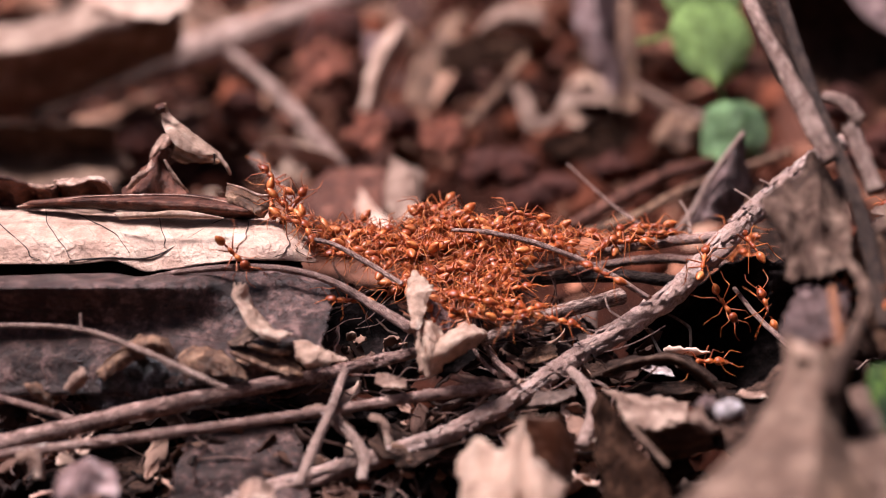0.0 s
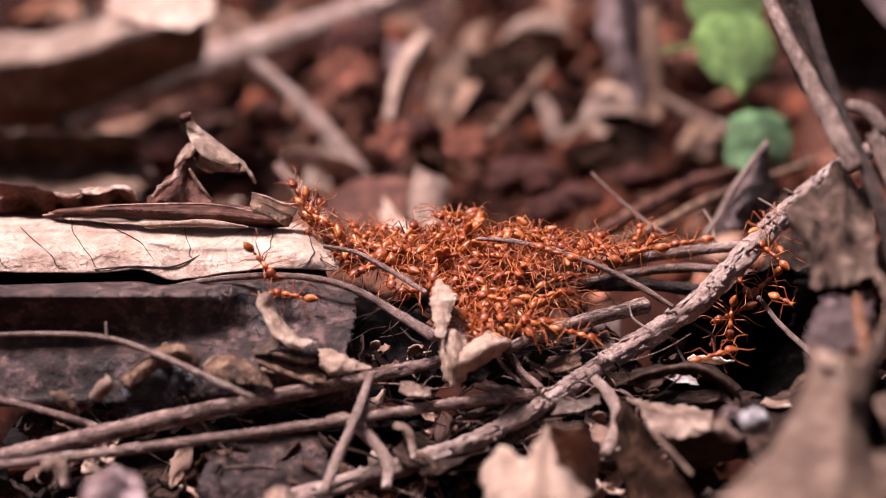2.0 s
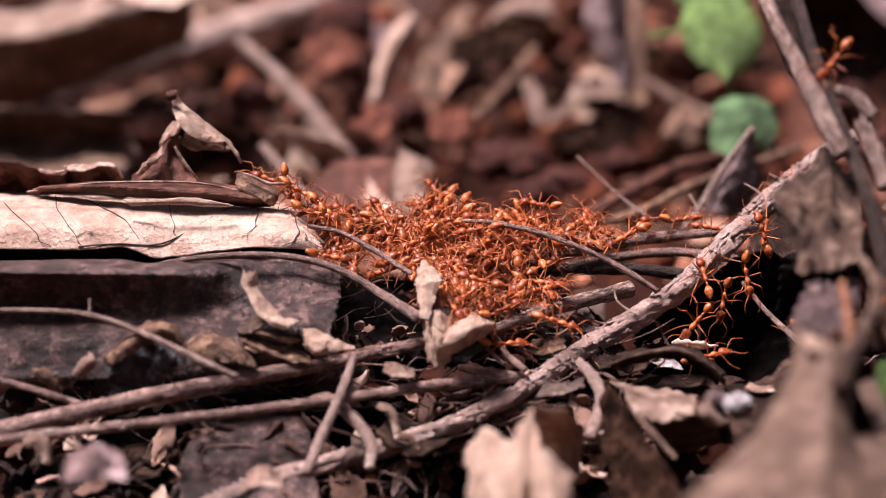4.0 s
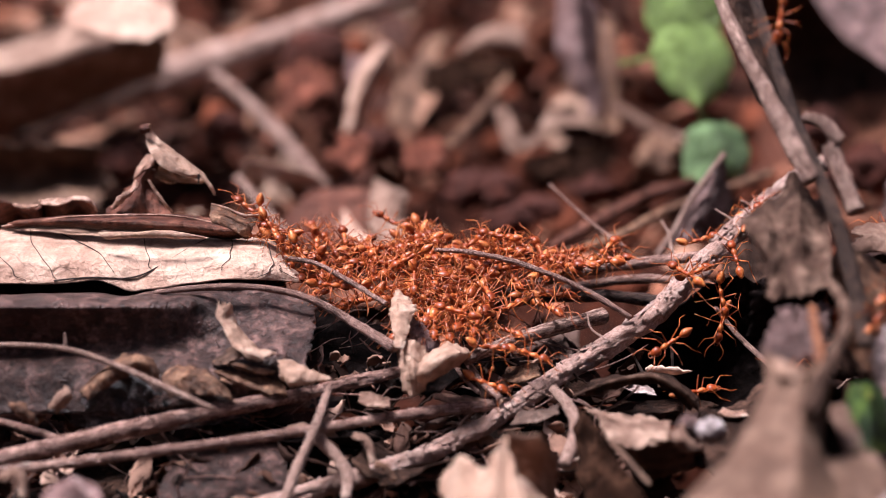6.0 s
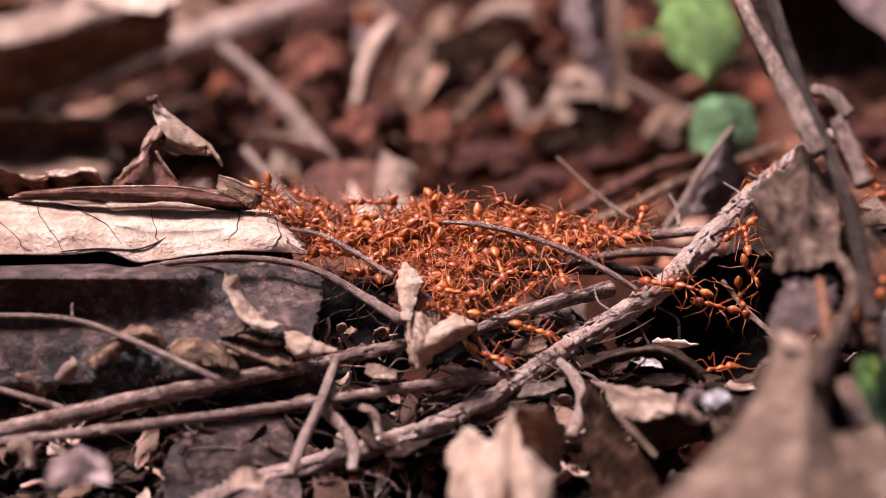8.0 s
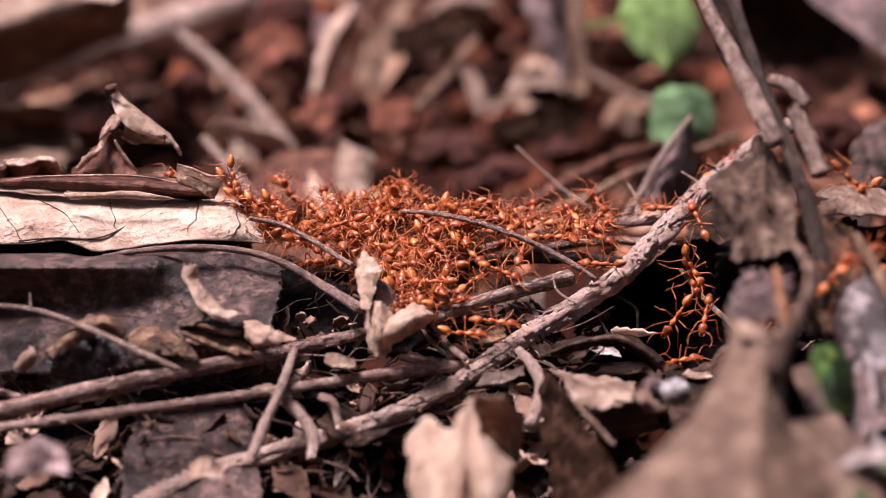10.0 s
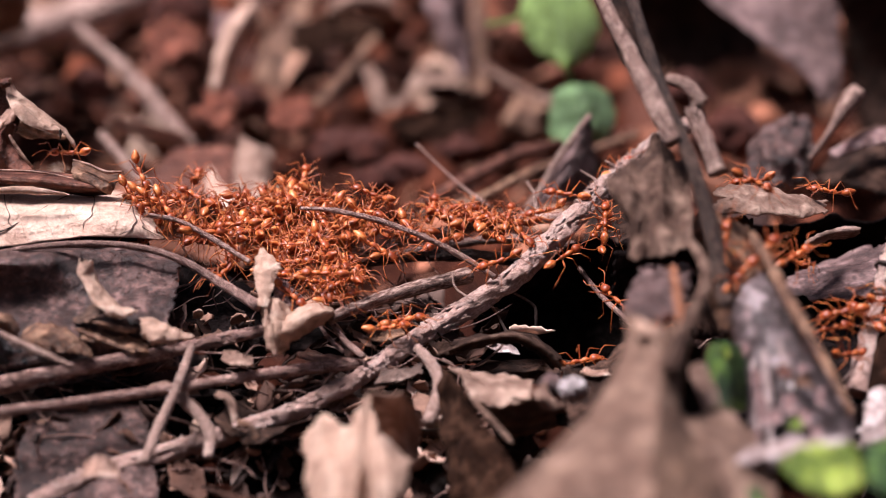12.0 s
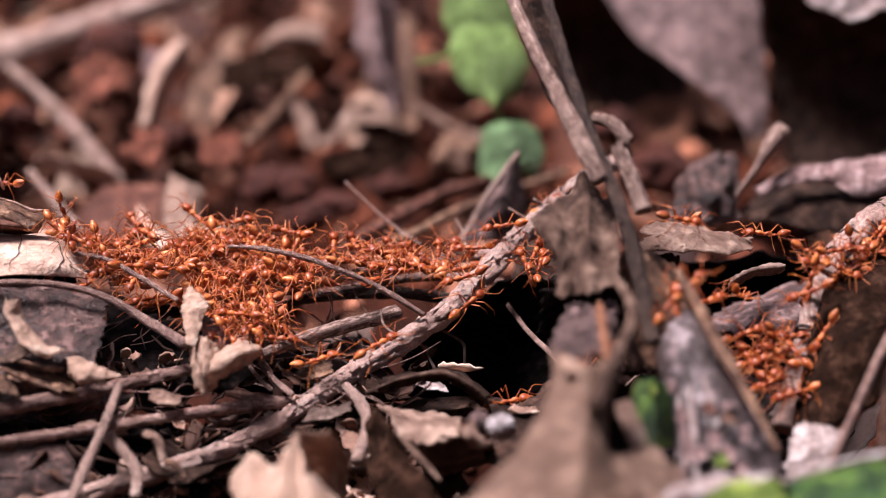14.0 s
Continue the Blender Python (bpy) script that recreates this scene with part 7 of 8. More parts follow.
# Brown sheet added to fill the dark hole below the pale leaf
leaf("dark_leaf", [
    [(-115.0, 423.5, -0.9), (-119.8, 443.1, 3.9), (-117.1, 435.3, 14.6)],
    [(-92.1, 423.5, -0.9), (-96.4, 445.1, 3.6), (-93.8, 435.6, 15.8)],
    [(-71.1, 423.8, 0.4), (-73.4, 443.4, 5.2), (-71.4, 437.3, 14.2)]],
    M_UMBER, "brown sheet filling the dark hole behind the rolled leaf", nu=26, nv=20, wrinkle=1.8, ragged=0.1, seed=87, size=10)
flaky_stem("log_piece", [(-92.5, 517.4, 14.4), (-70.8, 528.4, 17.7), (-48.3, 540.1, 24.1), (-23.3, 552.3, 32.5), (-3.9, 564.2, 39.5)], [5.5, 5.5, 5, 4.5, 4], M_STRAW, "thick pale fallen branch behind the pile", "log", n=50, seg=16, rough=0.15, seed=60)
leaf("fallen_leaf", [
    [(-139.7, 476.9, 7.8), (-136.8, 468.5, 16.2), (-135.0, 464.1, 23.8), (-136.8, 471.0, 27.1), (-144.9, 500.5, 30.1)],
    [(-109.4, 469.3, 10.5), (-106.7, 459.1, 19.7), (-104.8, 452.7, 27.6), (-106.2, 459.3, 29.4), (-113.1, 490.3, 30.5)],
    [(-94.0, 465.9, 13.8), (-91.6, 455.9, 23.5), (-89.1, 448.3, 30.8), (-89.0, 455.1, 33.4), (-94.4, 491.4, 35.4)],
    [(-83.6, 467.0, 18.5), (-80.8, 456.8, 27.5), (-78.5, 449.1, 34.4), (-79.3, 456.0, 37.4), (-84.3, 493.1, 42.4)],
    [(-64.1, 472.7, 25.4), (-62.3, 465.7, 30.5), (-61.1, 459.4, 34.6), (-60.8, 466.4, 38.2), (-62.6, 493.7, 45.2)]],
    M_FAWN, "large tan dry leaf arched over the soil", nu=46, nv=40, wrinkle=1.6, ragged=0.04, seed=61, size=14)
# Pale piece added to whiten the top of the arched leaf
leaf("fallen_leaf", [
    [(-89.9, 470.0, 44.4), (-85.2, 458.0, 40.1), (-81.2, 452.0, 38.6)],
    [(-81.6, 470.0, 45.8), (-76.1, 456.0, 40.8), (-73.3, 450.0, 37.5)],
    [(-70.6, 470.0, 46.5), (-67.4, 456.0, 40.6), (-66.2, 450.0, 36.4)],
    [(-61.0, 470.0, 45.1), (-59.8, 457.0, 40.2), (-59.9, 453.0, 38.5)]],
    M_PALE, "pale piece for the bright top of the tan leaf", nu=36, nv=24, wrinkle=0.9, ragged=0.02, seed=161, size=9, rib=0.0, taper=(0.5, 0.5))
leaf("fallen_leaf", [
    [(-142.6, 485.9, 2.7), (-144.0, 493.2, 11.9), (-146.9, 505.1, 19.1)],
    [(-113.6, 486.3, 4.1), (-114.7, 493.2, 11.9), (-117.0, 505.1, 19.1)],
    [(-88.4, 493.2, 11.9), (-87.8, 499.8, 18.3), (-88.0, 511.5, 24.3)],
    [(-67.1, 500.1, 19.8), (-67.8, 506.1, 23.5), (-69.1, 517.1, 26.7)]],
    M_ROTSHADE, "dark rotting leaf under a pale one", nu=30, nv=20, wrinkle=2.0, ragged=0.05, seed=62, size=14)
stem("twig", [(-53.0, 473.9, 26.0), (-41.9, 464.9, 18.1), (-32.4, 454.8, 10.0), (-23.8, 444.6, 1.6)], [1.3, 1.7, 2.0, 1.8], M_STICK, "pale peeled twig on the soil", n=40, seg=12, seed=63)
leaf("fallen_leaf", [
    [(-43.8, 445.7, 6.2), (-42.9, 444.3, 9.1)], [(-33.7, 443.1, 3.9), (-32.0, 440.1, 8.5)], [(-22.9, 440.6, 1.7), (-24.2, 439.5, 5.9)]],
    M_PALE, "pale curled strip of dry leaf", nu=24, nv=12, wrinkle=0.8, ragged=0.05, seed=64)
stem("twig", [(-41.3, 413.8, 10.2), (-34.9, 402.5, 5.8), (-28.1, 391.0, 0.7)], [0.9, 1.1, 0.9], M_STICK, "grey twig behind the swarm", n=30, seg=10, seed=65)
leaf("fallen_leaf", [
    [(-20.9, 470.0, 10.7), (-18.7, 466.0, 11.8), (-16.9, 470.0, 10.4)],
    [(-19.2, 471.0, 19.3), (-16.5, 466.0, 20.2), (-14.0, 471.0, 18.4)],
    [(-17.3, 473.0, 26.7), (-13.8, 468.0, 26.9), (-10.5, 473.0, 24.4)],
    [(-14.0, 476.0, 31.3), (-10.8, 472.0, 30.9), (-8.3, 476.0, 28.2)],
    [(-10.6, 478.0, 33.1), (-9.5, 477.0, 32.9), (-8.4, 478.0, 32.2)]],
    M_PALE, "narrow bleached leaf, nearly white", nu=36, nv=16, wrinkle=0.6, ragged=0.04, seed=192, size=10, rib=0.0)
leaf("fallen_leaf", [
    [(-11.4, 485.6, 10.1), (-3.5, 485.3, 8.7)], [(-7.1, 492.8, 19.3), (0.2, 493.2, 20.7)], [(0.9, 506.1, 32.4), (6.8, 506.5, 33.9)]],
    M_TAN, "tan strip of dry leaf on soil", nu=26, nv=12, wrinkle=0.9, ragged=0.06, seed=67)
leaf("fallen_leaf", [
    [(-21.5, 411.9, 2.1), (-17.7, 410.2, 3.7)], [(-17.5, 403.1, -0.5), (-14.4, 401.6, 1.7)], [(-12.4, 394.3, -2.9), (-10.0, 394.7, -1.1)]],
    M_PALE, "pale pointed scrap of leaf", nu=22, nv=12, wrinkle=0.4, ragged=0.04, seed=68)
leaf("fallen_leaf", [
    [(-11.8, 418.6, 9.0), (-7.3, 415.4, 8.4), (-4.0, 417.8, 5.4)], [(-12.8, 410.4, 4.3), (-8.4, 406.2, 3.9), (-4.8, 409.9, 2.5)], [(-11.3, 398.8, -1.4), (-8.2, 396.8, -1.0), (-5.9, 399.2, 0.4)]],
    M_FAWN, "tan crumpled leaf behind the swarm", nu=26, nv=18, wrinkle=0.9, ragged=0.08, seed=69, size=7)
leaf("fallen_leaf", [
    [(-34.7, 405.5, -3.5), (-30.2, 412.0, 2.7), (-25.8, 423.0, 5.7)], [(-22.3, 402.6, -2.8), (-20.2, 410.1, 3.1), (-16.9, 421.0, 6.1)], [(-12.6, 402.8, -1.6), (-11.6, 412.3, 3.9), (-11.8, 421.0, 6.1)]],
    M_BROWN, "purplish-brown leaf lying flat behind the swarm", nu=26, nv=18, wrinkle=1.0, ragged=0.06, seed=70)
leaf("fallen_leaf", [
    [(5.5, 519.1, 21.9), (8.5, 514.8, 25.5), (10.1, 520.5, 27.9)], [(16.2, 519.8, 24.9), (16.7, 512.6, 29.5), (17.8, 521.5, 32.3)], [(27.7, 519.3, 22.7), (27.5, 515.3, 27.7), (27.0, 521.5, 32.3)]],
    M_FAWN, "light tan folded leaf on the soil", nu=26, nv=16, wrinkle=0.8, ragged=0.06, seed=71)
leaf("fallen_leaf", [
    [(34.1, 500.0, 43.5), (38.7, 494.0, 44.0), (44.4, 500.0, 40.6)],
    [(34.8, 497.0, 30.6), (38.7, 490.0, 32.1), (45.0, 497.0, 30.7)],
    [(37.3, 494.0, 22.2), (40.4, 488.0, 23.7), (45.4, 494.0, 22.2)],
    [(41.0, 491.0, 16.0), (42.7, 487.0, 17.0), (45.7, 491.0, 16.7)],
    [(43.5, 489.0, 12.3), (44.1, 487.0, 12.6), (45.0, 489.0, 12.9)]],
    M_PINK, "pinkish drooping leaf behind the pile", nu=40, nv=22, wrinkle=0.8, ragged=0.02, seed=191, size=12, rib=0.3)
leaf("fallen_leaf", [
    [(46.7, 511.8, 34.8), (48.8, 509.8, 35.0), (51.2, 511.8, 34.8)], [(46.5, 498.5, 21.5), (48.1, 496.5, 21.7), (50.2, 498.6, 22.2)], [(46.3, 485.1, 8.0), (47.7, 484.1, 8.1), (49.6, 485.3, 8.7)]],
    M_TAN, "narrow tan strip hanging down", nu=26, nv=10, wrinkle=0.5, ragged=0.05, seed=73)
stem("twig", [(48.3, 484.9, 16.0), (53.9, 483.1, 12.6), (61.0, 481.3, 9.3), (68.0, 479.9, 7.8)], [1.3, 1.4, 1.2, 1.0], M_FAWN, "tan twig beside the seedling", n=30, seg=10, seed=74)
stem("twig", [(-1.9, 453.3, 3.4), (6.3, 462.9, 9.4), (13.4, 471.5, 15.8), (20.9, 483.5, 23.4)], [1.4, 1.5, 1.4, 1.2], M_TAN, "slanting tan stalk on the soil", n=30, seg=9, seed=75)
leaf("leaf_strip", [
    [(15.8, 456.0, 20.1), (18.8, 456.0, 20.8)],
    [(17.4, 453.0, 15.1), (21.4, 453.0, 17.0)],
    [(19.8, 450.0, 9.9), (22.8, 451.0, 13.5)],
    [(25.3, 450.0, 10.7), (25.8, 452.0, 14.2)],
    [(29.4, 452.0, 14.5), (29.4, 455.0, 18.4)],
    [(35.6, 454.0, 15.3), (35.2, 457.0, 18.3)],
    [(40.4, 456.0, 15.8), (39.7, 459.0, 18.4)]],
    M_FAWN, "bent tan strip of leaf", nu=50, nv=10, wrinkle=0.6, ragged=0.05, seed=193, size=8, rib=0.0)
# Shadow in the hollow drawn as a dark brown sheet
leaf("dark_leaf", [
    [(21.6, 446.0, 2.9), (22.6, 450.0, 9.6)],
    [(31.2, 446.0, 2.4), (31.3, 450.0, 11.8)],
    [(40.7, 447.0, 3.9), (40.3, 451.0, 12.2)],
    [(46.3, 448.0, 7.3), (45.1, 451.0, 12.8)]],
    M_BARKSHADE, "dark brown sheet for the shadow in a soil hollow", nu=30, nv=16, wrinkle=1.8, ragged=0.16, seed=194, size=8, rib=0.0, taper=(0.5, 0.4))
# Another such sheet takes the place of shadow under the fold
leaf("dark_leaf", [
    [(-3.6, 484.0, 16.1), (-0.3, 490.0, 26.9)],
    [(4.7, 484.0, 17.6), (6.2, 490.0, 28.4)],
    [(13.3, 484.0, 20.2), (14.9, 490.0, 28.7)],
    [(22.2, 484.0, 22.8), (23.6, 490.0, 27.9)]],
    M_BARKSHADE, "dark brown sheet for the shadow under a folded leaf", nu=30, nv=16, wrinkle=1.8, ragged=0.16, seed=195, size=8, rib=0.0, taper=(0.5, 0.4))
stem("twig", [(25.6, 376.2, 2.9), (36.8, 387.3, 6.5), (47.2, 398.1, 9.1), (58.2, 408.7, 10.2)], [1.2, 1.4, 1.4, 1.2], M_BROWN, "blurred brown twig behind the swarm", n=40, seg=10, seed=77)
stem("twig", [(25.0, 365.9, 2.9), (37.8, 373.6, 5.2), (50.7, 387.7, 8.2), (76.2, 414.0, 11.1)], [0.9, 1.0, 1.1, 1.0], M_TAN, "thin brown twig behind the swarm", n=40, seg=10, seed=78)
stem("twig", [(50.2, 423.0, 5.7), (64.1, 423.4, 7.5), (78.0, 424.1, 10.4)], [1.0, 1.2, 1.0], M_BROWN, "reddish twig under the seedling", n=30, seg=8, seed=79)

for n, (grid, mat, label) in enumerate((
    ([[(-39.3, 475.0, 17.4), (-38.2, 490.2, 21.1), (-37.0, 504.3, 24.5)], [(-31.3, 470.7, 16.6), (-30.9, 488.0, 20.6), (-30.4, 505.5, 25.1)], [(-22.4, 475.0, 17.4), (-23.0, 490.2, 21.1), (-24.3, 503.1, 23.8)]], M_RUST, "rust-red dead leaf lying on the soil"),
    ([[(-24.2, 439.9, 7.6), (-23.2, 452.7, 9.7), (-22.0, 465.5, 11.8)], [(-17.5, 436.6, 6.8), (-17.4, 451.5, 9.2), (-17.2, 466.5, 11.6)], [(-12.4, 441.8, 7.2), (-12.7, 454.6, 9.4), (-13.3, 465.2, 10.7)]], M_RUST, "rust-red dead leaf lying on the soil"),
    ([[(-20.8, 488.2, 21.3), (-21.4, 504.5, 25.2)], [(-16.4, 485.9, 20.2), (-16.7, 507.8, 26.3)], [(-11.9, 490.3, 21.8), (-12.5, 505.5, 25.3)]], M_PINK, "pinkish dead leaf lying on the soil"),
    ([[(-6.5, 441.8, 7.2), (-6.0, 456.8, 9.7)], [(0.8, 438.6, 6.7), (0.8, 459.0, 10.3)], [(6.8, 443.9, 7.4), (6.6, 457.9, 10.0)]], M_RUST, "rust-red dead leaf lying on the soil"))):
    leaf("fallen_leaf", grid, mat, label, nu=34, nv=24, wrinkle=3.2, ragged=0.16, seed=320 + n, size=5, curl=(0.6, 0.8), taper=(0.1, 0.6))


def stone(name, centre, size, mat, label, seed):
    bm = bmesh.new()
    bmesh.ops.create_icosphere(bm, subdivisions=4, radius=1)
    o = Vector((seed * 3.7, 0, 0))
    verts = [Vector(centre) + Vector((v.co.x * size[0], v.co.y * size[1], v.co.z * size[2])) * (1 + 0.38 * noise.noise(v.co * 1.3 + o) + 0.2 * noise.noise(v.co * 3.1 + o) + 0.1 * noise.noise(v.co * 7 + o)) for v in bm.verts]
    faces = [tuple(v.index for v in f.verts) for f in bm.faces]
    bm.free()
    return tagged(mesh_object(name, verts, faces, mat), label, "clod")


stone("clod", (58.3, 464.1, 5.7), (6, 5, 6), M_TAN, "pale rounded clod of soil", 1)
stone("clod", (101.6, 433.2, 8.7), (7, 6, 5.5), M_CLOD, "reddish clod of soil", 2)
stone("clod", (-72.3, 454.0, 6.7), (6, 5, 4.5), M_CLOD, "reddish clod of soil", 3)
stone("clod", (10.1, 442.7, 2.0), (7, 6, 4.5), M_CLOD, "reddish clod of soil", 4)
stone("clod", (16.0, 440.7, 2.4), (6, 5, 3.6), M_CLOD, "reddish clod of soil", 6)
stone("clod", (25.8, 427.9, 0.2), (5, 4.5, 3), M_CLOD, "reddish clod of soil", 7)
stone("clod", (39.5, 438.7, 2.7), (5, 4, 3.4), M_CLOD, "reddish clod of soil", 8)
stone("clod", (18.4, 419.5, -0.7), (5, 4, 3), M_CLOD, "reddish clod of soil", 9)
stone("clod", (97.7, 465.8, 13.1), (6, 5, 4.5), M_CLOD, "reddish clod of soil", 10)
stone("clod", (-11.6, 464.8, 9.1), (6, 5, 4.5), M_CLOD, "reddish clod of soil", 11)
stone("clod", (-49.0, 465.8, 13.1), (5, 4, 4), M_CLOD, "reddish clod of soil", 12)
stone("clod", (-29.7, 519.8, 24.9), (9, 7, 6), M_CLOD, "reddish clod of soil", 5)

# ---------------------------------------------------------------- ants
def lathe(stations, seg=12):
    """A body of revolution along y: stations of (y, half width, half height, z)."""
    verts, faces = [], []
    for y, w, h, z in stations:
        for j in range(seg):
            a = 2 * math.pi * j / seg
            verts.append((w * math.cos(a), y, z + h * math.sin(a)))
    n = len(stations)
    for i in range(n - 1):
        for j in range(seg):
            k = (j + 1) % seg
            faces.append((i * seg + j, (i + 1) * seg + j, (i + 1) * seg + k, i * seg + k))
    faces.append(tuple(range(seg)))
    faces.append(tuple((n - 1) * seg + j for j in range(seg))[::-1])
    return verts, faces


def rounded(stations, n=12):
    s = spline([(a, b, c) for a, b, c, _ in stations], n)
    z = spline([(d, 0, 0) for *_, d in stations], n)[:, 0]
    return lathe([(p[0], max(0.02, p[1]), max(0.02, p[2]), q) for p, q in zip(s, z)])


LEGS = {  # base, knee, ankle, foot of the left legs
    "front": ((0.35, 1.5, -0.2), (1.7, 2.9, 1.2), (2.7, 4.2, -0.7), (3.3, 5.2, -1.5)),
    "middle": ((0.38, 0.6, -0.2), (2.3, 0.8, 1.5), (3.6, 0.7, -0.7), (4.6, 0.8, -1.5)),
    "hind": ((0.35, -0.3, -0.2), (1.9, -1.9, 1.6), (3.0, -3.6, -0.6), (3.7, -4.9, -1.5))}


def build_ant(seed, gaster_up):
    """A weaver ant about 9 mm long, head towards +y, its feet at z = -1.5."""
    rng = random.Random(seed)
    ant = new("weaver_ant")
    ant.empty_display_size = 0.002
    ant["base"] = (0.0, 0.0, 0.0)
    tagged(ant, "glossy orange-red weaver ant with long thin legs", "ant", "weaver ants of the swarm")
    v, f = rounded([(2.35, 0.12, 0.12, 0.1), (2.6, 0.66, 0.55, 0.12), (3.1, 0.92, 0.72, 0.15), (3.7, 0.82, 0.63, 0.1), (4.2, 0.54, 0.42, 0.0), (4.5, 0.2, 0.18, -0.08)])
    head = mesh_object("head", v, f, M_ANT, ant)
    for s in (-1, 1):
        bm = bmesh.new()
        bmesh.ops.create_uvsphere(bm, u_segments=8, v_segments=6, radius=0.17)
        vs = [(q.co.x * 0.7 + s * 0.78, q.co.y + 3.35, q.co.z + 0.38) for q in bm.verts]
        fs = [tuple(q.index for q in p.verts) for p in bm.faces]
        bm.free()
        mesh_object("eye", vs, fs, M_EYE, head)
        d, e, g = tube_data([(s * 0.35, 4.1, -0.1), (s * 0.45, 4.6, -0.12), (s * 0.1, 5.0, -0.15)], [0.16, 0.13, 0.04], 8, 6)
        mesh_object("mandible", d, e, M_ANT, head)
        w = rng.uniform(-0.4, 0.5)
        d, e, g = tube_data([(s * 0.3, 4.0, 0.3), (s * (1.0 + w), 4.9, 0.9), (s * (1.5 + w), 5.5, 1.0), (s * (1.7 + w), 6.4, 0.6), (s * (1.5 + w), 7.5, 0.1 + w)], [0.085, 0.08, 0.085, 0.075, 0.07], 14, 5)
        mesh_object("antenna", d, e, M_LIMB, head)
    v, f = rounded([(2.45, 0.16, 0.16, 0.1), (2.0, 0.42, 0.42, 0.12), (1.4, 0.52, 0.5, 0.15), (0.7, 0.34, 0.32, 0.02), (0.1, 0.4, 0.4, 0.12), (-0.6, 0.42, 0.42, 0.2), (-1.1, 0.16, 0.18, 0.0)], 18)
    mesh_object("thorax", v, f, M_ANT, ant)
    v, f = rounded([(-1.0, 0.13, 0.13, 0.0), (-1.4, 0.24, 0.28, 0.08), (-1.9, 0.12, 0.13, 0.05)], 8)
    mesh_object("petiole", v, f, M_ANT, ant)
    st = [(0.0, 0.12, 0.12, 0.0), (-0.35, 0.5, 0.5, 0.0), (-1.0, 0.8, 0.77, 0.02), (-1.7, 0.74, 0.71, 0.0), (-2.4, 0.42, 0.4, -0.04), (-2.8, 0.05, 0.05, -0.06)]
    s = spline([(a, b, c) for a, b, c, _ in st], 22)
    v, f = lathe([(p[0], max(0.03, p[1]) * (0.965 if k in (7, 12, 16) else 1), max(0.03, p[2]) * (0.965 if k in (7, 12, 16) else 1), 0) for k, p in enumerate(s)], 14)
    gaster = mesh_object("gaster", v, f, M_GASTER, ant)
    gaster.matrix_basis = pose(0, -1.85 * MM, 0.05 * MM, -gaster_up)
    for pair, pts in LEGS.items():
        for s in (-1, 1):
            q = [Vector((s * x, y, z)) for x, y, z in pts]
            for k in (1, 2, 3):
                q[k] += Vector((rng.uniform(-0.5, 0.5), rng.uniform(-0.6, 0.6), rng.uniform(-0.3, 0.3)))
            b = q[0]
            path = [p - b for p in (q[0], q[0].lerp(q[1], 0.5), q[1].lerp(q[0], 0.06), q[1].lerp(q[2], 0.08), q[1].lerp(q[2], 0.6), q[2], q[3])]
            d, e, g = tube_data(path, [0.11, 0.13, 0.085, 0.085, 0.085, 0.055, 0.042], 20, 6)
            leg = mesh_object("leg", d, e, M_LIMB, ant)
            leg.location = b * MM
            leg["side"], leg["pair"] = s, pair
    return ant


VARIANTS = [build_ant(k, up) for k, up in enumerate((8, 25, -10, 40))]


# outline of the swarm over its width, in mm: x, upper and lower height
SWARM_X = (-22, -16, -8, -4, 0.6, 5.4, 11, 17, 21, 30, 39)
SWARM_TOP = (14, 14.2, 13.5, 15.5, 17.0, 15.2, 14.5, 13.6, 13.2, 13.0, 13.2)
SWARM_LOW = (11.5, 10.5, 8.5, 5.5, 4.0, 3.9, 6.2, 10.5, 12.0, 12.2, 12.4)


def ant_matrix(at, fwd, up):
    f = Vector(fwd).normalized()
    r = f.cross(Vector(up)).normalized()
    u = r.cross(f)
    m = Matrix((r, f, u)).transposed().to_4x4()
    return Matrix.Translation(Vector(at) * MM) @ m


SWARM, WALKERS = [], []


def swarm_spot(rng):
    """A place in the heap: the lower, the nearer."""
    while True:
        x = rng.uniform(-22, 38)
        top, low = np.interp(x, SWARM_X, SWARM_TOP), np.interp(x, SWARM_X, SWARM_LOW)
        z = rng.uniform(2, 18)
        if low < z < top and (x < 18 or rng.random() < 0.9):
            return x, 303 + 2.05 * (z - 4) + rng.uniform(-4, 4), z


def make_swarm():
    rng = random.Random(21)
    for n in range(146):
        src = VARIANTS[n % 4]
        size = rng.uniform(0.88, 1.06)
        x, y, z = swarm_spot(rng)
        head = rng.choice((0, math.pi)) + rng.gauss(0, 0.7)
        tilt = [rng.uniform(-0.5, 0.5), rng.uniform(-0.5, 0.5)]
        rows, t = [], 0.0
        busy = rng.choice((0.5, 1.0, 1.8))
        hx, hy, hz = x, y, z
        leaves = n % 6 == 0 and x > 0  # wanders off to the twigs beside the branch
        while t < 14.01:
            fwd = (math.cos(head), math.sin(head), 0.25 * math.sin(head) + 0.5 * tilt[0])
            rows.append((t, ant_matrix((x, y, hz + 0.4 * (y - hy)), fwd, (tilt[0] * 0.6, -0.1 + tilt[1] * 0.6, 1))))
            t = round(t + 0.5, 2)
            if leaves and 2.0 < t < 12.0 and hx < 36:
                hx, hy, hz = hx + 1.6, hy + 0.12 * (321 - hy), hz + 0.14 * (12.6 - hz)
            step = busy * rng.uniform(0.3, 2.2)
            head += rng.uniform(-0.7, 0.7)
            x += step * math.cos(head) + 0.25 * (hx - x)
            y += 0.6 * step * math.sin(head) + 0.25 * (hy - y)
            tilt = [min(0.7, max(-0.7, a + rng.uniform(-0.25, 0.25))) for a in tilt]
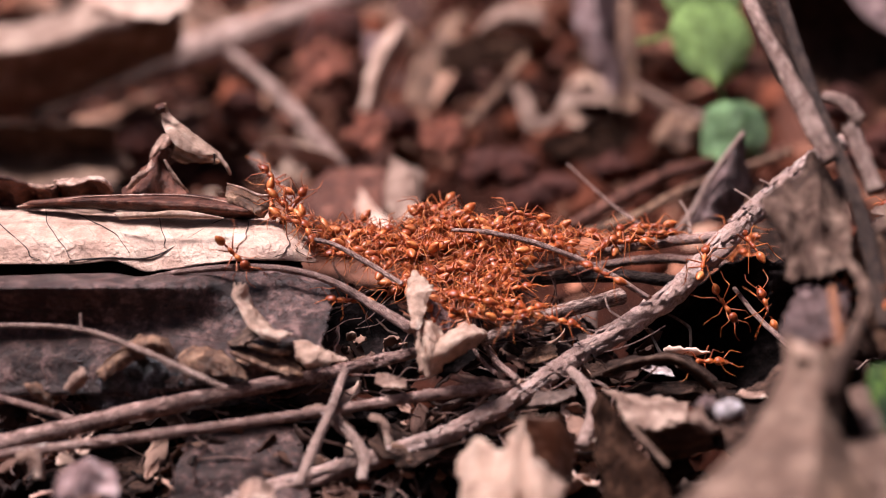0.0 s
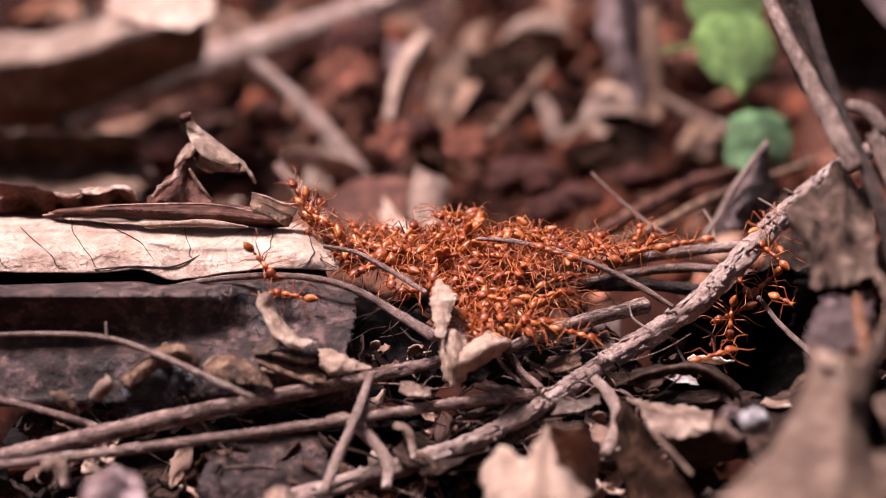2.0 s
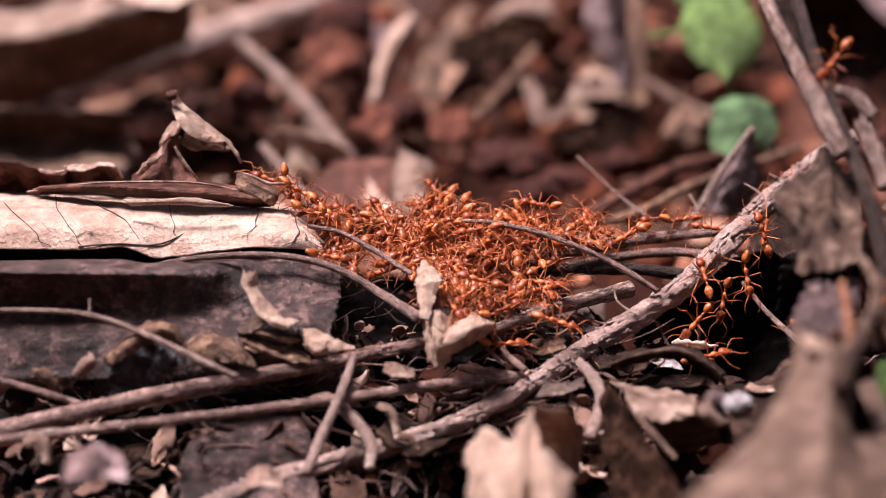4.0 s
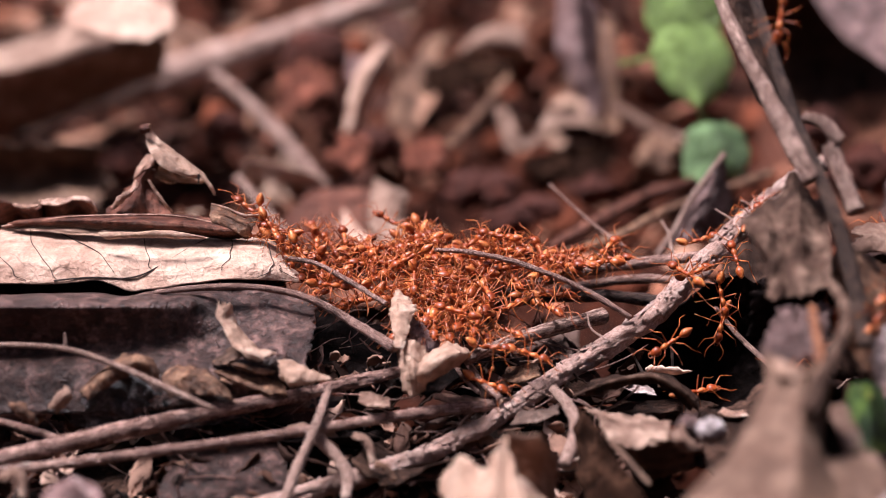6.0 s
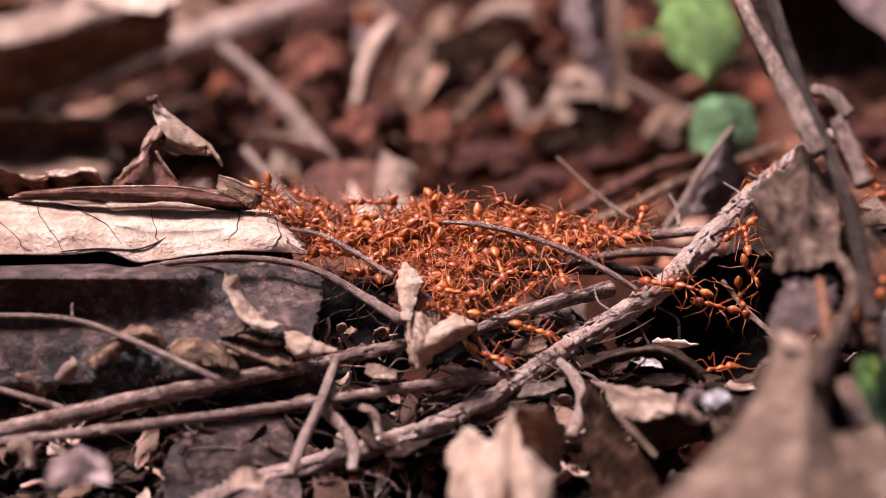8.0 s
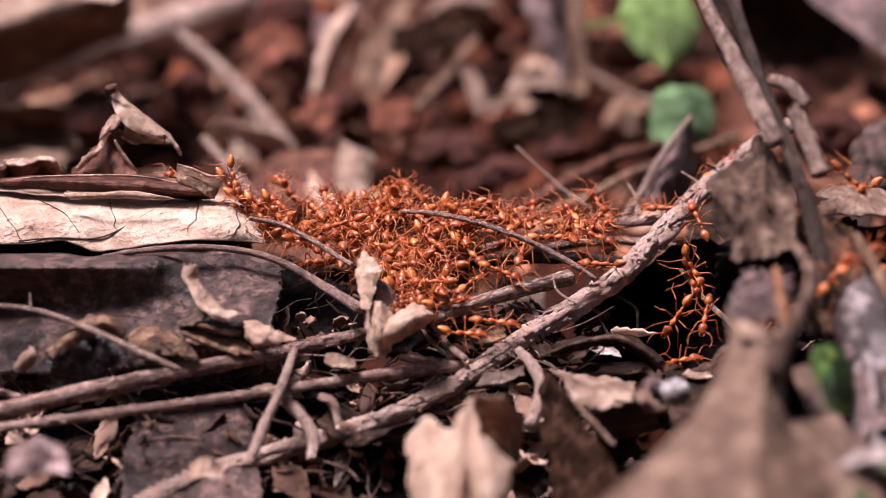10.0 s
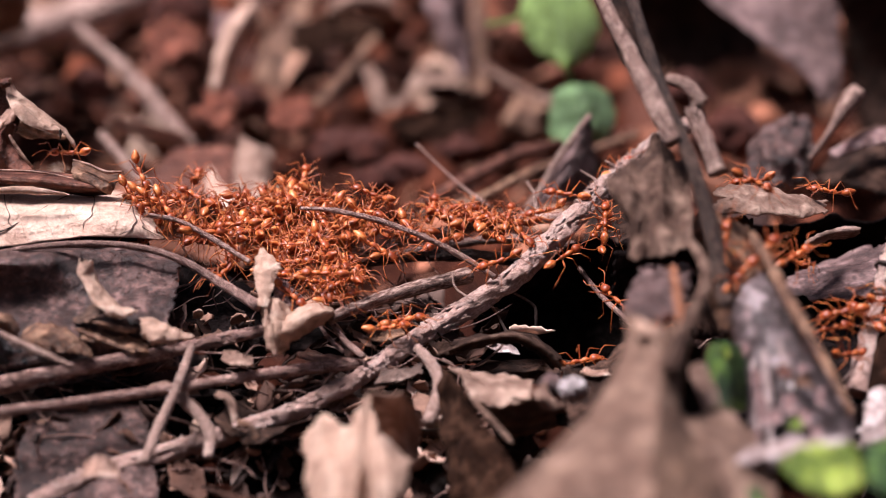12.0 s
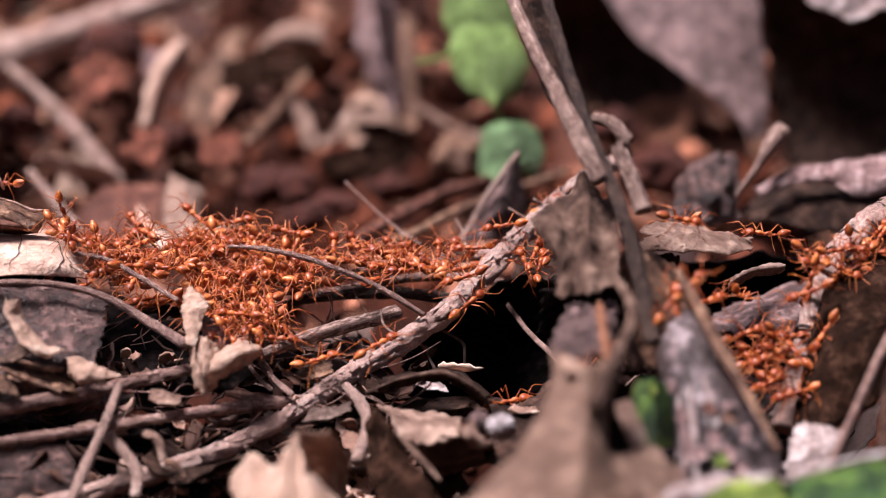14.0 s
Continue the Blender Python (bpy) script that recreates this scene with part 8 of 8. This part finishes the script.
        ant = copy_thing(src, rows[0][1])
        ant.scale = (size, size, size)
        SWARM.append((ant, rows))


make_swarm()

# ants that walk on their own: (time, tail, head), with the way their back faces
TRAILS = [
    ((0, -0.5, 1), [(0.0, (30.2, 303.6, 8.6), (22.7, 304.5, 12.4)), (1.2, (23.2, 303.9, 12.2), (15.9, 305.7, 15.6)), (2.7, (14.6, 307.1, 14.7), (7.2, 309.3, 15.6)), (6.0, (0.5, 308.9, 17.1), (-5.1, 308.4, 14.4)), (14.0, (-5.4, 309.3, 12.6), (-11.9, 310.2, 13.3))]),
    ((-0.5, -0.5, 1), [(0.0, (42.4, 306.7, 8.6), (43.9, 311.8, 13.1)), (0.6, (40.8, 307.9, 10.1), (46.5, 312.4, 11.9)), (1.0, (43.5, 310.9, 11.3), (49.8, 315.7, 14.5)), (1.5, (44.9, 314.6, 12.6), (50.8, 319.6, 16.4)), (2.1, (48.8, 319.6, 15.2), (54.3, 324.7, 19.1)), (2.7, (53.6, 325.7, 17.7), (59.0, 329.6, 20.9)), (14.0, (54.7, 326.9, 18.4), (60.1, 330.8, 21.7))]),
    ((0.3, -0.9, 0.5), [(0.0, (55.3, 306.8, 0.3), (52.9, 310.2, 6.2)), (0.6, (55.5, 307.1, 2.1), (51.6, 310.2, 6.7)), (1.2, (47.9, 307.7, 5.6), (50.4, 313.0, 11.0)), (1.8, (49.2, 308.7, 8.2), (55.0, 304.4, 7.3)), (2.4, (50.6, 306.7, 6.7), (55.0, 302.0, 4.1)), (4.8, (57.7, 302.7, 1.2), (60.6, 297.8, -2.2)), (14.0, (58.6, 302.5, 0.3), (61.6, 297.5, -3.0))]),
    ((0.2, -0.9, 0.4), [(0.0, (45.0, 310.3, 6.7), (48.2, 309.3, 2.1)), (1.2, (45.0, 310.1, 7.4), (44.3, 308.6, 0.5)), (2.7, (44.1, 310.8, 6.8), (43.7, 309.4, 0.3)), (5.5, (49.6, 309.5, 8.1), (47.7, 308.2, 2.2)), (8.0, (50.3, 308.8, 7.8), (52.2, 307.3, 1.4)), (11.0, (47.3, 307.9, 12.5), (50.7, 306.2, 6.1)), (12.0, (50.9, 314.2, 11.1), (54.2, 317.7, 13.8)), (14.0, (51.7, 311.9, 12.2), (54.5, 315.6, 16.4))]),
    ((0, -0.5, 1), [(0.0, (39.7, 300.9, -3.3), (44.3, 300.9, -3.3)), (2.1, (36.4, 299.3, -1.5), (42.8, 299.8, 0.5)), (2.7, (36.9, 299.5, -2.2), (42.9, 299.9, -0.4)), (8.0, (42.6, 297.5, -5.5), (48.1, 297.7, -4.6)), (14.0, (43.3, 294.4, -6.3), (49.6, 294.0, -4.8))]),
    ((0, -0.3, 1), [(0.0, (32.7, 322.1, 13.2), (39.9, 322.2, 13.5)), (2.7, (16.3, 322.0, 12.4), (8.5, 319.6, 11.4)), (6.0, (16.9, 317.3, 14.3), (10.1, 315.1, 12.9)), (14.0, (7.8, 315.7, 11.2), (1.1, 315.2, 10.3))]),
    ((0, -0.3, 1), [(0.0, (38.7, 324.1, 12.8), (31.4, 323.8, 11.9)), (1.5, (31.9, 322.8, 13.2), (24.6, 322.4, 11.8)), (5.0, (27.8, 323.5, 11.8), (19.8, 321.7, 12.6)), (8.0, (26.6, 320.7, 9.8), (18.8, 319.4, 8.5)), (14.0, (25.2, 319.0, 12.0), (17.5, 318.9, 12.0))]),
    ((0, -0.3, 1), [(0.0, (22.2, 326.2, 13.3), (15.3, 326.3, 13.8)), (5.0, (39.6, 324.8, 13.6), (47.0, 325.0, 14.5)), (6.5, (45.3, 322.4, 14.1), (53.1, 323.1, 17.4)), (8.0, (52.1, 322.5, 13.9), (59.3, 325.5, 17.9)), (11.0, (48.2, 321.9, 15.2), (40.3, 320.9, 13.4)), (14.0, (47.7, 319.1, 14.6), (40.9, 319.8, 14.4))]),
    ((-0.4, -0.4, 1), [(0.0, (40.7, 328.3, 13.6), (33.3, 328.2, 13.0)), (2.4, (44.1, 326.4, 12.8), (36.1, 325.1, 12.1)), (5.0, (53.5, 319.7, 13.9), (47.5, 322.4, 16.7)), (6.5, (53.8, 321.4, 18.8), (60.8, 326.1, 21.8)), (8.0, (54.4, 318.6, 14.8), (50.2, 316.2, 12.9)), (11.0, (50.9, 319.8, 15.7), (44.3, 322.4, 16.6)), (14.0, (52.3, 317.6, 19.4), (45.6, 319.0, 18.1))]),
    ((-0.5, -0.6, 0.8), [(0.0, (54.7, 331.8, 10.6), (52.0, 333.9, 11.1)), (4.8, (53.7, 321.2, 10.1), (55.9, 324.3, 14.4)), (6.5, (37.3, 303.7, 12.5), (42.8, 306.9, 13.2)), (8.0, (40.1, 302.6, 7.4), (35.7, 304.8, 7.8)), (11.0, (37.1, 300.9, 10.7), (30.6, 302.1, 9.9)), (12.5, (38.8, 301.8, 11.3), (31.4, 300.8, 8.6)), (14.0, (43.4, 301.1, 14.7), (36.9, 300.4, 13.0))]),
    ((0.1, -0.8, 0.5), [(0.0, (55.0, 333.0, 7.2), (53.3, 335.2, 7.7)), (4.8, (41.8, 302.9, 6.1), (40.8, 308.1, 10.6)), (6.0, (44.8, 302.4, 12.9), (40.7, 307.0, 14.7)), (8.0, (45.0, 301.4, 6.7), (39.1, 302.8, 8.3)), (11.0, (52.4, 301.0, 2.1), (56.7, 298.3, 0.5)), (12.0, (43.1, 308.8, 7.4), (48.2, 312.0, 9.6)), (14.0, (38.2, 302.0, 6.9), (43.2, 305.2, 9.9))]),
    ((0.4, -0.8, 0.5), [(0.0, (55.8, 328.7, 6.2), (54.2, 331.0, 7.2)), (4.8, (47.7, 307.4, 12.3), (49.0, 305.0, 6.6)), (7.0, (48.8, 305.7, 13.5), (49.5, 303.5, 8.3)), (8.0, (50.7, 306.5, 11.2), (54.3, 304.5, 6.9)), (11.0, (46.3, 303.8, 12.4), (49.4, 301.2, 6.4)), (12.0, (52.0, 311.5, 8.8), (53.9, 315.4, 12.8)), (14.0, (53.0, 310.4, 10.6), (54.9, 314.2, 14.7))]),
    ((0.0, -0.8, 0.3), [(0.0, (55.0, 326.3, 4.7), (51.4, 328.5, 5.2)), (4.8, (41.9, 303.3, 3.6), (38.2, 301.3, -0.7)), (6.5, (43.6, 301.0, 5.1), (36.6, 299.5, 3.1)), (8.0, (49.5, 302.7, 3.6), (43.9, 303.0, 4.9)), (11.0, (47.7, 301.4, 2.5), (46.8, 300.3, -2.0)), (12.0, (54.8, 300.5, 2.4), (52.8, 303.1, 4.1)), (14.0, (54.5, 311.8, 13.3), (59.0, 316.3, 17.2))]),
    ((0.0, -0.5, 1), [(0.0, (10.5, 297.7, 5.2), (15.2, 299.9, 6.0)), (1.5, (4.3, 297.8, 3.8), (-1.1, 299.3, 5.8)), (5.0, (6.9, 297.0, -1.2), (12.3, 295.6, -2.6)), (7.5, (6.2, 295.3, -1.3), (11.1, 294.0, -2.8)), (10.5, (8.9, 295.2, -0.2), (16.6, 295.0, 0.3)), (11.0, (10.8, 295.5, -0.7), (19.5, 295.4, 0.7)), (12.5, (11.2, 296.2, -0.8), (19.3, 295.9, 0.8)), (14.0, (11.2, 296.2, -0.6), (19.3, 295.9, 2.3))]),
    ((0.0, -0.5, 1), [(0.0, (16.1, 299.6, 4.7), (19.7, 299.4, 3.8)), (7.5, (13.5, 297.3, 2.9), (18.4, 295.9, 1.4)), (12.5, (14.8, 297.1, -0.0), (22.1, 297.0, 2.0)), (14.0, (21.1, 295.5, 1.4), (28.9, 296.5, 5.4))]),
    ((-0.2, -0.9, 0.4), [(0.0, (-35.7, 303.7, 15.9), (-32.9, 303.1, 13.2)), (0.8, (-35.1, 303.3, 16.4), (-32.4, 302.6, 13.2)), (1.5, (-36.0, 303.1, 17.5), (-33.3, 302.2, 13.5)), (2.7, (-32.6, 305.3, 14.0), (-27.2, 300.8, 12.2)), (4.8, (-20.2, 306.6, 11.5), (-14.6, 306.5, 11.1)), (14.0, (-17.3, 308.8, 13.6), (-11.8, 308.2, 13.8))]),
    ((0.0, -0.6, 1), [(0.0, (-12.3, 303.0, 6.2), (-17.9, 303.1, 6.6)), (1.5, (-20.7, 298.6, 8.3), (-28.7, 299.8, 9.6)), (2.7, (-27.8, 302.2, 9.1), (-35.3, 304.3, 9.9)), (4.8, (-33.8, 311.8, 7.1), (-37.6, 312.3, 8.9)), (14.0, (-34.0, 313.8, 6.6), (-37.8, 314.2, 8.4))]),
    ((0.6, -0.5, 0.7), [(0.0, (-25.6, 322.4, 19.1), (-31.5, 324.8, 24.9)), (1.5, (-26.9, 321.4, 18.9), (-31.3, 323.9, 25.4)), (2.7, (-24.3, 319.1, 15.8), (-29.3, 322.5, 22.0)), (5.0, (-31.2, 323.0, 21.6), (-36.1, 324.0, 21.4)), (6.5, (-26.7, 318.6, 17.8), (-30.7, 321.8, 22.6)), (8.0, (-25.7, 318.3, 15.6), (-31.7, 321.2, 19.4)), (11.0, (-33.7, 324.9, 21.1), (-42.2, 327.5, 21.0)), (14.0, (-33.7, 328.2, 23.0), (-39.8, 331.0, 23.4))]),
    ((0.6, -0.5, 0.7), [(0.0, (-27.4, 320.6, 15.6), (-24.1, 322.8, 20.5)), (2.7, (-27.2, 318.9, 14.8), (-25.4, 322.0, 19.6)), (5.0, (-27.5, 319.3, 14.5), (-23.7, 319.2, 14.1)), (6.5, (-31.5, 318.8, 18.3), (-26.2, 318.6, 17.8)), (8.0, (-27.6, 317.9, 14.2), (-21.8, 318.0, 14.7)), (11.0, (-27.6, 320.3, 16.1), (-21.8, 319.8, 15.3)), (14.0, (-28.6, 323.0, 16.2), (-22.8, 322.2, 15.5))]),
    ((0.5, -0.5, 0.8), [(0.0, (-23.0, 319.3, 14.4), (-27.4, 321.4, 18.9)), (2.7, (-23.3, 318.6, 13.4), (-28.2, 320.7, 18.4)), (6.0, (-21.6, 318.3, 17.0), (-27.4, 318.8, 18.9)), (8.0, (-19.9, 317.9, 14.2), (-25.7, 318.0, 14.7)), (14.0, (-20.0, 321.7, 14.6), (-26.7, 322.6, 15.3))]),
    ((0.4, -0.7, 0.6), [(0.0, (65.4, 316.4, 77.6), (66.3, 314.8, 70.5)), (2.7, (58.0, 315.3, 71.1), (59.8, 313.8, 63.9)), (3.6, (53.2, 290.2, 55.4), (52.1, 287.8, 49.7)), (4.2, (60.7, 286.8, 46.9), (55.9, 285.2, 44.5)), (4.8, (57.9, 284.3, 40.9), (56.5, 285.5, 46.0)), (5.5, (54.1, 287.1, 54.6), (53.1, 288.3, 59.8)), (5.65, (54.7, 287.7, 57.5), (50.8, 288.0, 58.6)), (5.8, (55.0, 287.0, 59.8), (52.0, 286.4, 56.8)), (6.0, (53.5, 287.1, 60.1), (52.5, 285.0, 55.4)), (6.3, (56.0, 284.6, 53.8), (57.7, 282.6, 49.1)), (6.5, (58.0, 282.2, 45.5), (59.9, 280.0, 40.4)), (7.5, (65.6, 291.3, 30.9), (68.2, 290.1, 25.8)), (14.0, (68.5, 289.5, 26.7), (76.1, 290.3, 25.2))]),
    ((-0.8, -0.5, 0.3), [(0.0, (60.1, 275.2, 9.9), (59.9, 277.3, 14.6)), (5.0, (60.8, 274.3, 8.6), (60.9, 276.6, 14.1)), (8.0, (63.0, 272.5, 10.8), (62.2, 275.6, 15.2)), (11.0, (63.0, 271.2, 17.6), (63.8, 274.4, 22.9)), (14.0, (67.7, 267.0, 13.3), (67.5, 269.5, 19.6))]),
]
# ants that mill about where they are: tail, head, back
LINGER = [
    ((80.2, 280.1, 4.3), (86.5, 282.0, 6.6), (0, -0.6, 0.8)), ((83.0, 276.2, 1.8), (88.3, 277.9, 3.1), (0.3, -0.7, 0.6)),
    ((89.6, 278.3, 5.8), (85.4, 283.4, 8.0), (0, -0.6, 0.8)), ((65.3, 265.3, 18.1), (69.9, 267.4, 21.0), (-0.3, -0.8, 0.5)),
    ((63.7, 264.9, 15.6), (67.6, 266.3, 19.1), (-0.3, -0.8, 0.5)), ((75.8, 283.1, 15.4), (85.7, 295.5, 11.5), (0, -0.5, 1)),
    ((73.6, 280.9, 13.7), (79.8, 284.8, 15.9), (0, -0.5, 1)), ((95.5, 308.5, 19.6), (87.9, 309.5, 19.9), (0, -0.3, 1)),
    ((91.1, 280.7, 7.9), (84.0, 280.9, 5.1), (0, -0.6, 0.8)), ((86.9, 282.3, 8.3), (94.3, 282.7, 9.2), (0, -0.6, 0.8)),
    ((94.0, 284.8, 9.5), (97.6, 288.9, 15.9), (-0.6, -0.5, 0.6)), ((96.4, 287.5, 13.5), (100.9, 291.3, 19.1), (-0.6, -0.5, 0.6)),
    ((102.9, 286.0, 19.4), (97.4, 290.7, 19.2), (-0.2, -0.7, 0.7)), ((98.4, 286.1, 17.5), (105.6, 290.2, 21.3), (-0.3, -0.7, 0.7)),
    ((103.0, 292.5, 20.8), (109.4, 296.6, 24.2), (-0.5, -0.4, 0.8)), ((96.3, 281.1, 12.3), (92.5, 279.2, 6.4), (-0.3, -0.8, 0.3)),
    ((54.6, 313.6, 11.7), (53.1, 316.3, 14.5), (0, -0.7, 0.6)), ((82.7, 317.9, 19.8), (75.9, 318.2, 19.2), (0, -0.3, 1)),
    ((8.5, 300.3, 7.2), (1.2, 301.4, 8.4), (0, -0.6, 0.8)), ((16.6, 322.9, 15.6), (10.8, 323.7, 16.3), (0, -0.4, 1)),
    ((-1.3, 299.0, 6.3), (1.5, 297.3, 3.4), (0, -0.6, 0.8)), ((6.0, 298.3, 3.6), (12.4, 298.4, 4.1), (0, -0.5, 1)),
    ((-28.6, 319.0, 20.3), (-24.8, 317.0, 16.9), (0.4, -0.6, 0.7)), ((-27.7, 318.0, 17.8), (-21.8, 316.0, 16.2), (0.4, -0.6, 0.7)),
    ((-24.1, 317.0, 18.0), (-21.4, 315.0, 14.2), (0.4, -0.6, 0.7)), ((-28.4, 322.0, 22.4), (-26.3, 320.0, 18.4), (0.4, -0.6, 0.7)),
    ((-22.5, 316.0, 17.3), (-20.1, 314.0, 13.4), (0.4, -0.6, 0.7)),
]
# ants that come in from the side and crowd on the slab and beside it: tail, head, back, time
LATE = [
    ((92.5, 283.0, 19.2), (93.5, 283.6, 15.3), (-0.1, -0.6, 0.8), 12.8),
    ((98.3, 286.0, 18.3), (93.4, 286.9, 20.3), (-0.3, -0.6, 0.8), 13.2),
    ((95.0, 286.0, 20.9), (101.8, 287.5, 20.3), (-0.2, -0.6, 0.8), 13.7),
    ((101.0, 288.0, 24.5), (102.6, 290.0, 20.3), (-0.0, -0.6, 0.8), 13.0),
    ((102.8, 290.0, 22.0), (106.0, 290.4, 25.2), (0.1, -0.6, 0.8), 13.4),
    ((97.0, 285.0, 20.2), (101.2, 285.9, 17.0), (0.3, -0.6, 0.8), 13.8),
    ((105.8, 287.0, 20.3), (99.9, 288.2, 20.6), (0.1, -0.6, 0.8), 13.1),
    ((93.2, 290.0, 22.0), (99.5, 291.3, 20.3), (0.1, -0.6, 0.8), 13.6),
    ((92.4, 281.0, 16.8), (90.4, 280.1, 13.8), (0.3, -0.6, 0.8), 12.9),
    ((85.8, 280.0, 7.4), (80.1, 281.2, 6.5), (0.3, -0.6, 0.8), 13.3),
    ((85.7, 279.0, 2.8), (84.6, 280.8, 6.0), (-0.1, -0.6, 0.8), 13.7),
    ((80.9, 282.0, 1.6), (82.7, 282.3, 5.0), (0.3, -0.6, 0.8), 13.0),
    ((81.5, 277.0, 0.3), (85.6, 276.3, 3.1), (-0.3, -0.6, 0.8), 13.5),
    ((87.0, 279.0, 11.0), (89.1, 280.9, 6.9), (-0.1, -0.6, 0.8), 12.8),
    ((88.3, 277.0, 4.8), (83.8, 276.9, 7.5), (0.0, -0.6, 0.8), 13.2),
    ((90.8, 274.0, 2.8), (86.4, 274.1, 0.3), (0.1, -0.6, 0.8), 13.7),
    ((94.6, 273.0, 0.0), (89.8, 274.7, 1.4), (0.1, -0.6, 0.8), 13.0),
    ((77.1, 283.0, 7.3), (83.0, 284.6, 8.5), (0.4, -0.6, 0.8), 13.4),
]


def ant_rows(path, up):
    rows = [(t, ant_matrix(Vector(a).lerp(Vector(b), 0.52), Vector(b) - Vector(a), up)) for t, a, b in path]
    return rows if rows[-1][0] >= 14 else rows + [(14.0, rows[-1][1])]


def make_walkers():
    rng = random.Random(5)
    paths = [(path, up) for up, path in TRAILS]
    for tail, head, up, come in [(*a, None) for a in LINGER] + LATE:
        path, t = [], 0.0
        a, b = Vector(tail), Vector(head)
        if come:
            away = Vector((42, 12, 2))
            path = [(0.0, a + away, b + away), (round(come - 1.1, 2), a + away, b + away), (round(come - 0.5, 2), a + 0.4 * away, b + 0.4 * away)]
            t = come
        while t < 14.01:
            d = Vector((rng.uniform(-2, 2), rng.uniform(-1, 1), rng.uniform(-0.8, 0.8)))
            path.append((t, a + d, b + d + Vector((rng.uniform(-2, 2), rng.uniform(-2, 2), rng.uniform(-1.5, 1.5)))))
            t = round(t + (0.4 if come else 0.8), 2)
        paths.append((path, up))
    for n, (path, up) in enumerate(paths):
        rows = ant_rows(path, up)
        ant = copy_thing(VARIANTS[n % 4], rows[0][1])
        ant.scale = (0.9, 0.9, 0.9)
        WALKERS.append((ant, rows))


make_walkers()
for proto in VARIANTS:
    for o in (*proto.children_recursive, proto):
        bpy.data.objects.remove(o)


def leg_swing(leg, t, phase):
    """A leg's turn on its body at a time: the two tripods step in turn."""
    tripod = 0 if (leg["pair"] == "middle") == (leg["side"] > 0) else math.pi
    w = 2 * math.pi * 2.2 * t + phase + tripod
    return 14 * math.sin(w) * leg["side"], -9 * max(0.0, math.cos(w)) * leg["side"]


def motions():
    for ant, rows in SWARM:
        walk(ant, rows)
    for n, (ant, rows) in enumerate(WALKERS):
        walk(ant, rows)
        for leg in [c for c in ant.children if c.name.split(".")[0] == "leg"]:
            at = leg.location.copy()
            steps = []
            for k in range(94):
                t = min(14.0, k * 0.15)
                turn, lift = leg_swing(leg, t, n)
                steps.append((t, Matrix.Translation(at) @ pose(0, 0, 0, 0, lift, turn)))
            walk(leg, steps)


motions()
